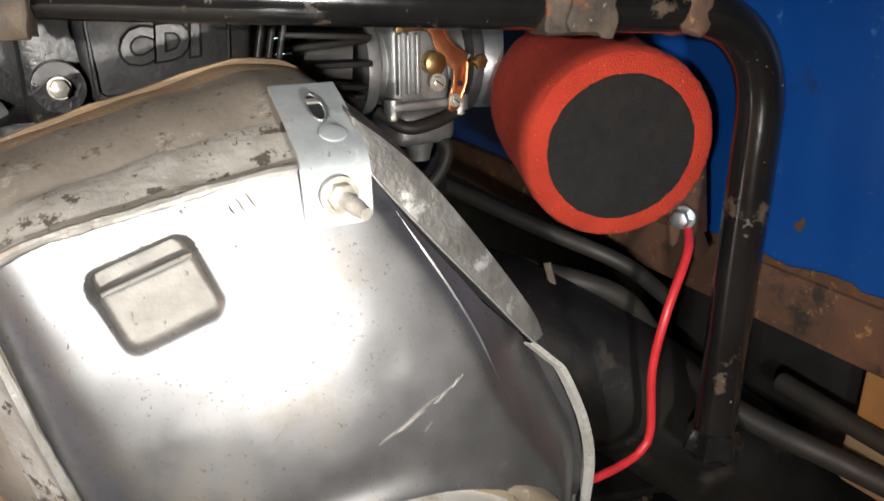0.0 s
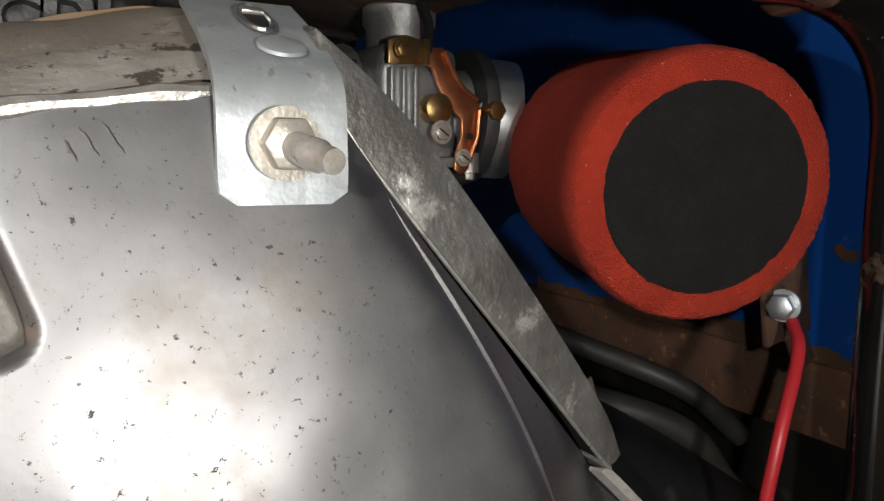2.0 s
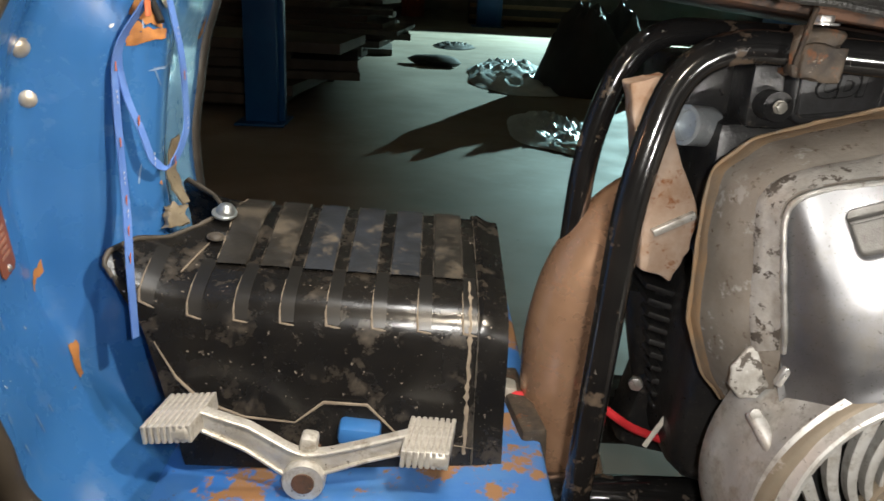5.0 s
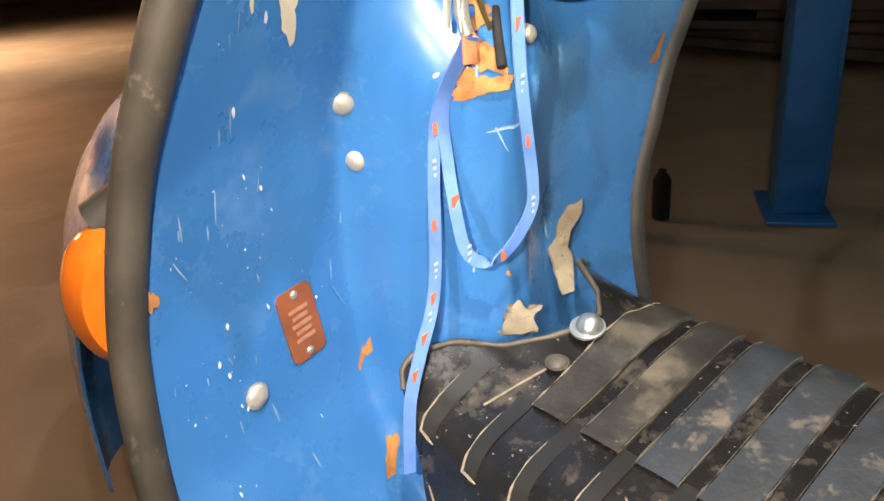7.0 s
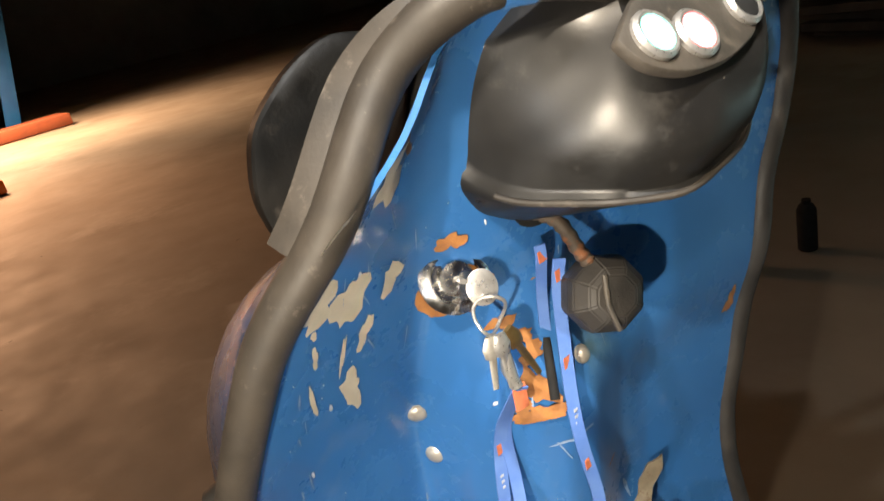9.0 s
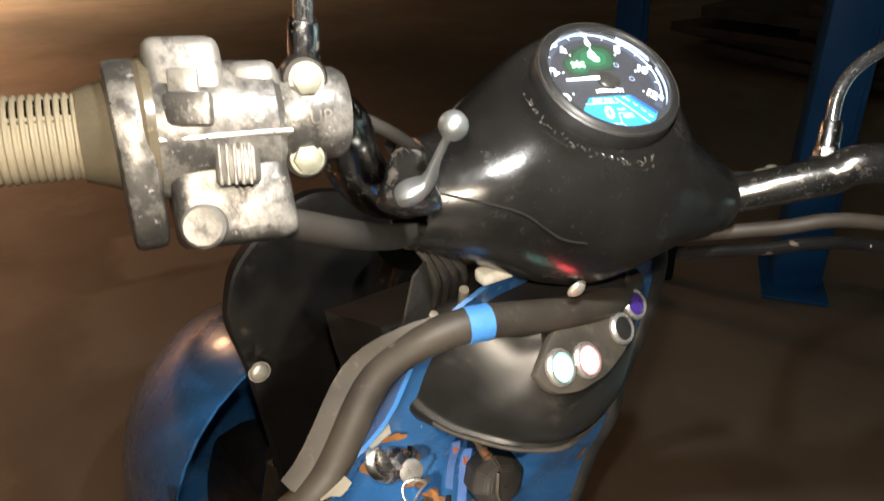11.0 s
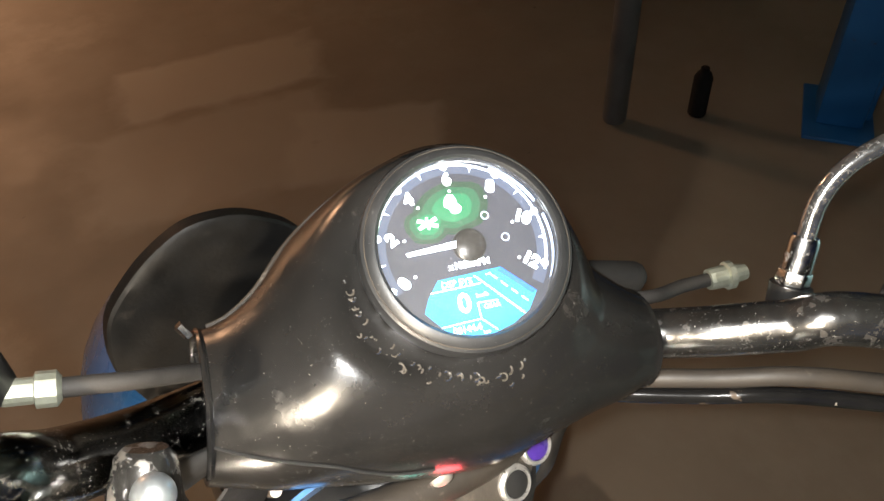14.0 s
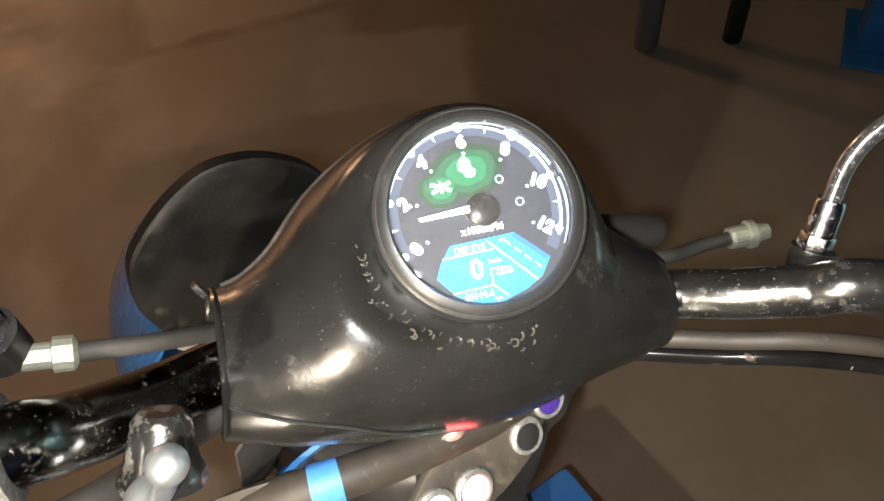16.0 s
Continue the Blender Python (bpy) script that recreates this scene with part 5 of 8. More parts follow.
part("fuel_pipe", sweep(smooth_line([(0.120, 0.178, 0.748), (0.104, 0.172, 0.744), (0.086, 0.172, 0.742), (0.074, 0.182, 0.750)], 6), 0.0036, 10), M["rubber"], carb)
part("mouth_flange", lathe([(0.016, -0.003), (0.0285, -0.003), (0.0290, 0.0), (0.0285, 0.003), (0.016, 0.003)], 32, (0.1285, 0.1945, 0.7725), (1, -0.1, -0.03)), M["cover"], carb, "grimy mouth flange")
part("hose_clamp", lathe([(0.0225, 0.003), (0.0252, 0.003), (0.0256, 0.006), (0.0256, 0.013), (0.0252, 0.016), (0.0225, 0.016)], 32, (0.1310, 0.193, 0.7725), (0.95, -0.30, -0.08)), M["zinc"], trike, "zinc hose clamp")
P0, P1 = Vector((0.1764, 0.1654, 0.7569)), Vector((0.1393, 0.0680, 0.7464))
ax = (P1 - P0)
L = ax.length
ax.normalize()


def fuzz(a, h):
    return 1 + 0.006 * noise.noise(Vector((math.cos(a) * 9, math.sin(a) * 9, h * 160))) + 0.016 * noise.noise(Vector((math.cos(a) * 45, math.sin(a) * 45, h * 800)))


prof = [(0.024, -0.01), (0.033, -0.002), (0.0395, 0.010), (0.0422, 0.022), (0.0428, 0.034), (0.0428, 0.046), (0.0426, 0.058), (0.0424, 0.070), (0.0424, 0.080), (0.0427, 0.089), (0.0430, 0.096), (0.0424, 0.1015), (0.0410, L - 0.0008), (0.0375, L + 0.0005), (0.0318, L + 0.0006)]
filt = part("air_filter", lathe(prof, 260, P0, ax, wob=fuzz), M["foam"], trike, "red foam cone air filter")
part("filter_cap", lathe([(0.0328, L - 0.004), (0.0328, L + 0.0004), (0.0318, L + 0.0014), (0, L + 0.0016)], 90, P0, ax, wob=fuzz), M["foam_cap"], filt, "black foam end cap")

# ---- rear: cargo box front, rusty beam, plank, cables ----
part("cargo_box_front", box((0.012, 1.10, 0.80), (0.262, 0.42, 1.07), bevel=0.003), M["blue_dark"], trike, "scuffed dark blue cargo box panel")
# unseen floor, sides and tail are added; they also keep cold light off the engine
part("cargo_box_floor", box((1.10, 1.08, 0.012), (0.824, 0.42, 0.680), bevel=0.003), M["blue_dark"], trike)
for s in (-1, 1):
    part("cargo_box_side", box((1.10, 0.012, 0.40), (0.824, 0.42 + 0.546 * s, 0.875), bevel=0.003), M["blue_dark"], trike)
part("cargo_box_tail", box((0.012, 1.10, 0.40), (1.382, 0.42, 0.875), bevel=0.003), M["blue_dark"], trike)
part("cross_beam", box((0.040, 1.06, 0.034), (0.272, 0.42, 0.6525), bevel=0.003), M["rust_beam"], trike, "rusty steel cross beam with blue paint rests")
rows = []
for k in range(161):
    y = -0.11 + 0.42 * k / 160
    top = 0.6740 + 0.016 * max(0.0, noise.noise(Vector((y * 17, 3, 1)))) + 0.004 * noise.noise(Vector((y * 61, 1.7, 2.3))) + 0.002 * noise.noise(Vector((y * 173, 1.3, 2.7)))
    rows.append([(0.2553, y, z) for z in (0.6680, max(0.6690, 0.5 * (0.668 + top)), max(0.6700, top))])
part("rust_creep", skin(rows, 0.0006), M["rust_beam"], trike, "ragged rust along the panel foot")
g = random.Random(77)
for k in range(9):
    y, z = g.uniform(-0.10, 0.10), 0.690 + 0.05 * g.random() ** 2
    o = blot(0, 0, g.uniform(0.002, 0.006), g.uniform(0.001, 0.004), 300 + k, 0.2, 12, 0.5)
    part("paint_chip", mesh([(0.2552, y + a, z + c) for a, c in o], [tuple(range(len(o)))]), M["rust_beam"], trike)
b = box((0.024, 0.003, 0.040), (0.195, 0.0800, 0.711), (0, -10, 0), bevel=0.001)
box((0.010, 0.003, 0.030), (0.203, 0.0805, 0.693), (0, -30, 0), bevel=0.001, bm=b)
part("earth_tab", b, M["rust_beam"], trike, "rusty earth tab")
bolt((0.1905, 0.0762, 0.7050), (-0.90, -0.42, 0.05), 0.0046, 0.009, trike, M["zinc"], washer=0.0058, label="bright earth bolt")
part("earth_wire", sweep(smooth_line([(0.1885, 0.071, 0.700), (0.1800, 0.062, 0.692), (0.1640, 0.055, 0.669), (0.1585, 0.055, 0.640), (0.1615, 0.055, 0.606), (0.1570, 0.055, 0.5945), (0.1450, 0.055, 0.5895), (0.1270, 0.053, 0.5895), (0.1080, 0.052, 0.5905)], 8), 0.0022, 10), M["wire_red"], trike, "bright red earth wire")
part("under_plank", box((0.060, 0.34, 0.030), (0.300, -0.152, 0.6165), (0, 0, 2), bevel=0.003), M["plank"], trike, "orange wooden plank")
part("under_plank", box((0.060, 0.36, 0.034), (0.298, -0.158, 0.5790), (0, 0, 1), bevel=0.004), M["plank_pale"], trike, "pale worn wooden plank")
part("plank_cable", sweep(smooth_line([(0.262, 0.060, 0.602), (0.262, 0.015, 0.5995), (0.261, -0.030, 0.5985), (0.260, -0.075, 0.5960), (0.262, -0.16, 0.590), (0.266, -0.26, 0.590)], 8), 0.0058, 12), M["rubber"], trike, "dusty black cable along the planks")
part("cable_clip", box((0.006, 0.010, 0.020), (0.2585, -0.032, 0.602), (0, 0, 4), bevel=0.002), M["rust_beam"], trike, "rusty cable clip")
part("rear_guard", box((0.10, 0.60, 0.10), (0.345, 0.30, 0.585), (0, 8, 0), bevel=0.01), M["arm_black"], trike, "oily black guard plate")
part("wiring_cable", sweep(smooth_line([(0.10, 0.20, 0.665), (0.155, 0.16, 0.655), (0.20, 0.13, 0.640), (0.225, 0.12, 0.610), (0.222, 0.06, 0.598), (0.25, 0.0, 0.585), (0.30, -0.08, 0.56)], 8), 0.0065, 12), M["rubber"], trike, "black wiring hose")
part("wiring_cable", sweep(smooth_line([(0.14, 0.24, 0.69), (0.175, 0.18, 0.672), (0.21, 0.14, 0.655), (0.24, 0.13, 0.63)], 8), 0.005, 12), M["rubber"], trike, "black wiring hose")
# black swinging arm and inner guard under the filter
line = smooth_line([(0.03, 0.19, 0.66), (0.10, 0.17, 0.640), (0.17, 0.14, 0.605), (0.25, 0.10, 0.545), (0.34, 0.05, 0.47)], 8)
part("swing_arm", sweep(line, 0.048, 24, flat=0.85), M["arm_black"], trike, "dusty black swing arm cover")
part("inner_guard", box((0.36, 0.30, 0.006), (0.16, 0.26, 0.52), (0, 12, 0), bevel=0.002), M["arm_black"], trike)
part("guard_bolt", sweep([(0.152, 0.135, 0.668), (0.157, 0.128, 0.640)], 0.0022, 8), M["mud"], trike)

# ---- seat ----
b = bmesh.new()
rows = []
for i in range(22):
    s = i / 21
    x = -0.150 + 0.285 * s
    sag = 0.0025 * math.sin(s * 9) + 0.002 * noise.noise(Vector((x * 40, 0, 3)))
    base = 0.8380 - 0.115 * (x + 0.10) + sag
    sec = [(0.30, base + 0.012), (0.06, base + 0.005), (0.0245, base), (0.0185, base + 0.004), (0.0175, base + 0.030), (0.027, base + 0.060), (0.065, base + 0.078), (0.30, base + 0.085)]
    rows.append([(x, y, z) for y, z in sec])
b = skin(rows)
mesh(rows[0], [tuple(range(8))], b)
mesh(rows[-1], [tuple(range(8))], b)
seat = part("seat", b, M["vinyl"], trike, "cracked black vinyl seat cushion")
part("seat_seam", sweep([Vector((p[4][0], p[4][1] - 0.0008, p[4][2] - 0.005)) for p in rows], 0.0010, 6), M["thread"], seat, "pale stitched seam")
part("seat_hem", sweep([Vector((p[2][0], p[2][1] - 0.001, p[2][2] - 0.0005)) for p in rows], 0.0022, 8), M["vinyl"], seat)
g = random.Random(3)
for k in range(4):
    x = -0.06 + 0.055 * k + g.uniform(-0.008, 0.008)
    zb = 0.8380 - 0.115 * (x + 0.10)
    part("frayed_thread", sweep(smooth_line([(x, 0.020, zb), (x + g.uniform(-0.004, 0.004), 0.018, zb - 0.004), (x + g.uniform(-0.010, 0.010), 0.017, zb - g.uniform(0.001, 0.004))], 3), 0.0003, 5), M["tube_dirty"], seat)
part("seat_pan", box((0.25, 0.22, 0.010), (-0.015, 0.205, 0.831), (0, 6.4, 0), bevel=0.003), M["rust_beam"], seat, "rusty steel seat pan")


# ---- leg shield ----
PROFILE = [(0.470, -0.400), (0.500, -0.455), (0.515, -0.490), (0.550, -0.530), (0.620, -0.562), (0.700, -0.568), (0.780, -0.558), (0.850, -0.525), (0.920, -0.495), (1.000, -0.458), (1.050, -0.435)]
LEFT = [(0.47, 0.044), (0.52, 0.03), (0.6, 0.022), (0.635, 0.022), (0.67, 0.024), (0.718, 0.0286), (0.765, 0.038), (0.806, 0.048), (0.847, 0.059), (0.897, 0.077), (0.931, 0.098), (0.958, 0.128), (0.99, 0.16), (1.01, 0.188), (1.022, 0.212)]
RIGHT = [(0.470, 0.400), (0.550, 0.380), (0.600, 0.362), (0.640, 0.354), (0.665, 0.352), (0.700, 0.355), (0.730, 0.360), (0.760, 0.366), (0.800, 0.370), (0.823, 0.371), (0.873, 0.381), (0.915, 0.405), (0.960, 0.400), (0.995, 0.375), (1.022, 0.330)]


RIDGE = [(0.158, 0.0), (0.166, 0.008), (0.174, 0.030), (0.184, 0.050), (0.198, 0.070), (0.214, 0.079), (0.230, 0.078), (0.246, 0.070), (0.262, 0.063), (0.285, 0.060), (0.36, 0.062), (0.44, 0.066)]
RIDGE_Z = [(0.50, 0.0), (0.56, 0.6), (0.62, 1.0), (0.795, 1.0), (0.855, 0.30), (0.92, 0.15), (0.97, 0.0)]
FLANK_Z = [(0.50, 0.0), (0.56, 0.6), (0.62, 1.0), (0.76, 1.0), (0.82, 0.92), (0.87, 0.55), (0.92, 0.20), (0.97, 0.0)]


def shield_x(y, z):
    x = table(z, PROFILE)
    yl = table(z, LEFT)
    w = max(0.0, (0.20 - y) / (0.20 - yl + 1e-6)) if yl < 0.19 else 0.0
    k = min(1.0, max(0.0, (z - 0.50) / 0.10))
    x += 0.036 * w * w * k * max(0.0, min(1.0, (0.170 - y) / 0.03))
    f = max(0.0, min(1.0, (y - 0.255) / 0.05))
    return x + table(y, RIDGE) * (table(z, RIDGE_Z) * (1 - f) + table(z, FLANK_Z) * f)


def on_shield(y, z, out=0.0006):
    return Vector((shield_x(y, z) + out, y, z))


def shield_normal(y, z):
    e = 0.004
    a = on_shield(y + e, z) - on_shield(y - e, z)
    b = on_shield(y, z + e) - on_shield(y, z - e)
    n = a.cross(b).normalized()
    return n if n.x > 0 else -n


zs = [0.470 + 0.552 * k / 70 for k in range(71)]
rows = [[(shield_x(y, z), y, z) for y in (table(z, LEFT) + (table(z, RIGHT) - table(z, LEFT)) * i / 100 for i in range(101))] for z in zs]
# soften the kinks of the tables along z
for _ in range(4):
    rows = [rows[0]] + [[tuple((a + 2 * b + c) / 4 for a, b, c in zip(p, q, r)) for p, q, r in zip(rows[k - 1], rows[k], rows[k + 1])] for k in range(1, len(rows) - 1)] + [rows[-1]]
rows = [[(x - 0.0028, y, z) for x, y, z in r] for r in rows]
shield = part("leg_shield", skin(rows, 0.0025), M["blue"], trike, "blue leg shield with chipped paint and rust")
trim_line = smooth_line([rows[k][0] for k in range(0, 62, 5)] + [(-0.457, 0.148, 0.986), (-0.444, 0.176, 1.006), (-0.434, 0.205, 1.009), (-0.429, 0.250, 0.999), (-0.430, 0.300, 0.990), (-0.445, 0.335, 0.985)], 5)
trim_rad = [0.0088 + 0.0008 * max(0.0, min(1.0, (k - 36) / 26)) for k in range(len(trim_line))]
trim_line = [p + Vector((0.000, -0.0060, 0.001)) for p in trim_line]
part("edge_trim", sweep(trim_line, trim_rad, 18), M["trim"], trike, "thick dark rubber edge trim")
strip = [p + Vector((-0.004, -0.012, 0.002)) for p in trim_line[59:74]]
part("trim_strip", skin([[p + Vector((-0.006, -0.003, 0.004)) for p in strip], [p + Vector((0.0, -0.0005, 0.0)) for p in strip], [p + Vector((0.006, 0.005, -0.004)) for p in strip]], 0.0008), M["trim"], trike)
trim_r = smooth_line([rows[k][100] for k in range(0, 71, 5)], 5)
part("edge_trim", sweep([p + Vector((0.001, 0.003, 0)) for p in trim_r], 0.0068, 14), M["rubber"], trike, "dark rubber edge trim")
i = min(range(len(trim_line)), key=lambda k: (trim_line[k] - Vector((-0.437, 0.198, 1.010))).length)
part("tape_band", sweep(trim_line[i - 2:i + 1], 0.0102, 18), M["tape"], trike, "blue adhesive tape band")


def sticker(y, z, ry, rz, seed, mat, nm, rag=0.35, turn=0.0, label="", n=22):
    out = blot(0, 0, ry, rz, seed, turn, n, rag)
    v = [on_shield(y, z, 0.0009)] + [on_shield(y + a, z + b, 0.0009) for a, b in out]
    mid = [on_shield(y + a * 0.5, z + b * 0.5, 0.0009) for a, b in out]
    n = len(out)
    f = [(0, 1 + k, 1 + (k + 1) % n) for k in range(n)]
    f += [(1 + k, 1 + n + k, 1 + n + (k + 1) % n, 1 + (k + 1) % n) for k in range(n)]
    return part(nm, mesh([v[0], *mid, *v[1:]], f), mat, shield, label)


CHIPS = ((0.099, 0.905, 0.010, 0.010, -0.2, 0.5), (0.117, 0.897, 0.009, 0.014, -0.45, 0.45), (0.143, 0.895, 0.006, 0.008, -0.2, 0.5), (0.125, 0.873, 0.0035, 0.009, -0.35, 0.45), (0.1152, 0.8425, 0.0065, 0.012, 0.1, 0.5), (0.0955, 0.892, 0.0015, 0.003, 0.0, 0.3),
         (0.0953, 0.879, 0.0018, 0.006, 0.0, 0.4), (0.092, 0.853, 0.0016, 0.010, 0.1, 0.3), (0.111, 0.868, 0.0012, 0.012, -0.2, 0.4), (0.105, 0.935, 0.010, 0.012, -0.3, 0.5), (0.136, 0.950, 0.010, 0.012, -0.3, 0.6))
for k, (y, z, ry, rz, turn, rag) in enumerate(CHIPS):
    sticker(y, z, ry, rz, 20 + k, M["primer"], "paint_chip", rag, turn)
RUSTS = ((0.167, 0.867, 0.006, 0.006, 0.0), (0.2035, 0.852, 0.014, 0.0050, 0.62), (0.2030, 0.838, 0.006, 0.0030, 0.3), (0.2041, 0.829, 0.007, 0.0042, 0.4), (0.2004, 0.8116, 0.0065, 0.010, 0.1), (0.198, 0.797, 0.010, 0.005, 0.3), (0.1924, 0.802, 0.004, 0.004, 0.0), (0.1728, 0.676, 0.0024, 0.0024, 0.0), (0.174, 0.667, 0.0036, 0.0036, 0.0), (0.160, 0.634, 0.0028, 0.011, -0.3),
         (0.034, 0.727, 0.004, 0.006, 0.0), (0.176, 0.900, 0.006, 0.005, 0.0), (0.153, 0.566, 0.004, 0.020, -0.35), (0.150, 0.960, 0.006, 0.005, 0.2), (0.120, 0.552, 0.018, 0.006, 0.2), (0.105, 0.530, 0.010, 0.012, 0.4), (0.356, 0.790, 0.004, 0.010, 0.1))
for k, (y, z, ry, rz, turn) in enumerate(RUSTS):
    sticker(y, z, ry, rz, 40 + k, M["rust"], "rust_patch", 0.5, turn)
g = random.Random(12)
for k in range(70):
    z = g.uniform(0.60, 0.93)
    yl = table(z, LEFT)
    y = yl + 0.012 + abs(g.gauss(0, 0.05))
    if y < 0.40:
        s = 0.00025 + 0.0009 * g.random() ** 3
        sticker(y, z, s, s * g.uniform(1, 3), 100 + k, M["print_white"], "paint_nick", 0.3, g.uniform(-0.4, 0.4), n=7)
for k in range(46):
    z = g.uniform(0.56, 0.93)
    y = table(z, LEFT) + 0.010 + abs(g.gauss(0, 0.035)) if k % 3 else g.uniform(0.10, 0.30)
    sticker(y, z, 0.0003 + 0.0003 * g.random(), g.uniform(0.002, 0.009), 200 + k, M["scratch"], "paint_scratch", 0.3, g.uniform(-0.25, 0.5), n=8)
for k, (y, z, ry, rz, turn) in enumerate(((0.215, 0.775, 0.011, 0.0012, 0.15), (0.262, 0.700, 0.0014, 0.009, 0.2), (0.246, 0.735, 0.004, 0.0008, 0.4), (0.220, 0.715, 0.0012, 0.002, 0.0), (0.214, 0.690, 0.0016, 0.0016, 0.0), (0.168, 0.676, 0.0030, 0.0020, 0.2))):
    sticker(y, z, ry, rz, 260 + k, M["rust"] if k in (2, 4, 5) else M["scratch"], "paint_scratch", 0.45, turn)
for y, z, r in ((0.1597, 0.7883, 0.0064), (0.1651, 0.7558, 0.0062), (0.0815, 0.6466, 0.0066), (0.2294, 0.8182, 0.0045), (0.200, 0.930, 0.0058)):
    dome(on_shield(y, z), shield_normal(y, z), r, 0.004, shield, M["nickel"], "rivet", "domed metal rivet")
# type plate: unreadable print as plain bars
n = shield_normal(0.119, 0.672)
m = axis_frame(on_shield(0.1192, 0.6722, 0.0014), n) @ pose(0, 0, 0, 0, 0, 6)
w, h = 0.0125, 0.022
pl = part("type_plate", slab([(-w, -h + 0.003), (-w + 0.003, -h), (w - 0.003, -h), (w, -h + 0.003), (w, h - 0.003), (w - 0.003, h), (-w + 0.003, h), (-w, h - 0.003)], 0.0008, m), M["plate"], shield, "copper coloured riveted type plate")
for k in range(5):
    part("print_bar", box((0.014 - 0.003 * (k % 2), 0.0022, 0.0003), (0, 0.009 - 0.0045 * k, 0.0002), bm=None), M["plate_print"], pl, move=m, smooth=False)
for s in (-1, 1):
    dome(m @ Vector((0, s * 0.0180, 0)), n, 0.0022, 0.0016, pl, M["steel"])

# lock, key, knob, openings
n = Vector((0.93, -0.22, 0.28)).normalized()
at = on_shield(0.1765, 0.8792, 0.001)
lock = part("ignition_lock", lathe([(0.0180, 0), (0.0180, 0.002), (0.0150, 0.0045), (0.0125, 0.005), (0.0115, 0.0025), (0.0090, 0.0025), (0.0085, 0.0075), (0.0040, 0.0085), (0, 0.0085)], 40, at, n), M["chrome"], shield, "worn nickel ignition lock")
sticker(0.178, 0.870, 0.017, 0.017, 71, M["rust"], "rust_patch", 0.25)
keys = thing("key_bunch", at + n * 0.012, "bunch of worn keys hanging from the ignition lock", "keys")
kp = at + n * 0.0085
part("key_blade", sweep([kp, kp + n * 0.009 + Vector((0, 0, -0.001))], 0.0022, 8, flat=0.6), M["steel"], keys)
head = kp + n * 0.011 + Vector((0.001, 0.008, -0.007))
out = [(0.0078 * math.cos(a), 0.0090 * math.sin(a)) for a in (k * math.pi / 12 for k in range(24))]
part("key_head", slab(out, 0.0018, axis_frame(head, (0.93, -0.30, 0.25)), bevel=0.0004), M["steel"], keys, "bright round key head")
part("key_hole", lathe([(0, 0), (0.0020, 0), (0.0020, 0.0004), (0, 0.0004)], 14, head + Vector((0.0006, 0.0, -0.0045)), (0.93, -0.30, 0.25)), M["dark"], keys)
rc = head + Vector((0.003, -0.0005, -0.0135))
part("key_ring", sweep([rc + Vector((0.003 * math.sin(a * 2), 0.0085 * math.cos(a), 0.0095 * math.sin(a))) for a in (2 * math.pi * k / 28 for k in range(29))], 0.0009, 8), M["steel"], keys)
for k, (dy, lean, ln, mat) in enumerate(((-0.004, -0.10, 0.028, "nickel"), (0.005, 0.42, 0.034, "brass"), (0.000, 0.03, 0.030, "steel"))):
    p = rc + Vector((0.002 + 0.001 * k, dy, -0.009))
    d = Vector((0, math.sin(lean), -math.cos(lean)))
    b = sweep([p, p + d * 0.006, p + d * 0.011, p + d * 0.012, p + d * ln], [0.003, 0.0052, 0.0040, 0.0022, 0.0016], 10, flat=0.45, up=(1, 0, 0.1))
    part("key", b, M[mat], keys)
clasp = rc + Vector((0.002, 0.002, -0.030))
part("clasp", sweep([clasp + Vector((0, 0, 0.012)), clasp, clasp + Vector((0.001, 0.001, -0.006)), clasp + Vector((0.001, 0.002, -0.010))], [0.0025, 0.0038, 0.0030, 0.0034], 10), M["steel"], keys)


def ribbon(pts, w, name, parent, material, n=10, side=(0.25, 1, 0.05), label=""):
    line = smooth_line(pts, n)
    rows = []
    for i, p in enumerate(line):
        t = (line[min(i + 1, len(line) - 1)] - line[max(0, i - 1)]).normalized()
        s = Vector(side)
        s = (s - t * s.dot(t)).normalized()
        rows.append([p - s * w / 2, p, p + s * w / 2])
    part(name, skin(rows, 0.0009), material, parent, label)
    return line


lan = thing("lanyard", clasp + Vector((0, 0, -0.012)), "blue printed lanyard strap hanging from the keys", "lanyard")
c0 = clasp + Vector((0.001, 0.002, -0.012))
part("sleeve", box((0.002, 0.008, 0.014), c0 + Vector((0, 0.001, -0.005)), bevel=0.0008), M["strap_mark"], lan, "orange clip sleeve")
s1 = ribbon([c0, (-0.4985, 0.1815, 0.790), (-0.5007, 0.1764, 0.7577), (-0.4987, 0.1712, 0.7102), (-0.4955, 0.1640, 0.6860), (-0.4905, 0.1500, 0.6660), (-0.4865, 0.1380, 0.6460), (-0.4848, 0.1335, 0.6280), (-0.4835, 0.1300, 0.6040)], 0.0070, "strap", lan, M["strap"], label="blue webbing with orange marks")
s2 = ribbon([c0 + Vector((0.002, 0.002, 0)), (-0.4975, 0.1840, 0.790), (-0.4955, 0.1822, 0.7598), (-0.4843, 0.1760, 0.735), (-0.4791, 0.1772, 0.7165), (-0.4740, 0.1865, 0.7100), (-0.4690, 0.1974, 0.7165), (-0.4659, 0.2090, 0.732), (-0.4659, 0.2120, 0.7466), (-0.4650, 0.2068, 0.7824), (-0.4690, 0.2085, 0.806), (-0.4760, 0.2150, 0.835), (-0.4810, 0.2210, 0.862), (-0.4812, 0.2246, 0.8753)], 0.0067, "strap", lan, M["strap"], n=6, label="blue webbing loop with orange marks")
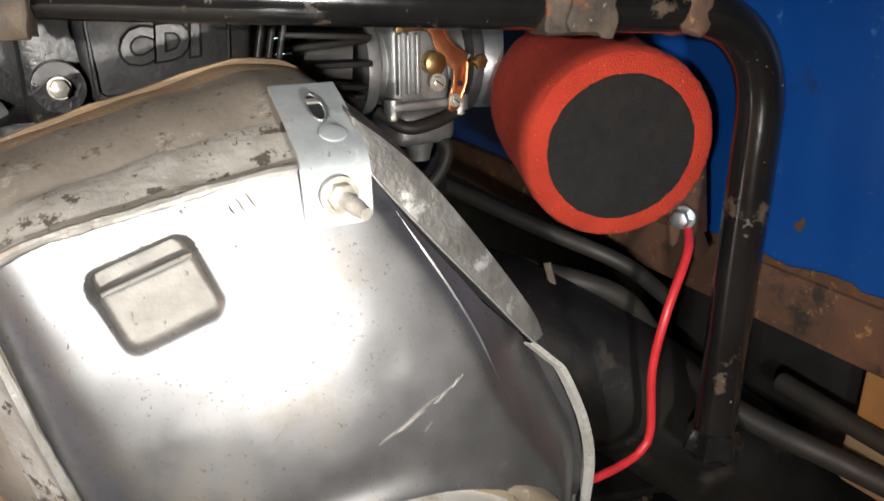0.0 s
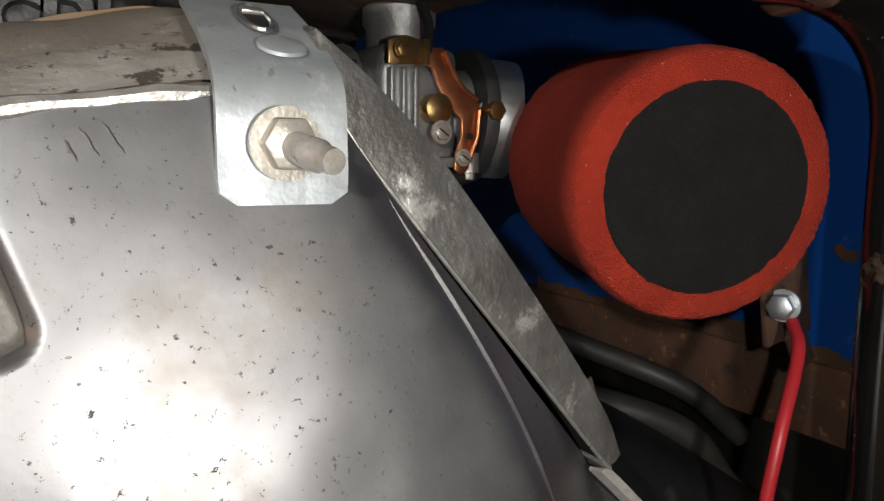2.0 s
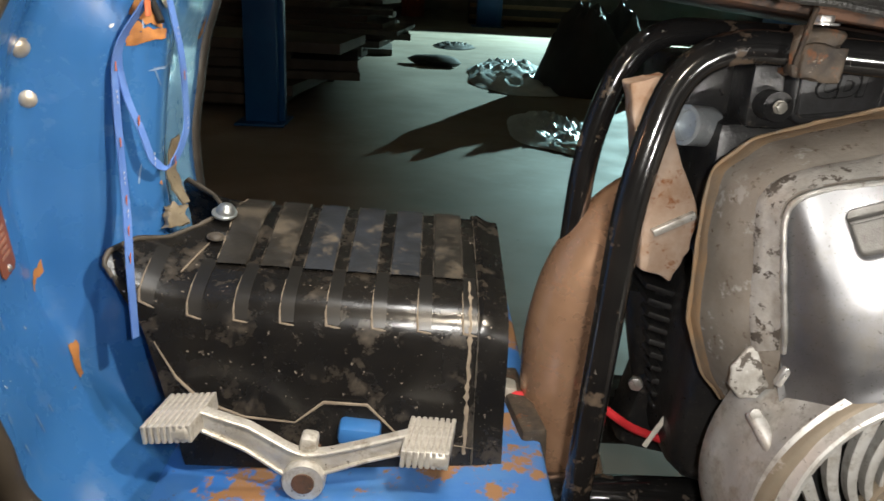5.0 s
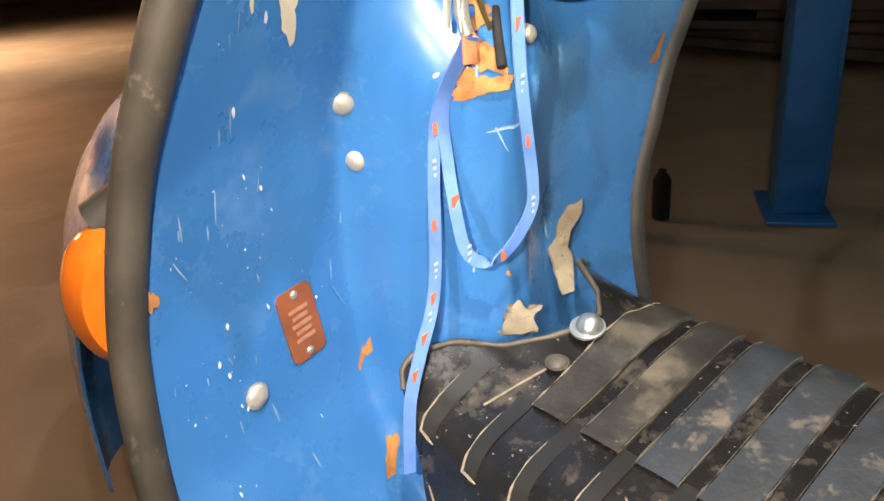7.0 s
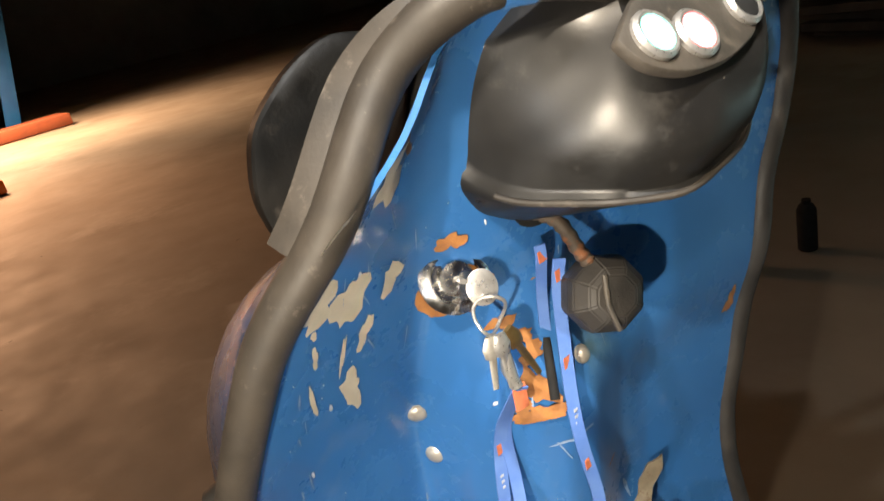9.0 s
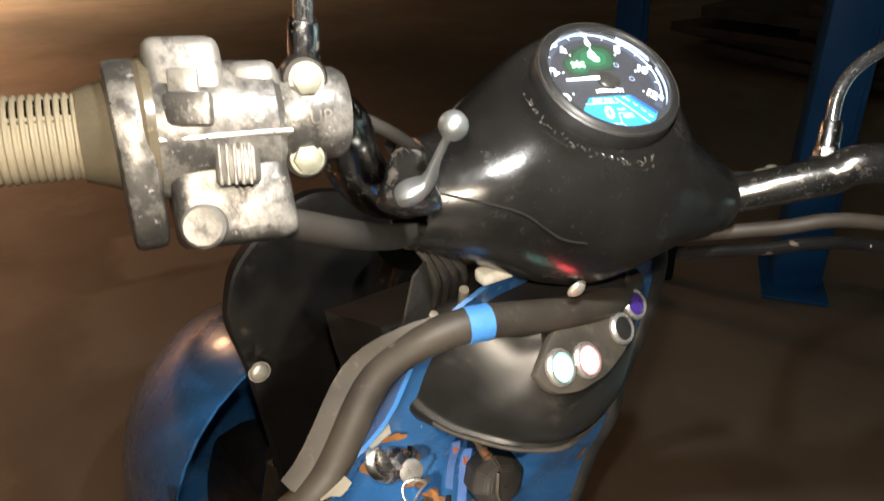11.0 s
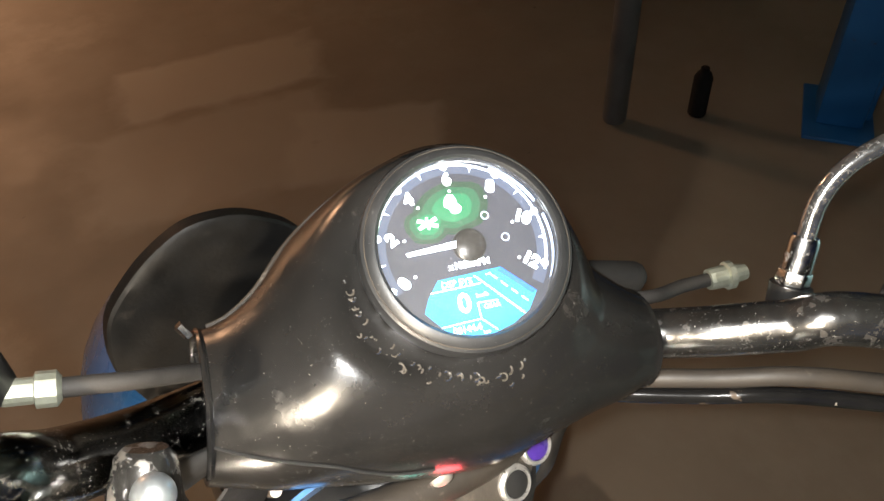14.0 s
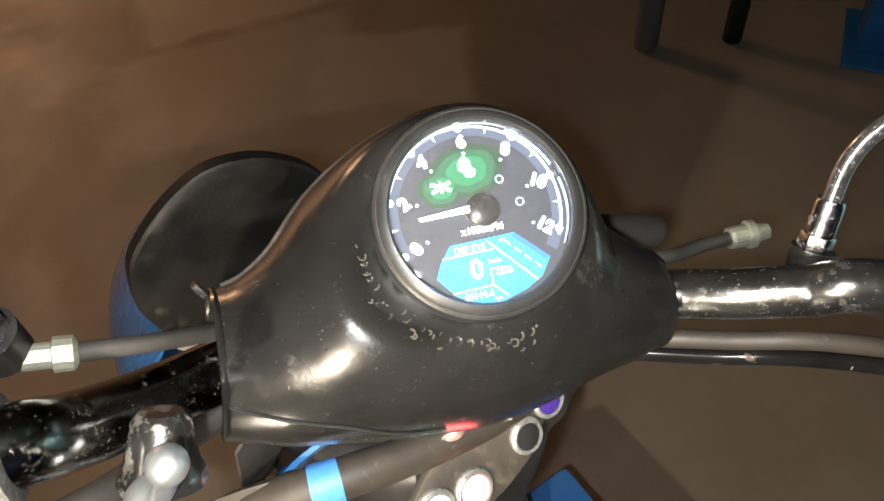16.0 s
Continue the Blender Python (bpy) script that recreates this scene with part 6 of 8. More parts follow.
s3 = ribbon([(-0.4815, 0.2146, 0.8866), (-0.4835, 0.2156, 0.8786), (-0.4926, 0.2183, 0.8535), (-0.4910, 0.2150, 0.8304)], 0.0058, "strap", lan, M["strap"])
part("strap_end", sweep([(-0.4905, 0.2145, 0.832), (-0.4760, 0.2035, 0.8060)], 0.0025, 10), M["dark"], lan, "black plastic strap end")
for line, ks in ((s1, (14, 26, 38, 47, 55)), (s2, (16, 34, 52, 64, 74)), (s3, (9,))):
    for k in ks:
        if k < len(line) - 1:
            p, q = line[k], line[k + 1]
            part("print_mark", box((0.0003, 0.0065, 0.0060), p + Vector((0.0011, 0.0003, 0)), (0, 0, 14), bevel=0.0), M["strap_mark"], lan, smooth=False)
for line, ks in ((s1, (20, 32, 43)), (s2, (24, 44, 58))):
    for k in ks:
        for j in range(3):
            part("print_bar", box((0.0003, 0.0030, 0.0016), line[k] + Vector((0.0012, 0.0003, 0.004 - 0.0036 * j)), (0, 0, 14)), M["print_white"], lan, smooth=False)

# rubber knob on its cable neck, dark opening
n = shield_normal(0.238, 0.893)
# a flat black plate paints the shade inside the opening
part("opening", slab([(0.0155 * math.cos(a), 0.0125 * math.sin(a)) for a in (k * math.pi / 12 for k in range(24))], 0.0008, axis_frame(on_shield(0.222, 0.905, 0.0016), shield_normal(0.222, 0.905))), M["dark"], shield, "black oval plate drawn as a cable opening")
part("neck", sweep(smooth_line([on_shield(0.216, 0.903, 0.002), (-0.476, 0.224, 0.896), (-0.470, 0.229, 0.880), (-0.466, 0.233, 0.870)], 6), [0.0034 + 0.0008 * (k % 2) for k in range(19)], 12), M["tube_dirty"], shield, "ribbed brown spring neck")
kn = Vector((-0.462, 0.2350, 0.8565))
m = axis_frame(kn, (0.86, -0.20, 0.22))
ring8 = [(math.cos(a), math.sin(a)) for a in (k * math.pi / 4 + 0.12 for k in range(8))]
rows = [[m @ Vector((x * r, y * r * 0.98, h)) for x, y in ring8] for r, h in ((0.0010, 0.0115), (0.0110, 0.0110), (0.0148, 0.0090), (0.0202, 0.0020), (0.0210, -0.0030), (0.0202, -0.0130), (0.0135, -0.0160), (0.0010, -0.0160))]
b = skin(rows, close=True)
bmesh.ops.bevel(b, geom=b.edges[:], offset=0.0008, segments=2, affect="EDGES")
knob = part("fuel_tap_knob", b, M["rubber"], shield, "faceted black plastic knob", smooth=False)
part("knob_rib", sweep([m @ Vector((-0.004, 0.012, 0.0118)), m @ Vector((-0.0065, -0.002, 0.0125)), m @ Vector((-0.003, -0.016, 0.0100))], 0.0014, 8), M["tunnel_dust"], knob)
part("tap_bracket", box((0.008, 0.012, 0.022), on_shield(0.262, 0.915, 0.006), (10, 0, 0), bevel=0.002), M["brass"], shield, "small brassy bracket")
# torn hook and tongue above the tunnel
b = skin([[(-0.487, 0.258, 0.660), (-0.484, 0.266, 0.660)], [(-0.497, 0.262, 0.672), (-0.494, 0.276, 0.671)], [(-0.501, 0.262, 0.685), (-0.498, 0.275, 0.684)], [(-0.501, 0.268, 0.692), (-0.497, 0.278, 0.694)], [(-0.500, 0.270, 0.702), (-0.496, 0.285, 0.704)], [(-0.500, 0.279, 0.710), (-0.497, 0.289, 0.711)]], 0.0018)
part("hook_plate", crumble(b, 0.0016, 120, 2, 3.0), M["torn"], shield, "bent cream painted bracket")
part("torn_edge", sweep([(-0.503, 0.258, 0.672), (-0.505, 0.257, 0.686), (-0.504, 0.259, 0.692)], [0.0018, 0.0016, 0.0006], 8), M["cream"], shield)
b = slab([(-0.013, -0.005), (-0.003, -0.008), (0.007, -0.008), (0.009, -0.002), (0.013, 0.006), (0.005, 0.005), (0.0, 0.009), (-0.007, 0.007), (-0.006, 0.0)], 0.007, axis_frame((-0.476, 0.2110, 0.6670), (0.8, -0.4, 0.35)), bevel=0.001)
part("torn_lug", crumble(b, 0.0030, 190, 3, 4.0), M["torn"], shield, "torn cream painted lug")

# ---- centre tunnel, floorboard, gear pedal ----
part("floorboard", box((0.36, 0.40, 0.030), (-0.375, 0.262, 0.497), (0, -3, 0), bevel=0.006), M["blue_worn"], trike, "blue steel floorboard worn to rust")
part("floor_edge", box((0.36, 0.014, 0.050), (-0.375, 0.066, 0.492), (0, -3, 0), bevel=0.003), M["blue_worn"], trike)
SEC = [(0.118, 0.512), (0.130, 0.560), (0.1365, 0.600), (0.1395, 0.616), (0.1450, 0.6275), (0.156, 0.6340), (0.175, 0.6385), (0.21, 0.6460), (0.25, 0.6545), (0.278, 0.6590), (0.291, 0.6580), (0.299, 0.6510), (0.304, 0.6350), (0.309, 0.590), (0.322, 0.512)]
# front edge of the top by y, of the left flank by z, and how far that edge curls up
FRONT_TOP = [(0.140, -0.5000), (0.150, -0.5090), (0.159, -0.5085), (0.180, -0.4985), (0.200, -0.4810), (0.220, -0.4640), (0.236, -0.4540), (0.250, -0.4530), (0.262, -0.4640), (0.272, -0.4860), (0.285, -0.4930), (0.300, -0.4960), (0.325, -0.4900)]
FRONT_SIDE = [(0.512, -0.4520), (0.560, -0.4680), (0.595, -0.4800), (0.630, -0.4960)]
CURL = [(0.118, 0.016), (0.158, 0.024), (0.180, 0.020), (0.200, 0.010), (0.220, 0.009), (0.236, 0.010), (0.250, 0.009), (0.262, 0.014), (0.272, 0.020), (0.285, 0.012), (0.300, 0.004), (0.325, 0.0)]
sec = resample([(0, y, z) for y, z in SEC], 110)


def on_section(p, x):
    """The tunnel's skin over one place of its section: x runs from the curled front edge to the tail."""
    hgt = max(0.0, (p.z - 0.512) / 0.147)
    w = min(1.0, max(0.0, (p.z - 0.605) / 0.025)) if p.y < 0.2 else 1.0
    x0 = table(p.z, FRONT_SIDE) * (1 - w) + table(p.y, FRONT_TOP) * w
    x = max(x, x0)
    near = max(0.0, 1 - (x - x0) / 0.060) ** 1.7
    return Vector((x, p.y, p.z + hgt * (table(p.y, CURL) * near - 0.008 * max(0.0, (x + 0.50) / 0.26)))), x0


rows = []
for i in range(61):
    row = []
    for p in sec:
        x0 = on_section(p, -1.0)[1]
        row.append(on_section(p, x0 + (-0.246 - x0) * (i / 60) ** 1.35)[0])
    rows.append(row)
for row in rows:
    for q in row:
        q.z += 0.0007 * noise.noise(q * 38) * (q.z > 0.6)
tunnel = part("centre_tunnel", skin(rows, 0.0024), M["tunnel"], trike, "muddy black plastic centre tunnel cover")
lip = [p for p in rows[0] if p.z > 0.640 and p.y < 0.290]
part("front_rim", sweep([p + Vector((0.0004, 0, 0.0004)) for p in lip], [0.0018 + 0.0006 * noise.noise(p * 90) for p in lip], 10), M["tunnel_dust"], tunnel, "dusty rolled front rim")
sec2 = [p + Vector((0, (p.y - 0.22) * 0.015, 0.0012 if p.z > 0.6 else 0)) for p in sec]
tail = [(-0.250, -0.0070), (-0.247, -0.0055), (-0.238, -0.0100), (-0.229, -0.0120)]
part("tunnel_end", skin([[Vector((x, p.y, p.z + dz)) for p in sec2] for x, dz in tail], 0.0025), M["tunnel"], trike)
part("mud_line", sweep([Vector((-0.2505, p.y, p.z - 0.0062)) for p in sec2], [max(0.0001, 0.0003 + 0.0009 * noise.noise(p * 160)) for p in sec2], 6), M["tunnel_dust"], trike)


def on_tunnel(x, t, up=0.0008):
    """A place on the tunnel's section: t from its left foot to its right foot."""
    k = t * (len(sec) - 1)
    i = min(len(sec) - 2, int(k))
    p = sec[i].lerp(sec[i + 1], k - i)
    d = (sec[i + 1] - sec[i]).normalized()
    return on_section(p, x)[0] + Vector((0, -d.z, d.y)) * up


def along(y=None, z=None):
    """The fraction of the section at which the left flank has height z, or the top has y."""
    for i, p in enumerate(sec):
        if (z is not None and p.z >= z) or (y is not None and p.z > 0.6 and p.y >= y):
            return i / (len(sec) - 1)


T_LOW, T_TOP, T_FAR = along(z=0.6150), along(y=0.180), along(y=0.290)
for k in range(-1, 7):
    x1 = -0.4513 + 0.0317 * k
    w = min(0.0222, -0.2535 - (x1 + 0.0105))
    if w > 0.006 and k >= 0:
        # the strip's far end follows the narrowing top
        rows = [[on_tunnel(x1 + 0.0098 + dx + 0.0016 * (t - T_TOP), t, up) for t in (T_TOP + (T_FAR - T_TOP) * j / 20 for j in range(21))] for dx, up in ((0, -0.0004), (0.0008, 0.0027), (w * 0.25, 0.0030), (w * 0.5, 0.0031), (w * 0.75, 0.0030), (w - 0.0008, 0.0027), (w, -0.0004))]
        part("rubber_strip", skin(rows), M["strip_sheen" if k in (2, 3, 4) else "strip_dust"], tunnel, "dusty ribbed strip with cyan sheen painted in" if k in (2, 3, 4) else "dusty black ribbed strip")
        for dx in (0.0, w):
            part("strip_edge", sweep([on_tunnel(x1 + 0.0098 + dx, t, 0.0024) for t in (T_TOP + (T_FAR - T_TOP) * j / 24 for j in range(25))], [max(0.0001, 0.0003 + 0.0008 * noise.noise(Vector((j * 0.6, x1 * 300, dx * 90)))) for j in range(25)], 5), M["mud" if (k, dx) == (0, 0.0) else "tunnel_dust"], tunnel)
    # grooves are dark strips laid on the skin; their depth is only colour
    rows = [[on_tunnel(x1 + dx, t, 0.0007) for t in (T_LOW + (T_TOP + 0.012 - T_LOW) * j / 10 for j in range(11))] for dx in (0, 0.0050, 0.0095)]
    part("groove", skin(rows), M["plastic"], tunnel)
    ts = [T_LOW + (T_TOP - T_LOW) * f for f in (0.75, 0.45, 0.15)]
    part("groove_edge", sweep([on_tunnel(x1 - 0.0004, t, 0.0006) for t in ts] + [on_tunnel(x1 + 0.0004, T_LOW - 0.002, 0.0006), on_tunnel(x1 + 0.0060, T_LOW - 0.004, 0.0006), on_tunnel(x1 + 0.0100, T_LOW - 0.005, 0.0006)], [0.0002, 0.0005, 0.0008, 0.0011, 0.0009, 0.0004], 6), M["mud"], tunnel)
part("mud_line", sweep([(-0.4731, 0.1345, 0.599), (-0.4581, 0.1305, 0.574), (-0.4409, 0.1275, 0.5584), (-0.4109, 0.1245, 0.5485), (-0.3756, 0.1240, 0.5459), (-0.3560, 0.1272, 0.5609), (-0.3256, 0.1270, 0.5601), (-0.3028, 0.1220, 0.5395), (-0.2500, 0.1205, 0.5320)], [0.0004, 0.0011, 0.0014, 0.0010, 0.0007, 0.0013, 0.0012, 0.0008, 0.0003], 6), M["mud"], tunnel, "pale dried mud line")
part("mud_line", sweep([on_tunnel(-0.2560 + 0.0014 * noise.noise(Vector((k * 0.5, 3, 1))), T_TOP - T_TOP * 0.9 * k / 36, 0.0004) for k in range(37)], [max(0.0003, 0.0013 + 0.0018 * noise.noise(Vector((k * 0.9, 5, 2)))) for k in range(37)], 8, flat=0.4), M["mud"], tunnel, "pale dried mud line")
dome((-0.4465, 0.2340, 0.6625), (0.2, -0.3, 1), 0.0076, 0.0085, tunnel, M["zinc"], "bolt", "bright domed bolt")
part("bolt_washer", lathe([(0, 0), (0.0088, 0), (0.0088, 0.0015), (0, 0.0015)], 24, (-0.4480, 0.2325, 0.6620), (0.2, -0.3, 1)), M["zinc"], tunnel)
dome((-0.4480, 0.2085, 0.6510), (0.15, -0.15, 1), 0.0058, 0.0034, tunnel, M["tunnel_dust"], "moulded_boss", "rubbed moulded boss")
part("pale_scuff", sweep([on_tunnel(x, along(y=y), 0.0005) for x, y in ((-0.462, 0.166), (-0.459, 0.176), (-0.456, 0.186), (-0.454, 0.196), (-0.452, 0.203))], 0.0007, 6), M["mud"], tunnel)
part("terminal_nut", box((0.020, 0.020, 0.030), (-0.221, 0.214, 0.520), (0, 10, 0), bevel=0.004), M["nickel"], trike)
part("mud_bracket", box((0.020, 0.10, 0.050), (-0.207, 0.20, 0.505), (0, -4, 8), bevel=0.004), M["tube_dirty"], trike, "rusty mud covered bracket")
part("red_lead", sweep([(-0.213, 0.205, 0.528), (-0.196, 0.200, 0.531)], 0.0028, 8), M["wire_red"], trike)
# heel and toe gear pedal
pv = Vector((-0.3640, 0.096, 0.5250))
ARM = [(-0.430, 0.5725), (-0.400, 0.5625), (-0.374, 0.5465), (-0.364, 0.5425), (-0.350, 0.5445), (-0.325, 0.5515), (-0.296, 0.5610), (-0.296, 0.5480), (-0.325, 0.5395), (-0.352, 0.5290), (-0.364, 0.5200), (-0.378, 0.5280), (-0.402, 0.5455), (-0.430, 0.5590)]
ped = part("gear_pedal", slab(ARM, 0.009, Matrix(((1, 0, 0, 0), (0, 0, -1, 0.0905), (0, 1, 0, 0), (0, 0, 0, 1))), bevel=0.0012), M["alu_pale"], trike, "cast aluminium heel and toe gear pedal")
for run in (ARM[:7], ARM[7:]):
    part("arm_rim", sweep([Vector((x, 0.0900, z)) for x, z in run], 0.0015, 8), M["alu_pale"], ped)
part("pivot_boss", lathe([(0.006, 0.012), (0.0135, 0.012), (0.0145, 0.009), (0.0145, -0.012), (0, -0.012)], 28, pv, (0, -1, 0)), M["alu_pale"], ped)
part("pivot_shaft", lathe([(0, 0.013), (0.0075, 0.013), (0.0080, 0.010), (0.008, -0.03), (0, -0.03)], 20, pv, (0, -1, 0)), M["rust_beam"], ped, "rusty splined shaft")
part("pinch_lug", box((0.012, 0.014, 0.016), pv + Vector((0.002, 0.004, 0.020)), (0, 8, 0), bevel=0.003), M["alu_pale"], ped)
for x, z, tilt in ((-0.4440, 0.5655, -5), (-0.2820, 0.5535, 2)):
    pad = part("pedal_pad", box((0.031, 0.042, 0.012), (x, 0.094, z), (0, tilt, -8), bevel=0.0040, seg=3), M["alu_pale"], ped, "ribbed aluminium pedal pad")
    for k in range(8):
        part("pad_rib", box((0.0030, 0.0426, 0.0127), (x - 0.0140 + 0.0040 * k, 0.0937, z + 0.0005 - (x - 0.0140 + 0.0040 * k - x) * math.tan(radians(tilt))), (0, tilt, -8), bevel=0.0008), M["alu_pale"], pad, smooth=False)
part("foot_peg", box((0.13, 0.030, 0.014), (-0.400, 0.045, 0.484), (0, -4, 0), bevel=0.005), M["rubber"], trike, "dark rubber foot peg")
part("blue_bracket", box((0.030, 0.020, 0.014), (-0.330, 0.122, 0.5420), (0, 4, 0), bevel=0.004), M["blue"], trike)

# ---- dash box with push buttons ----
BR, BU, BN = Vector((0.020, 0.975, -0.222)).normalized(), None, Vector((0.82, 0.10, 0.56)).normalized()
BN = (BN - BR * BN.dot(BR)).normalized()
BU = BN.cross(BR)
BM = Matrix((BR, BU, BN)).transposed().to_4x4()
BM.translation = (-0.4190, 0.2634, 0.9840)
EDGE = [(-0.500, 0.170, 0.985), (-0.498, 0.174, 0.952), (-0.492, 0.180, 0.926), (-0.468, 0.192, 0.916), (-0.432, 0.216, 0.9135), (-0.414, 0.243, 0.9115), (-0.4175, 0.284, 0.9215), (-0.428, 0.308, 0.952), (-0.434, 0.318, 0.985), (-0.438, 0.312, 1.008), (-0.450, 0.280, 1.012), (-0.462, 0.215, 1.010)]
PANEL = [(-0.048, -0.016), (-0.040, -0.028), (-0.018, -0.031), (0.008, -0.025), (0.030, -0.013), (0.044, 0.006), (0.046, 0.026), (0.036, 0.037), (0.018, 0.033), (-0.006, 0.020), (-0.030, 0.004)]
n2 = 84
ol = resample(EDGE + EDGE[:1], n2 + 1)[:-1]
c0 = BM @ Vector((0.0, 0.0, -0.003))
inner = []
for p in ol:
    q = BM.inverted() @ p
    d = Vector((q.x, q.y, 0)).normalized()
    s = 0.022
    inner.append(BM @ Vector((d.x * 0.034, d.y * 0.024, -0.004)))
back = BN * -0.045 + Vector((-0.02, 0, 0.01))
rows = [[p + back for p in ol], ol]
for s, lift in ((0.02, 0.0025), (0.06, 0.0030), (0.10, 0.0008), (0.14, 0.0012), (0.3, 0.008), (0.5, 0.011), (0.7, 0.009), (0.85, 0.005), (1.0, 0.0)):
    rows.append([p.lerp(q, s) + BN * lift * 0.6 + Vector((0.5, -0.1, -0.5)) * lift * 0.8 for p, q in zip(ol, inner)])
rows.append([p.lerp(c0, 0.5) for p in inner])
rows.append([p.lerp(c0, 0.97) for p in inner])
dash = part("dash_box", skin(rows, close=True), M["plastic"], trike, "scuffed black dash box with push buttons")
part("bright_edge", sweep([p.lerp(q, 0.045) + Vector((0.0030, -0.0006, -0.0005)) for p, q in zip(ol[14:60], inner[14:60])], 0.0016, 8), M["trim"], dash, "rubbed pale edge line")
part("button_panel", slab([(p.x, p.y) for p in resample([(x, y, 0) for x, y in PANEL + PANEL[:1]], 60)[:-1]], 0.006, BM @ Matrix.Translation((0, 0, 0.0012)), bevel=0.0015), M["tunnel_dust"], dash, "dusty raised button panel")
for world_at, mat, r, lab in (((-0.4135, 0.2310, 0.9770), "glow_green", 0.0088, "lit pale green push button"), ((-0.4100, 0.2530, 0.9750), "glow_red", 0.0088, "lit red push button"), ((-0.4175, 0.2900, 0.9780), "dark", 0.0080, "unlit black push button"), ((-0.4230, 0.3090, 0.9860), "purple", 0.0080, "purple push button")):
    q = BM.inverted() @ Vector(world_at)
    at = BM @ Vector((q.x, q.y, 0.0))
    ring = part("button_ring", lathe([(r * 0.88, 0), (r * 1.22, 0), (r * 1.22, 0.003), (r * 1.05, 0.0045), (r * 0.9, 0.0042), (r * 0.88, 0)], 32, at, BN), M["steel"], dash, "bright button ring")
    part("button", lathe([(r * 0.9, 0.001), (r * 0.88, 0.0036), (r * 0.6, 0.0046), (0, 0.005)], 28, at, BN), M[mat], ring, lab)

# ---- handlebar head ----
HR, HU, HN = Vector((0.242, 0.925, -0.295)), Vector((-0.874, 0.339, 0.348)), Vector((0.421, 0.173, 0.890))
HM = Matrix((HR, HU, HN)).transposed().to_4x4()
HM.translation = (-0.437, 0.279, 1.126)


def hd(r, u, n):
    return HM @ Vector((r, u, n))


# instrument: its own axes, set steeper than the cover
GR, GU, GN = Vector((0.3077, 0.9476, -0.0859)), Vector((-0.7827, 0.3034, 0.5434)), Vector((0.5410, -0.1000, 0.8350))
GF = Matrix((GR.normalized(), GU.normalized(), GN.normalized())).transposed().to_4x4()
GF.translation = (-0.4373, 0.2825, 1.1286)
GN = GN.normalized()


# sections along the bar: place, centre (u, n), half width u, half height n, squareness
SECT = [(-0.09, -0.026, -0.074, 0.027, 0.0265, 2.0), (-0.08, -0.025, -0.07, 0.031, 0.03, 2.0), (-0.066, -0.02, -0.066, 0.04, 0.0365, 2.0), (-0.05, -0.011, -0.063, 0.051, 0.0455, 2.05), (-0.034, -0.005, -0.0625, 0.0585, 0.052, 2.1), (-0.016, -0.002, -0.063, 0.0625, 0.056, 2.15), (0.004, -0.001, -0.064, 0.064, 0.057, 2.2), (0.024, -0.002, -0.063, 0.0625, 0.0555, 2.15), (0.042, -0.005, -0.058, 0.056, 0.05, 2.1), (0.0564, -0.01, -0.053, 0.047, 0.0415, 2.0), (0.0692, -0.016, -0.049, 0.0375, 0.0325, 2.0), (0.082, -0.021, -0.046, 0.03, 0.0255, 2.0), (0.0932, -0.0235, -0.0445, 0.024, 0.021, 2.0), (0.0972, -0.024, -0.044, 0.0232, 0.02, 2.0)]
rows = []
sm = smooth_line([s[:3] for s in SECT], 9)
sq = smooth_line([s[3:6] for s in SECT], 9)
for (r, u, n), (a, bb, e) in zip(sm, sq):
    row = []
    for k in range(192):
        t = 2 * math.pi * k / 192
        cu, cn = math.cos(t), math.sin(t)
        x = abs(cu) ** (2 / e) * math.copysign(1, cu) * a
        z = abs(cn) ** (2 / e) * math.copysign(1, cn) * bb
        # the instrument's seat lifts the top, the front lip flares at the left neck
        seat_lift = 0.0
        if cn > 0 and abs(r) < 0.066:
            q = GF.inverted() @ hd(r, u + x, n + z)
            d = math.hypot(q.x, q.y)
            f = max(0.0, 1 - max(0.0, d - 0.0410) / 0.024)
            w = min(1.0, max(0.0, (0.0402 - d) / 0.0040))
            level = -0.0105 - 0.0150 * w * w * (3 - 2 * w)
            seat_lift = (level - q.z) * f * f * (3 - 2 * f)
        if r < -0.07 and cu > 0.3:
            x += 0.010 * ((-0.07 - r) / 0.02) * (cu - 0.3)
        row.append(hd(r, u + x, n + z) + GN * seat_lift)
    rows.append(row)
head = part("handlebar_cover", skin(rows, 0.0022, close=True), M["cover_black"], trike, "scuffed black plastic handlebar cover")
seam = [rows[i][min(93, round(70.5 + 0.56 * i))] for i in range(50)]
part("cover_seam", sweep([p - HU * 0.0005 for p in smooth_line(seam[::7], 4)], 0.0006, 6), M["dark"], head, "dark parting line of the cover halves")
part("cover_rim", sweep([p + HU * 0.0004 for p in smooth_line([rows[i][6] for i in range(4, 54, 7)], 4)], 0.0012, 8), M["trim"], head, "dusty turned front edge")
part("cover_rim", sweep(rows[0][-18::3] + rows[0][:90:3], 0.0016, 8), M["cover_black"], head)
part("cover_lip", skin([[rows[0][k] - HR * 0.002 for k in range(0, 21, 3)], [rows[0][k] - HR * 0.006 + HU * 0.004 + HN * 0.002 for k in range(0, 21, 3)]], 0.0022), M["cover_black"], head, "curled broken lip of the cover")
dome(hd(0.010, -0.0615, -0.0935), (0.85, -0.1, -0.3), 0.0052, 0.0035, head, M["nickel"], "screw", "pale cover screw")
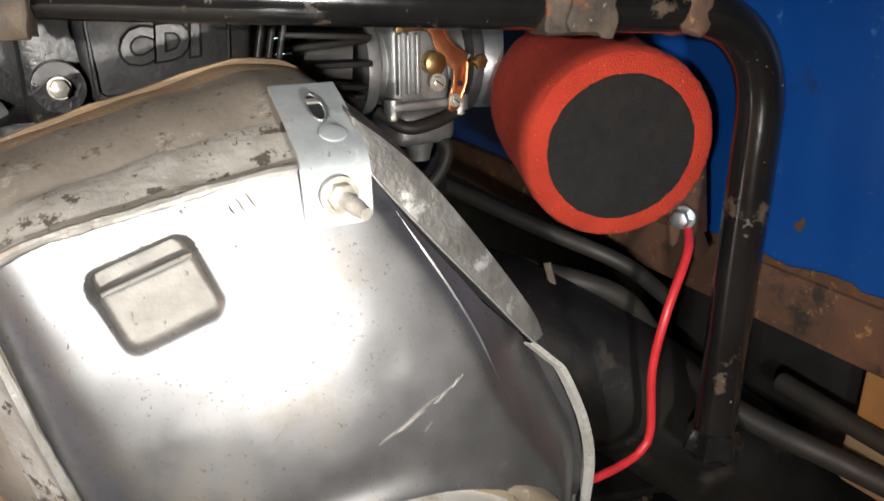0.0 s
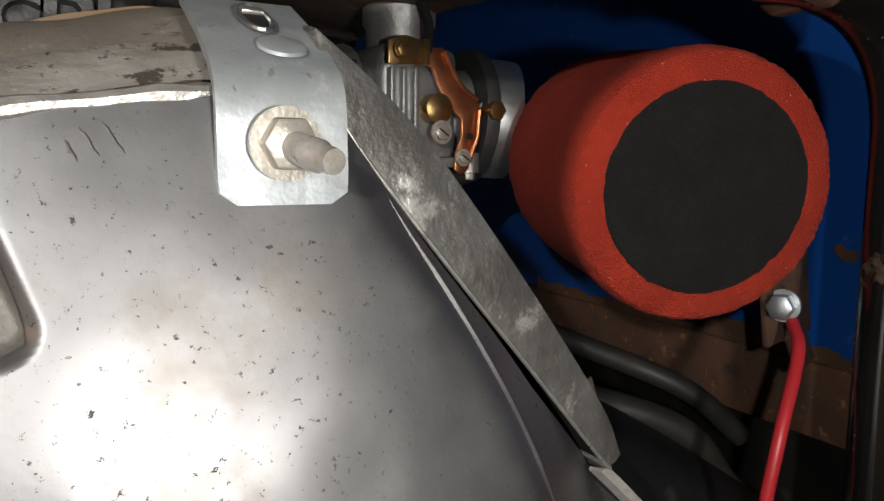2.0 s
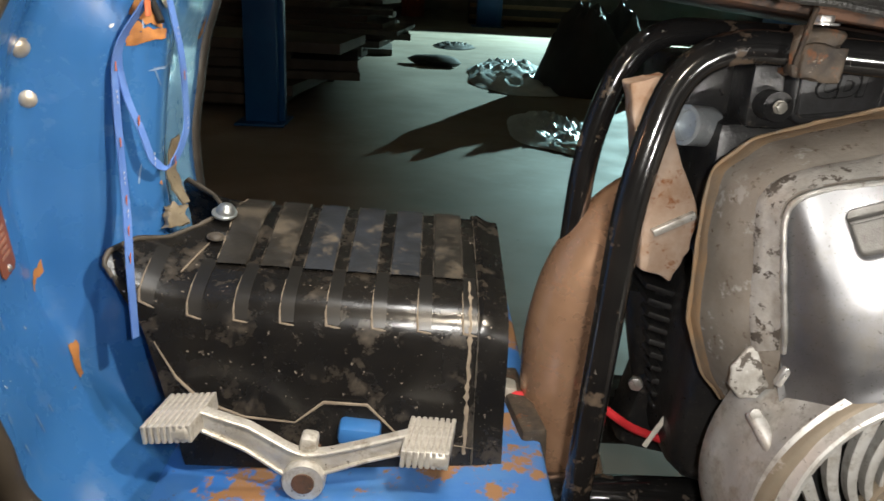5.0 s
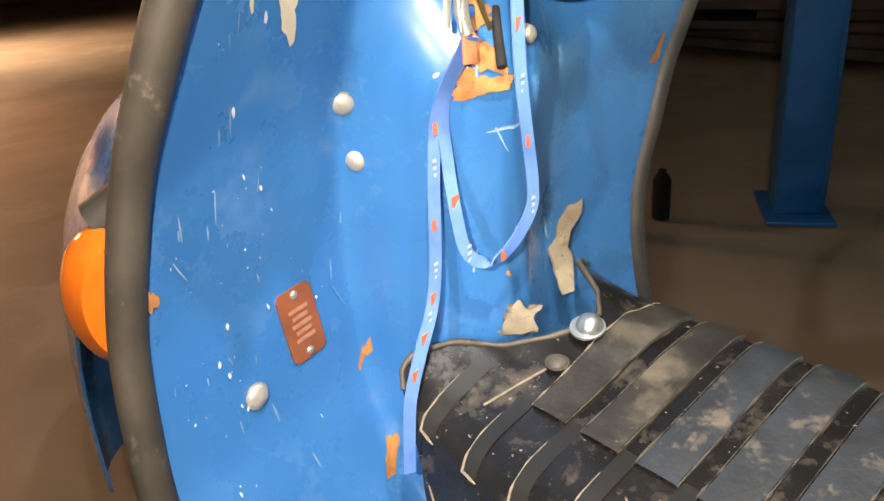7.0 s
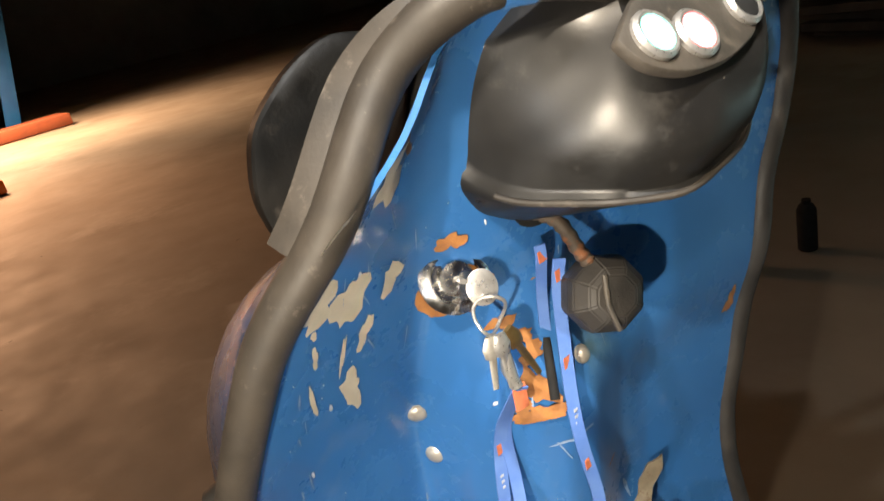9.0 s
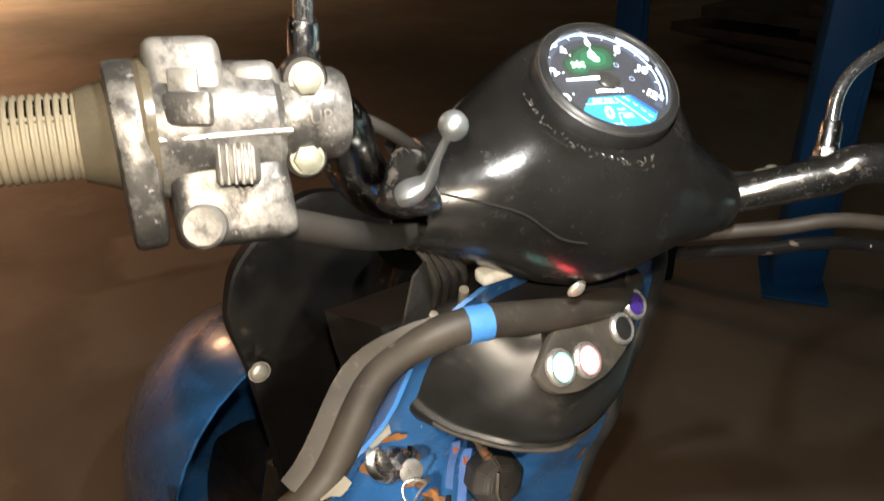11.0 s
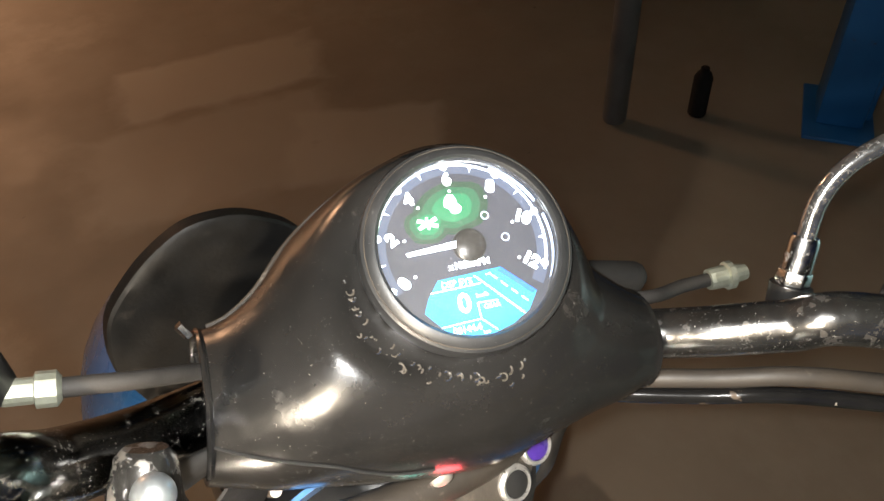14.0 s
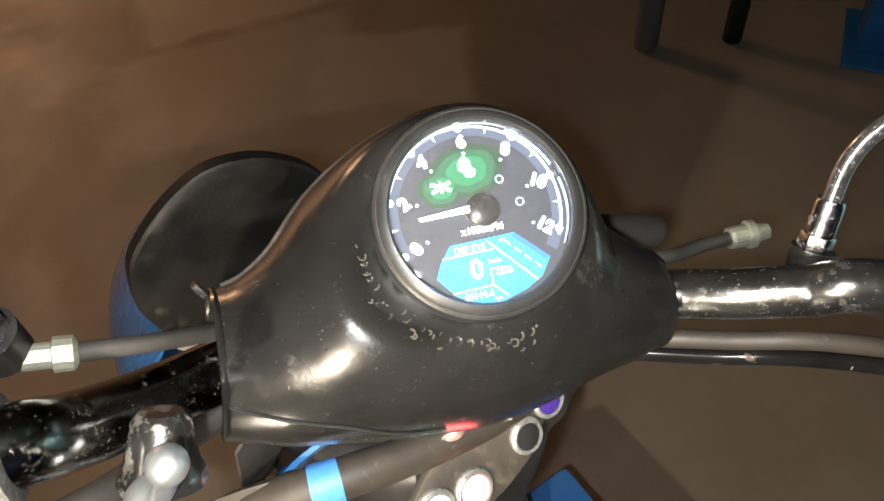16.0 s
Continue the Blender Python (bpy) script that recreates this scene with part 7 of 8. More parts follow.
# burn marks and scratches around the gauge
g = random.Random(31)
for k in range(40):
    a = radians(186 + 100 * k / 39 + g.uniform(-2, 2))
    rr = g.choice((g.uniform(0.0465, 0.0485), g.uniform(0.047, 0.053)))
    hit, loc, nor, _ = head.ray_cast(head.matrix_world.inverted() @ (GF @ Vector((rr * math.cos(a), rr * math.sin(a), 0.02))) - (ORIGIN[head] - head.matrix_world.translation), -GN)
    if hit:
        s = g.uniform(0.0010, 0.0026)
        p = loc + ORIGIN[head]
        q0 = a + g.uniform(-0.6, 0.6)
        b = sweep([p + (GF.to_3x3() @ Vector((math.cos(q), math.sin(q), 0))) * s * 0.7 + nor * 0.0001 for q in (q0 + 0.55 * j for j in range(g.choice((4, 5, 8))))], 0.00042, 5)
        part("burn_mark", b, M["stem"] if k % 3 == 0 else M["tunnel_dust"], head)
# instrument
gauge = part("gauge", lathe([(0.0342, -0.0030), (0.0347, 0.0004), (0.0356, 0.0014), (0.0374, 0.0012), (0.0388, 0.0000), (0.0396, -0.0006), (0.0406, -0.0012), (0.0411, -0.0030), (0.0413, -0.0085), (0.0411, -0.0150), (0.0406, -0.034)], 96, GF.translation, GN), M["bezel"], trike, "round black instrument with glowing dial")
part("bezel_groove", lathe([(0.0390, -0.0006), (0.0393, 0.0000), (0.0397, -0.0008)], 96, GF.translation, GN), M["tunnel_dust"], gauge, "paler ring of the bezel")
GM = GF @ Matrix.Translation((0, 0, -0.0100))
part("dial_face", lathe([(0.0, 0.0), (0.0346, 0.0)], 72, GM.translation, GN), M["dial"], gauge, "black dial with glowing markings")
part("dial_wall", lathe([(0.0346, 0.0002), (0.0344, 0.0070), (0.0344, 0.0100)], 72, GM.translation, GN), M["dial_wall"], gauge, "glossy inner wall of the dial")


DM = GM @ Matrix.Translation((-0.0008, 0.0014, 0))


def dial(r, a):
    return r * math.cos(radians(a)), r * math.sin(radians(a))


def arc(r0, r1, a0, a1, mat, nm, z=0.0004, n=48):
    rows = [[DM @ Vector((*dial(r, a0 + (a1 - a0) * k / n), z)) for k in range(n + 1)] for r in (r0, r1)]
    return part(nm, skin(rows), M[mat], gauge, smooth=False)


A0, A1 = 203, -22
arc(0.0322, 0.0330, 178, A1 - 4, "glow_white", "scale_arc")
# faint emissive ring painted in as bloom round the scale
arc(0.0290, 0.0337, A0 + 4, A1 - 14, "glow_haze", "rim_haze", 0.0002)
# emissive strips paint the dial's reflected glow onto its inner wall
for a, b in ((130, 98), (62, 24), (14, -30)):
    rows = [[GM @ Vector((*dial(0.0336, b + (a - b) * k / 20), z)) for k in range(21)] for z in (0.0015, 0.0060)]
    part("wall_glow", skin(rows), M["glow_dim"], gauge, "emissive strip painting blue glow on the inner wall", smooth=False)
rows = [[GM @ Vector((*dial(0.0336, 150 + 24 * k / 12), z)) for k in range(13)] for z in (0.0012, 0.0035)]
part("wall_glow", skin(rows), M["glow_leaf"], gauge, "emissive strip painting green glow on the inner wall", smooth=False)
for k in range(13):
    a = A0 + (A1 - A0) * k / 12
    r0 = 0.0304 if k % 2 == 0 else 0.0298
    w = 0.9 if k % 2 == 0 else 1.1
    q = DM @ Vector((*dial(r0, a), 0.0005))
    part("scale_tick", mesh([q, DM @ Vector((*dial(0.0326, a - w), 0.0005)), DM @ Vector((*dial(0.0326, a + w), 0.0005))], [(0, 1, 2)]), M["glow_white"], gauge, smooth=False)
    if k % 2 == 0:
        x, y = dial(0.0268, a)
        letters(str(k), 0.0066, DM @ pose(x, y, 0.0005, 0, 0, (a - 90) * 0.35), M["glow_white"], gauge, "numeral", 0.00005, bold=0.0004)
        part("dot", lathe([(0.0, 0.0002), (0.0015, 0.0002)], 10, DM @ Vector((*dial(0.0322, a), 0.0004)), GN), M["glow_white"], gauge, smooth=False)
        part("inner_dot", lathe([(0.0, 0.0002), (0.0006, 0.0002)], 8, DM @ Vector((*dial(0.0222, a), 0.0004)), GN), M["glow_white"], gauge, smooth=False)
letters("x1000RPM", 0.0037, GM @ pose(0.0, -0.0060, 0.0005), M["glow_white"], gauge, "scale_text", 0.00005, bold=0.0001)
# stacked emissive blots imitate the bloom round the green symbols
for (x, y), (rx, ry), s in (((-0.0010, 0.0170), (0.0105, 0.0080), 1), ((-0.0120, 0.0118), (0.0068, 0.0055), 2)):
    for k, (grow, mat) in enumerate(((1.35, "glow_leaf_rim"), (1.05, "glow_leaf_mid"), (0.72, "glow_leaf"))):
        part("green_halo", slab(blot(x, y, rx * grow, ry * grow, s, 0, 28, 0.10), 0.00004, GM @ Matrix.Translation((0, 0, 0.00026 + 0.00006 * k + 0.00002 * s))), M[mat], gauge, smooth=False)
part("neutral_symbol", slab(blot(-0.0012, 0.0182, 0.0030, 0.0038, 5, 0.2, 12, 0.35), 0.0001, GM @ Matrix.Translation((0, 0, 0.0007))), M["glow_mint"], gauge, smooth=False)
b = bmesh.new()
for a in (24, -24, 90):
    slab([(-0.0040, -0.0007), (0.0040, -0.0007), (0.0040, 0.0007), (-0.0040, 0.0007)], 0.0001, GM @ pose(-0.0122, 0.0122, 0.0007 + 0.0001 * (a > 50), 0, 0, a) @ (Matrix.Scale(0.6, 4) if a == 90 else Matrix()), bm=b)
part("lamp_symbol", b, M["glow_mint"], gauge, smooth=False)
for x, y in ((0.0105, 0.0118), (0.0165, 0.0020)):
    part("dim_symbol", lathe([(0.0012, 0), (0.0017, 0)], 14, GM @ Vector((x, y, 0.0005)), GN), M["glow_dim"], gauge, smooth=False)
part("needle", slab([(0.0, -0.0013), (-0.0205, -0.0007), (-0.0210, 0.0007), (0.0, 0.0013)], 0.0004, GM @ pose(-0.0020, 0.0022, 0.0022, 0, 0, 3)), M["glow_white"], gauge, "glowing white needle", smooth=False)
part("needle_hub", lathe([(0.0066, 0.0), (0.0064, 0.0016), (0.0050, 0.0026), (0, 0.0028)], 28, GM @ Vector((0.0018, 0.0012, 0)), GN), M["plastic"], gauge)
LM = GM @ Matrix.Translation((0.0006, -0.0008, 0))
disp = [(-0.0212, -0.0205), (-0.0190, -0.0157), (-0.0140, -0.0094), (0.0110, -0.0084), (0.0226, -0.0196), (0.0180, -0.0262), (0.0110, -0.0300), (0.0015, -0.0326), (-0.0075, -0.0322), (-0.0150, -0.0280)]
lcd = part("display", slab(disp, 0.0002, LM @ Matrix.Translation((0, 0, 0.0005))), M["lcd"], gauge, "lit blue liquid crystal display", smooth=False)
part("display_edge", slab([(0.0110, -0.0084), (0.0226, -0.0196), (0.0206, -0.0206), (0.0090, -0.0094)], 0.00005, LM @ Matrix.Translation((0, 0, 0.00065))), M["lcd_deep"], lcd, "deep blue display edge", smooth=False)


def ink(x0, y0, x1, y1, w):
    d = Vector((x1 - x0, y1 - y0, 0))
    s = Vector((-d.y, d.x, 0)).normalized() * w
    part("display_line", mesh([LM @ (Vector(p) + o) for p, o in (((x0, y0, 0.0009), s), ((x1, y1, 0.0009), s), ((x1, y1, 0.0009), -s), ((x0, y0, 0.0009), -s))], [(0, 1, 2, 3)]), M["lcd_ink"], lcd, smooth=False)


ink(-0.0176, -0.0137, 0.0018, -0.0133, 0.00022)
ink(0.0000, -0.0100, 0.0160, -0.0272, 0.00028)
ink(-0.0010, -0.0262, -0.0010, -0.0202, 0.00022)
ink(-0.0010, -0.0202, 0.0068, -0.0206, 0.00022)
ink(-0.0162, -0.0268, -0.0010, -0.0262, 0.00022)
ink(-0.0010, -0.0262, 0.0042, -0.0312, 0.00022)
ink(0.0046, -0.0104, 0.0066, -0.0102, 0.00030)
for k in range(4):
    ink(0.0064 + 0.0033 * k, -0.0106 - 0.0034 * k, 0.0084 + 0.0033 * k, -0.0127 - 0.0034 * k, 0.00030)
letters("DSP SYS", 0.0034, LM @ pose(-0.0072, -0.0117, 0.0009), M["lcd_ink"], lcd, "display_text", 0.00003, bold=0.00005)
letters("0", 0.0100, LM @ pose(-0.0060, -0.0198, 0.0009), M["lcd_ink"], lcd, "display_text", 0.00003, bold=0.0003)
letters("km/h", 0.0024, LM @ pose(0.0014, -0.0176, 0.0009), M["lcd_ink"], lcd, "display_text", 0.00003)
letters("GEAR", 0.0026, LM @ pose(0.0042, -0.0222, 0.0009), M["lcd_ink"], lcd, "display_text", 0.00003)
letters("00144.4", 0.0034, LM @ pose(-0.0070, -0.0290, 0.0009), M["lcd_ink"], lcd, "display_text", 0.00003, bold=0.0001)
letters("km", 0.0022, LM @ pose(0.0000, -0.0312, 0.0009), M["lcd_ink"], lcd, "display_text", 0.00003)
lens = part("gauge_lens", lathe([(0.0, 0.0030), (0.016, 0.0028), (0.028, 0.0022), (0.0348, 0.0006)], 72, GF.translation, GN), M["glass"], gauge, "clear dusty lens")
lens.visible_shadow = False

# handlebar tubes, chrome with pitted dark patches
lbar = smooth_line([hd(-0.060, -0.018, -0.066), hd(-0.090, -0.026, -0.072), hd(-0.115, -0.036, -0.064), hd(-0.138, -0.048, -0.040), hd(-0.153, -0.055, -0.018), hd(-0.175, -0.059, -0.018), hd(-0.251, -0.0675, -0.034), hd(-0.330, -0.0765, -0.051)], 8)
part("handlebar_tube", sweep(lbar, 0.0128, 24), M["bar_black"], trike, "pitted black chrome handlebar tube")
rbar = smooth_line([hd(0.080, -0.018, -0.050), hd(0.107, -0.024, -0.0420), hd(0.125, -0.033, -0.0230), hd(0.145, -0.041, -0.0040), hd(0.175, -0.053, 0.0200), hd(0.33, -0.110, 0.050)], 8)
part("handlebar_tube", sweep(rbar, 0.0115, 24), M["bar_grey"], trike, "pitted chrome handlebar tube")
for off, rr, mat in (((0.0, -0.012, -0.017), 0.0046, "trim"), ((0.004, -0.015, -0.030), 0.0040, "tube")):
    part("control_cable", sweep(smooth_line([hd(0.090, -0.022 + off[1], -0.050 + off[2]), hd(0.130, -0.036 + off[1] * 1.1, -0.022 + off[2] * 1.1), hd(0.17, -0.052 + off[1], 0.006 + off[2] * 1.2), hd(0.28, -0.09 + off[1], 0.03 + off[2])], 8), rr, 12), M[mat], trike, "black rubber control cable")
part("control_cable", sweep(smooth_line([hd(0.070, 0.004, -0.050), hd(0.109, -0.006, -0.041), hd(0.135, -0.002, -0.040), hd(0.152, 0.000, -0.0395)], 8), 0.0034, 12), M["rubber"], trike, "black rubber control cable")
m = axis_frame(hd(0.151, 0.000, -0.0395), HR + HN * 0.35)
part("cable_adjuster", lathe([(0.0035, 0), (0.0052, 0), (0.0056, 0.002), (0.0056, 0.009), (0.0072, 0.0095), (0.0072, 0.0125), (0.005, 0.013), (0.004, 0.020), (0, 0.020)], 14, m.translation, HR + HN * 0.35), M["olive"], trike, "olive knurled cable adjuster", smooth=False)
part("lever_clamp", box((0.030, 0.026, 0.030), hd(0.195, -0.050, 0.020), bevel=0.006), M["rubber"], trike)
part("front_hose", sweep(smooth_line([hd(0.040, 0.040, -0.100), hd(0.080, 0.036, -0.092), hd(0.115, 0.031, -0.090), hd(0.150, 0.029, -0.091), hd(0.158, 0.028, -0.091)], 6), [0.0092] * 19 + [0.0088, 0.0082, 0.0072, 0.0064, 0.0056, 0.0046], 14), M["rubber"], trike, "scuffed rubber hose end")


def mirror(base, pts, label, clamp=True):
    t = part("mirror_stem", sweep(rounded_line(pts, 0.020, 8), 0.0042, 16), M["stem"], trike, label)
    ax2 = (Vector(pts[1]) - Vector(pts[0])).normalized()
    part("stem_nut", slab(hexagon(0.0078), 0.007, axis_frame(Vector(pts[0]) + ax2 * 0.010, ax2), bevel=0.0008), M["chrome"], t)
    part("stem_sleeve", lathe([(0, 0.010), (0.0066, 0.010), (0.0066, 0.024), (0.0058, 0.026), (0, 0.026)], 20, pts[0], ax2), M["chrome"], t)
    part("stem_socket", lathe([(0.0085, -0.012), (0.0095, 0.003), (0, 0.003)], 24, pts[0], ax2), M["plastic"], t)
    return t


mirror(None, [hd(-0.1600, -0.0200, -0.022), hd(-0.1740, -0.0120, 0.030), hd(-0.262, 0.000, 0.118)], "pitted chrome mirror stem")
mirror(None, [hd(0.1600, -0.0240, -0.006), hd(0.1630, 0.0110, 0.0340), hd(0.215, 0.020, 0.095)], "pitted chrome mirror stem with rust")
# left lever perch, clamp bolts, clutch lever
cl = hd(-0.166, -0.058, -0.0140)
bax = (lbar[44] - lbar[38]).normalized()
part("lever_perch", sweep([cl - bax * 0.013, cl - bax * 0.010, cl + bax * 0.010, cl + bax * 0.013], [0.0160, 0.0178, 0.0178, 0.0160], 24), M["switch"], trike, "black clamp with olive bolts")
letters("UP", 0.007, axis_frame(cl + Vector((0.0187, -0.004, 0.004)), (1, -0.25, 0.2)), M["switch_pale"], trike, "perch_letters", 0.0002)
for p in ((-0.4225, 0.0990, 1.1585), (-0.4195, 0.0950, 1.1300)):
    lug = part("clamp_lug", lathe([(0.0, -0.014), (0.0085, -0.014), (0.0085, -0.001), (0.0078, 0.0), (0, 0.0)], 20, Vector(p) - Vector((0.001, 0, 0)), (0.93, -0.33, 0.15)), M["plastic"], trike)
    bolt(p, (0.93, -0.33, 0.15), 0.0056, 0.004, trike, M["olive"], label="olive clamp bolt", washer=0.0064)
part("perch_adjuster", lathe([(0.0040, 0), (0.0044, 0.002), (0.0044, 0.010), (0.0060, 0.0105), (0.0060, 0.0165), (0.004, 0.018), (0, 0.018)], 14, hd(-0.154, -0.0245, -0.032), HR), M["olive"], trike, "olive knurled cable adjuster", smooth=False)
part("control_cable", sweep(smooth_line([hd(-0.138, -0.0245, -0.032), hd(-0.115, -0.0215, -0.040), hd(-0.100, -0.018, -0.048), hd(-0.080, -0.012, -0.062)], 6), 0.0034, 12), M["rubber"], trike, "black rubber control cable")
part("switch_loom", sweep(smooth_line([hd(-0.195, -0.085, -0.045), hd(-0.165, -0.080, -0.052), hd(-0.130, -0.065, -0.068), hd(-0.100, -0.045, -0.085), hd(-0.075, -0.03, -0.09)], 6), 0.0066, 14), M["rubber"], trike, "dusty black switch wiring")
# shiny lever with ball end
ball = Vector((-0.4020, 0.1510, 1.1360))
piv = Vector((-0.4180, 0.1420, 1.1080))
cup_ax = Vector((0.52, -0.42, -0.74)).normalized()
lever = part("choke_arm", sweep(smooth_line([piv + Vector((-0.001, -0.006, -0.004)), piv + Vector((0.006, 0.002, 0.002)), piv.lerp(ball, 0.5) + Vector((0.003, 0, 0)), ball], 6), [0.0090, 0.0104, 0.0110, 0.0108, 0.0100, 0.0088, 0.0076, 0.0066, 0.0058, 0.0050, 0.0044, 0.0040, 0.0037, 0.0035, 0.0034, 0.0034, 0.0035, 0.0036, 0.0036], 16, flat=0.5), M["zinc"], trike, "polished lever with ball end")
cup = piv + Vector((-0.009, 0.004, -0.006))
part("lever_cup", lathe([(0, -0.017), (0.0070, -0.017), (0.0096, -0.014), (0.0122, 0.000), (0.0140, 0.003), (0.0145, 0.006), (0.0138, 0.008), (0.0095, 0.0095), (0, 0.0100)], 32, cup, cup_ax), M["cup_chrome"], lever, "dusty chrome lever housing")
part("lever_ball", lathe([(0, -0.0062)] + [(0.0062 * math.cos(a), 0.0062 * math.sin(a)) for a in (math.pi * (k / 10 - 0.5) for k in range(1, 10))] + [(0, 0.0062)], 22, ball), M["zinc"], lever)
# left switch housing, grip
sc = hd(-0.199, -0.0615, -0.0245)
sax = (lbar[-1] - lbar[44]).normalized()
part("switch_housing", sweep([sc + sax * d for d in (-0.022, -0.019, 0.010, 0.018, 0.022)], [0.0205, 0.0235, 0.0245, 0.0250, 0.0245], 30), M["switch"], trike, "abraded switch housing, paint rubbed to metal")
down = Vector((0.45, -0.10, -0.88)).normalized()
fwd = sax.cross(down).normalized()
sm4 = Matrix((-sax, fwd if fwd.x > 0 else -fwd, -down)).transposed().to_4x4()
part("switch_lower", box((0.042, 0.032, 0.036), (0, 0, 0), bevel=0.005, seg=3), M["switch"], trike, "worn black switch block", move=Matrix.Translation(sc + down * 0.026) @ sm4)
for along_bar, up_by, size, lab in ((0.009, 0.011, (0.026, 0.044, 0.036), "rubbed pale switch block"), (-0.014, 0.006, (0.019, 0.040, 0.028), "smaller rubbed switch block")):
    part("switch_upper", crumble(box(size, (0, 0, 0), bevel=0.005, seg=3), 0.0006, 70, 1, along_bar * 900), M["switch_pale"], trike, lab, move=Matrix.Translation(sc - down * up_by + sax * along_bar) @ sm4)
part("housing_split", box((0.046, 0.047, 0.0016), (0, 0, 0), bevel=0.0004), M["steel"], trike, "bright split line of the housing", move=Matrix.Translation(sc + down * 0.0075) @ sm4)
face = Vector((0.80, -0.45, 0.38)).normalized()
part("beam_switch", box((0.014, 0.013, 0.016), (0, 0, 0), bevel=0.002), M["switch_pale"], trike, "ribbed slide switch", move=axis_frame(sc + down * 0.016 - sax * 0.008 + face * 0.020, face))
for k in range(5):
    part("switch_rib", box((0.0012, 0.014, 0.002), (-0.005 + 0.0025 * k, 0, 0.008), bevel=0.0004), M["switch_pale"], trike, move=axis_frame(sc + down * 0.016 - sax * 0.008 + face * 0.020, face), smooth=False)
part("horn_button", lathe([(0.0078, -0.004), (0.0078, 0.003), (0.0066, 0.0045), (0.003, 0.004), (0, 0.004)], 24, sc + down * 0.036 + sax * 0.008 + face * 0.017, face), M["switch_pale"], trike, "round rubbed horn button")
part("turn_switch", box((0.016, 0.012, 0.008), (0, 0, 0), bevel=0.002), M["switch"], trike, move=axis_frame(sc - down * 0.004 + sax * 0.004 + face * 0.0245, face))
gp = sc + sax * 0.022
fl = Matrix((sax.cross(down).normalized(), down, sax.cross(down).normalized().cross(down))).transposed().to_4x4()
fl.translation = gp + sax * 0.002
lobe = [(0.0262 * math.cos(a), 0.0262 * math.sin(a) if math.sin(a) < 0.2 else 0.0262 * math.sin(a) + 0.020 * (math.sin(a) - 0.2)) for a in (k * math.pi / 20 for k in range(40))]
part("housing_flange", slab(lobe, 0.012, fl, bevel=0.003), M["switch"], trike, "rubbed bright housing flange")
part("raised_mark", box((0.010, 0.012, 0.003), (0, 0, 0), bevel=0.0008), M["switch_pale"], trike, move=axis_frame(sc - down * 0.012 + sax * 0.004 + face * 0.0255, face))
part("grip_flange", sweep([gp + sax * d for d in (0.0, 0.003, 0.008, 0.014, 0.024)], [0.0262, 0.0268, 0.0240, 0.0195, 0.0162], 30), M["grip_dark"], trike, "smooth olive grip collar")
line, rad = [], []
for k in range(42):
    for d, r in ((0.0, 0.0144), (0.0007, 0.0152), (0.0015, 0.0152), (0.0021, 0.0144)):
        line.append(gp + sax * (0.021 + 0.0026 * k + d))
        rad.append(r)
part("grip", sweep(line, rad, 30), M["grip"], trike, "dusty ribbed rubber grip")

# ---- nose fairing, mudguard, indicator, loom behind the shield ----
FAIR = [(0.178, 0.640), (0.175, 0.700), (0.168, 0.766), (0.157, 0.848), (0.1435, 0.900), (0.155, 0.946), (0.190, 0.977), (0.2265, 0.9935), (0.264, 0.985), (0.298, 0.958), (0.320, 0.918), (0.330, 0.860), (0.332, 0.766), (0.330, 0.640)]
ol = resample([(0, y, z) for y, z in FAIR], 90)
rows = []
for s, dx in ((1.0, -0.012), (1.0, -0.002), (0.985, 0.0), (0.93, 0.0), (0.75, -0.004), (0.5, -0.007), (0.25, -0.009), (0.02, -0.010)):
    rows.append([Vector((-0.690 + dx, 0.245 + (p.y - 0.245) * s, 0.80 + (p.z - 0.80) * s)) for p in ol])
fair = part("nose_fairing", skin(rows), M["arm_black"], trike, "glossy black plastic nose fairing")
dome((-0.6895, 0.165, 0.845), (1, -0.1, 0.1), 0.0085, 0.005, fair, M["nickel"], "bolt", "pale fairing bolt")
rows = []
for i in range(40):
    a = radians(-12 + 100 * i / 39)
    row = []
    for k in range(19):
        q = -1 + 2 * k / 18
        q = math.sin(q * math.pi / 2)
        rr = 0.450 - 0.19 * (1 - math.sqrt(max(0.0, 1 - q * q)))
        row.append((-0.735 - rr * math.cos(a), 0.255 + 0.178 * q, 0.375 + rr * math.sin(a)))
    rows.append(row)
guard = part("front_mudguard", skin(rows, 0.003), M["blue"], trike, "rounded blue front mudguard")
wheel = part("front_wheel", lathe([(0.17, -0.03), (0.20, -0.045), (0.245, -0.05), (0.275, -0.03), (0.28, 0), (0.275, 0.03), (0.245, 0.05), (0.20, 0.045), (0.17, 0.03)], 48, (-0.88, 0.262, 0.282), (0, 1, 0)), M["rubber"], trike, "black front tyre")
part("front_rim", lathe([(0, -0.02), (0.05, -0.035), (0.165, -0.028), (0.175, -0.03), (0.175, 0.03), (0.165, 0.028), (0.05, 0.035), (0, 0.02)], 40, (-0.88, 0.262, 0.282), (0, 1, 0)), M["nickel"], wheel)
part("steering_column", sweep([(-0.60, 0.262, 0.97), (-0.73, 0.262, 0.70)], 0.026, 24), M["tube"], trike)
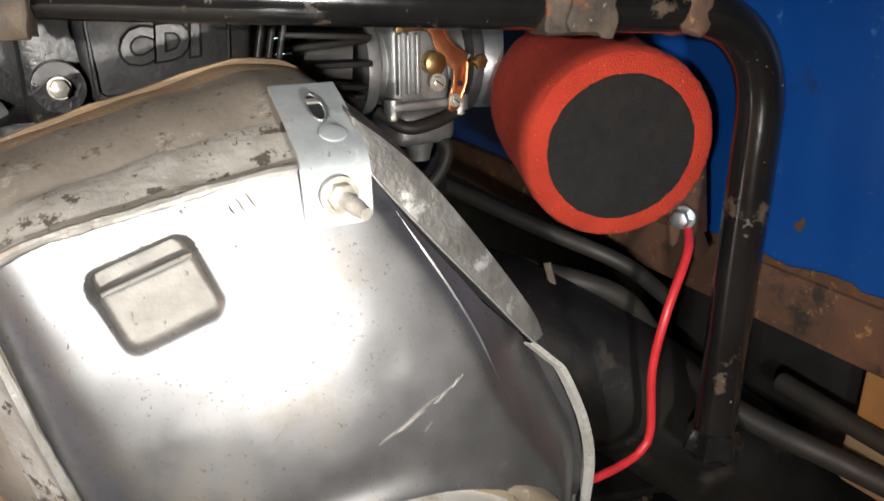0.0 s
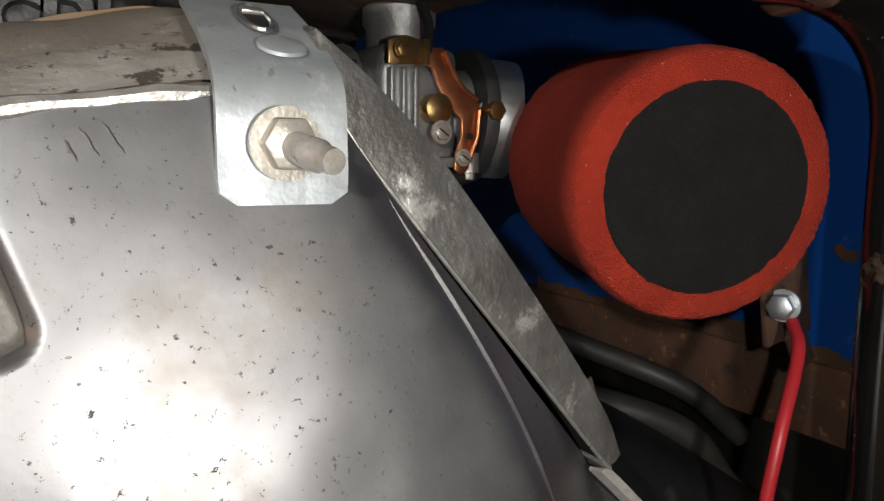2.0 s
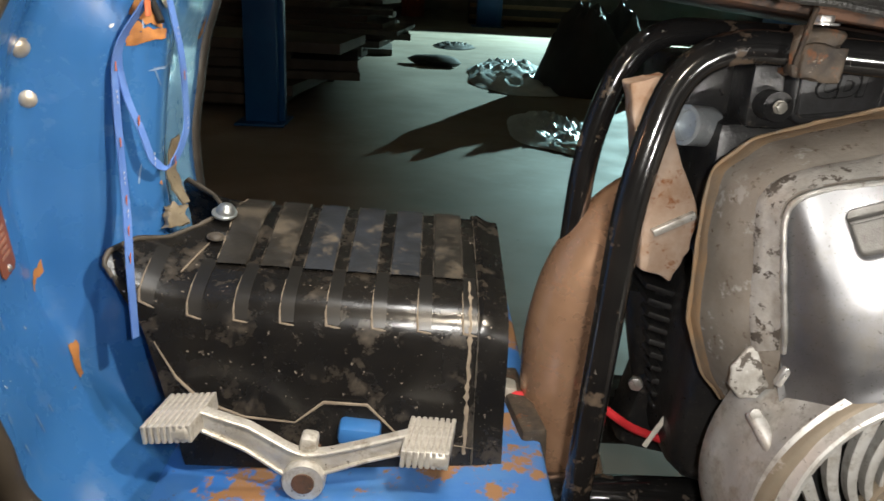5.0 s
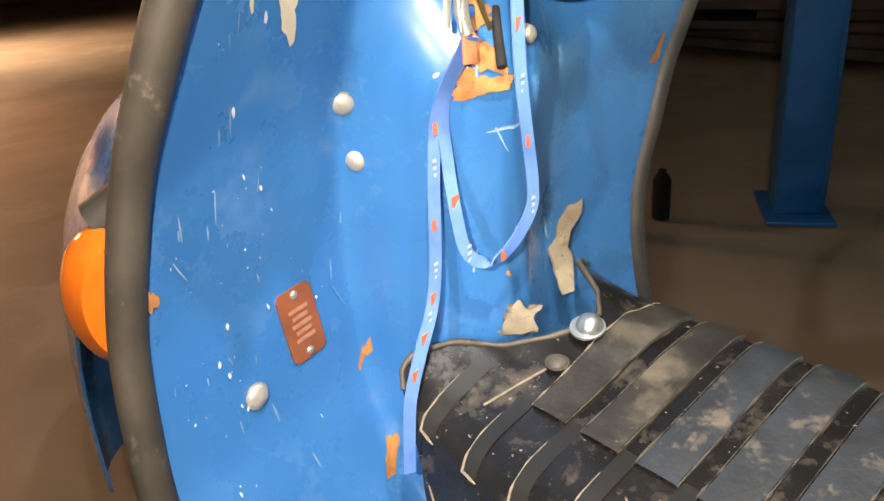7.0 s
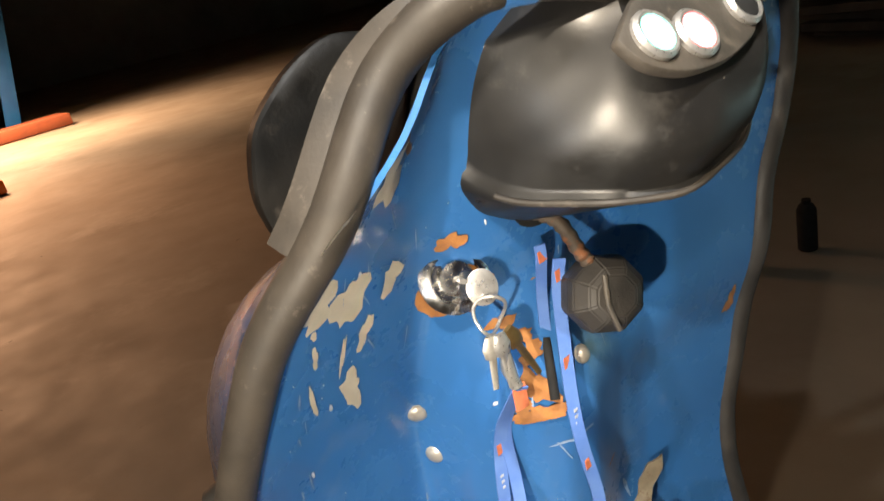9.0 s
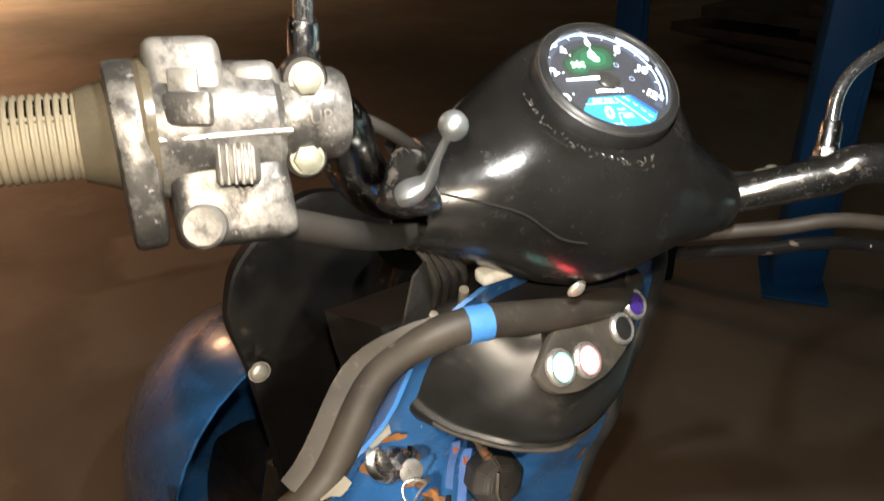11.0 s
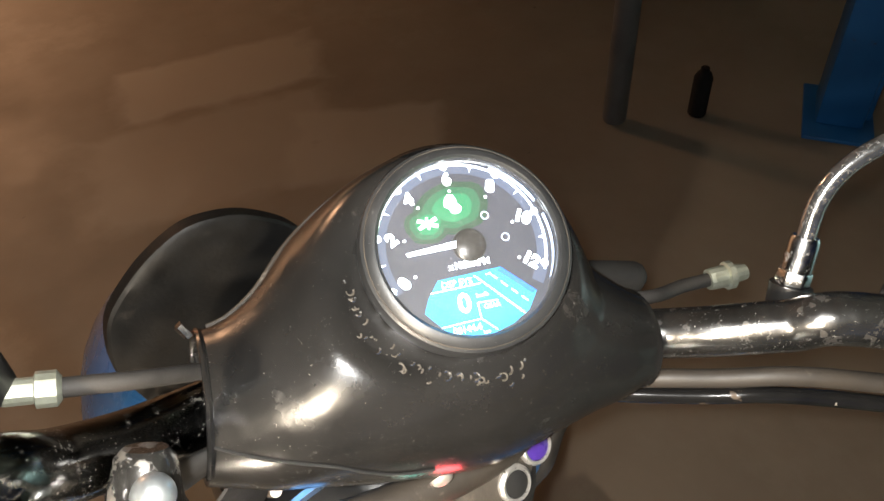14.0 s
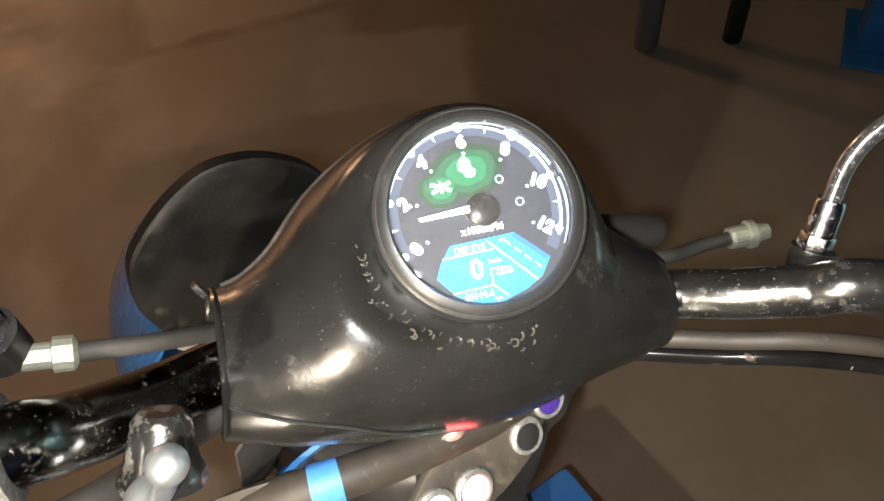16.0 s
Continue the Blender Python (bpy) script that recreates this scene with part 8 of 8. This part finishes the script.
for s in (-1, 1):
    part("fork_leg", sweep([(-0.72, 0.262 + 0.075 * s, 0.72), (-0.88, 0.262 + 0.085 * s, 0.282)], 0.016, 16), M["tube"], trike)
    rw = part("rear_wheel", lathe([(0.17, -0.04), (0.22, -0.055), (0.27, -0.04), (0.275, 0), (0.27, 0.04), (0.22, 0.055), (0.17, 0.04)], 40, (0.85, 0.262 + 0.48 * s, 0.277), (0, 1, 0)), M["rubber"], trike, "black rear tyre")
    part("rear_rim", lathe([(0, -0.03), (0.17, -0.035), (0.175, 0.035), (0, 0.03)], 32, (0.85, 0.262 + 0.48 * s, 0.277), (0, 1, 0)), M["nickel"], rw)
part("chassis_rail", box((1.5, 0.05, 0.06), (0.30, 0.15, 0.42), bevel=0.006), M["tube"], trike)
part("chassis_rail", box((1.5, 0.05, 0.06), (0.30, 0.37, 0.42), bevel=0.006), M["tube"], trike)
part("rear_axle", sweep([(0.85, -0.16, 0.277), (0.85, 0.69, 0.277)], 0.03, 16), M["tube"], trike)
for s in (0.15, 0.37):
    part("spring_hanger", box((0.05, 0.04, 0.15), (0.85, s, 0.34), bevel=0.005), M["tube"], trike)
part("down_tube", sweep(rounded_line([(-0.66, 0.262, 0.86), (-0.62, 0.262, 0.50), (-0.44, 0.262, 0.44), (-0.2, 0.262, 0.42)], 0.08), 0.024, 20), M["tube"], trike)
ind = part("turn_indicator", lathe([(0, -0.022), (0.026, -0.018), (0.032, -0.004), (0.032, 0.004), (0.026, 0.018), (0, 0.022)], 30, (-0.640, 0.046, 0.690), (-1, 0, 0), squash=(0.8, 1.3)), M["lens_orange"], trike, "orange turn indicator lens")
part("indicator_base", sweep([(-0.650, 0.050, 0.730), (-0.640, 0.075, 0.745)], 0.014, 14), M["rubber"], ind)
for k, (p, q) in enumerate((((-0.470, 0.190, 1.000), (-0.500, 0.185, 0.960)), ((-0.462, 0.205, 1.015), (-0.480, 0.215, 0.970)))):
    part("loose_bolt", sweep([p, Vector(p).lerp(Vector(q), 0.5)], 0.003, 10), M["nickel"], trike)
part("torn_gaiter", skin([[(-0.455, 0.165, 1.040), (-0.468, 0.190, 1.045)], [(-0.462, 0.160, 1.000), (-0.470, 0.186, 1.005)], [(-0.480, 0.158, 0.965), (-0.480, 0.175, 0.970)], [(-0.500, 0.156, 0.925), (-0.500, 0.162, 0.925)]], 0.0015), M["rubber"], trike, "torn rubber gaiter")
part("connector", box((0.010, 0.040, 0.008), (-0.448, 0.225, 1.028), (0, 0, -4), bevel=0.002), M["tie"], trike, "pale cable connector")
b = None
for k in range(4):
    b = sweep(smooth_line([hd(-0.09, -0.03, -0.09 - 0.002 * k), (-0.462, 0.185 + 0.006 * k, 1.030), (-0.490, 0.200 + 0.006 * k, 0.98), (-0.52, 0.22, 0.93)], 5), 0.0028, 8, bm=b)
part("wiring_loom", b, M["rubber"], trike, "black wiring loom behind the shield")
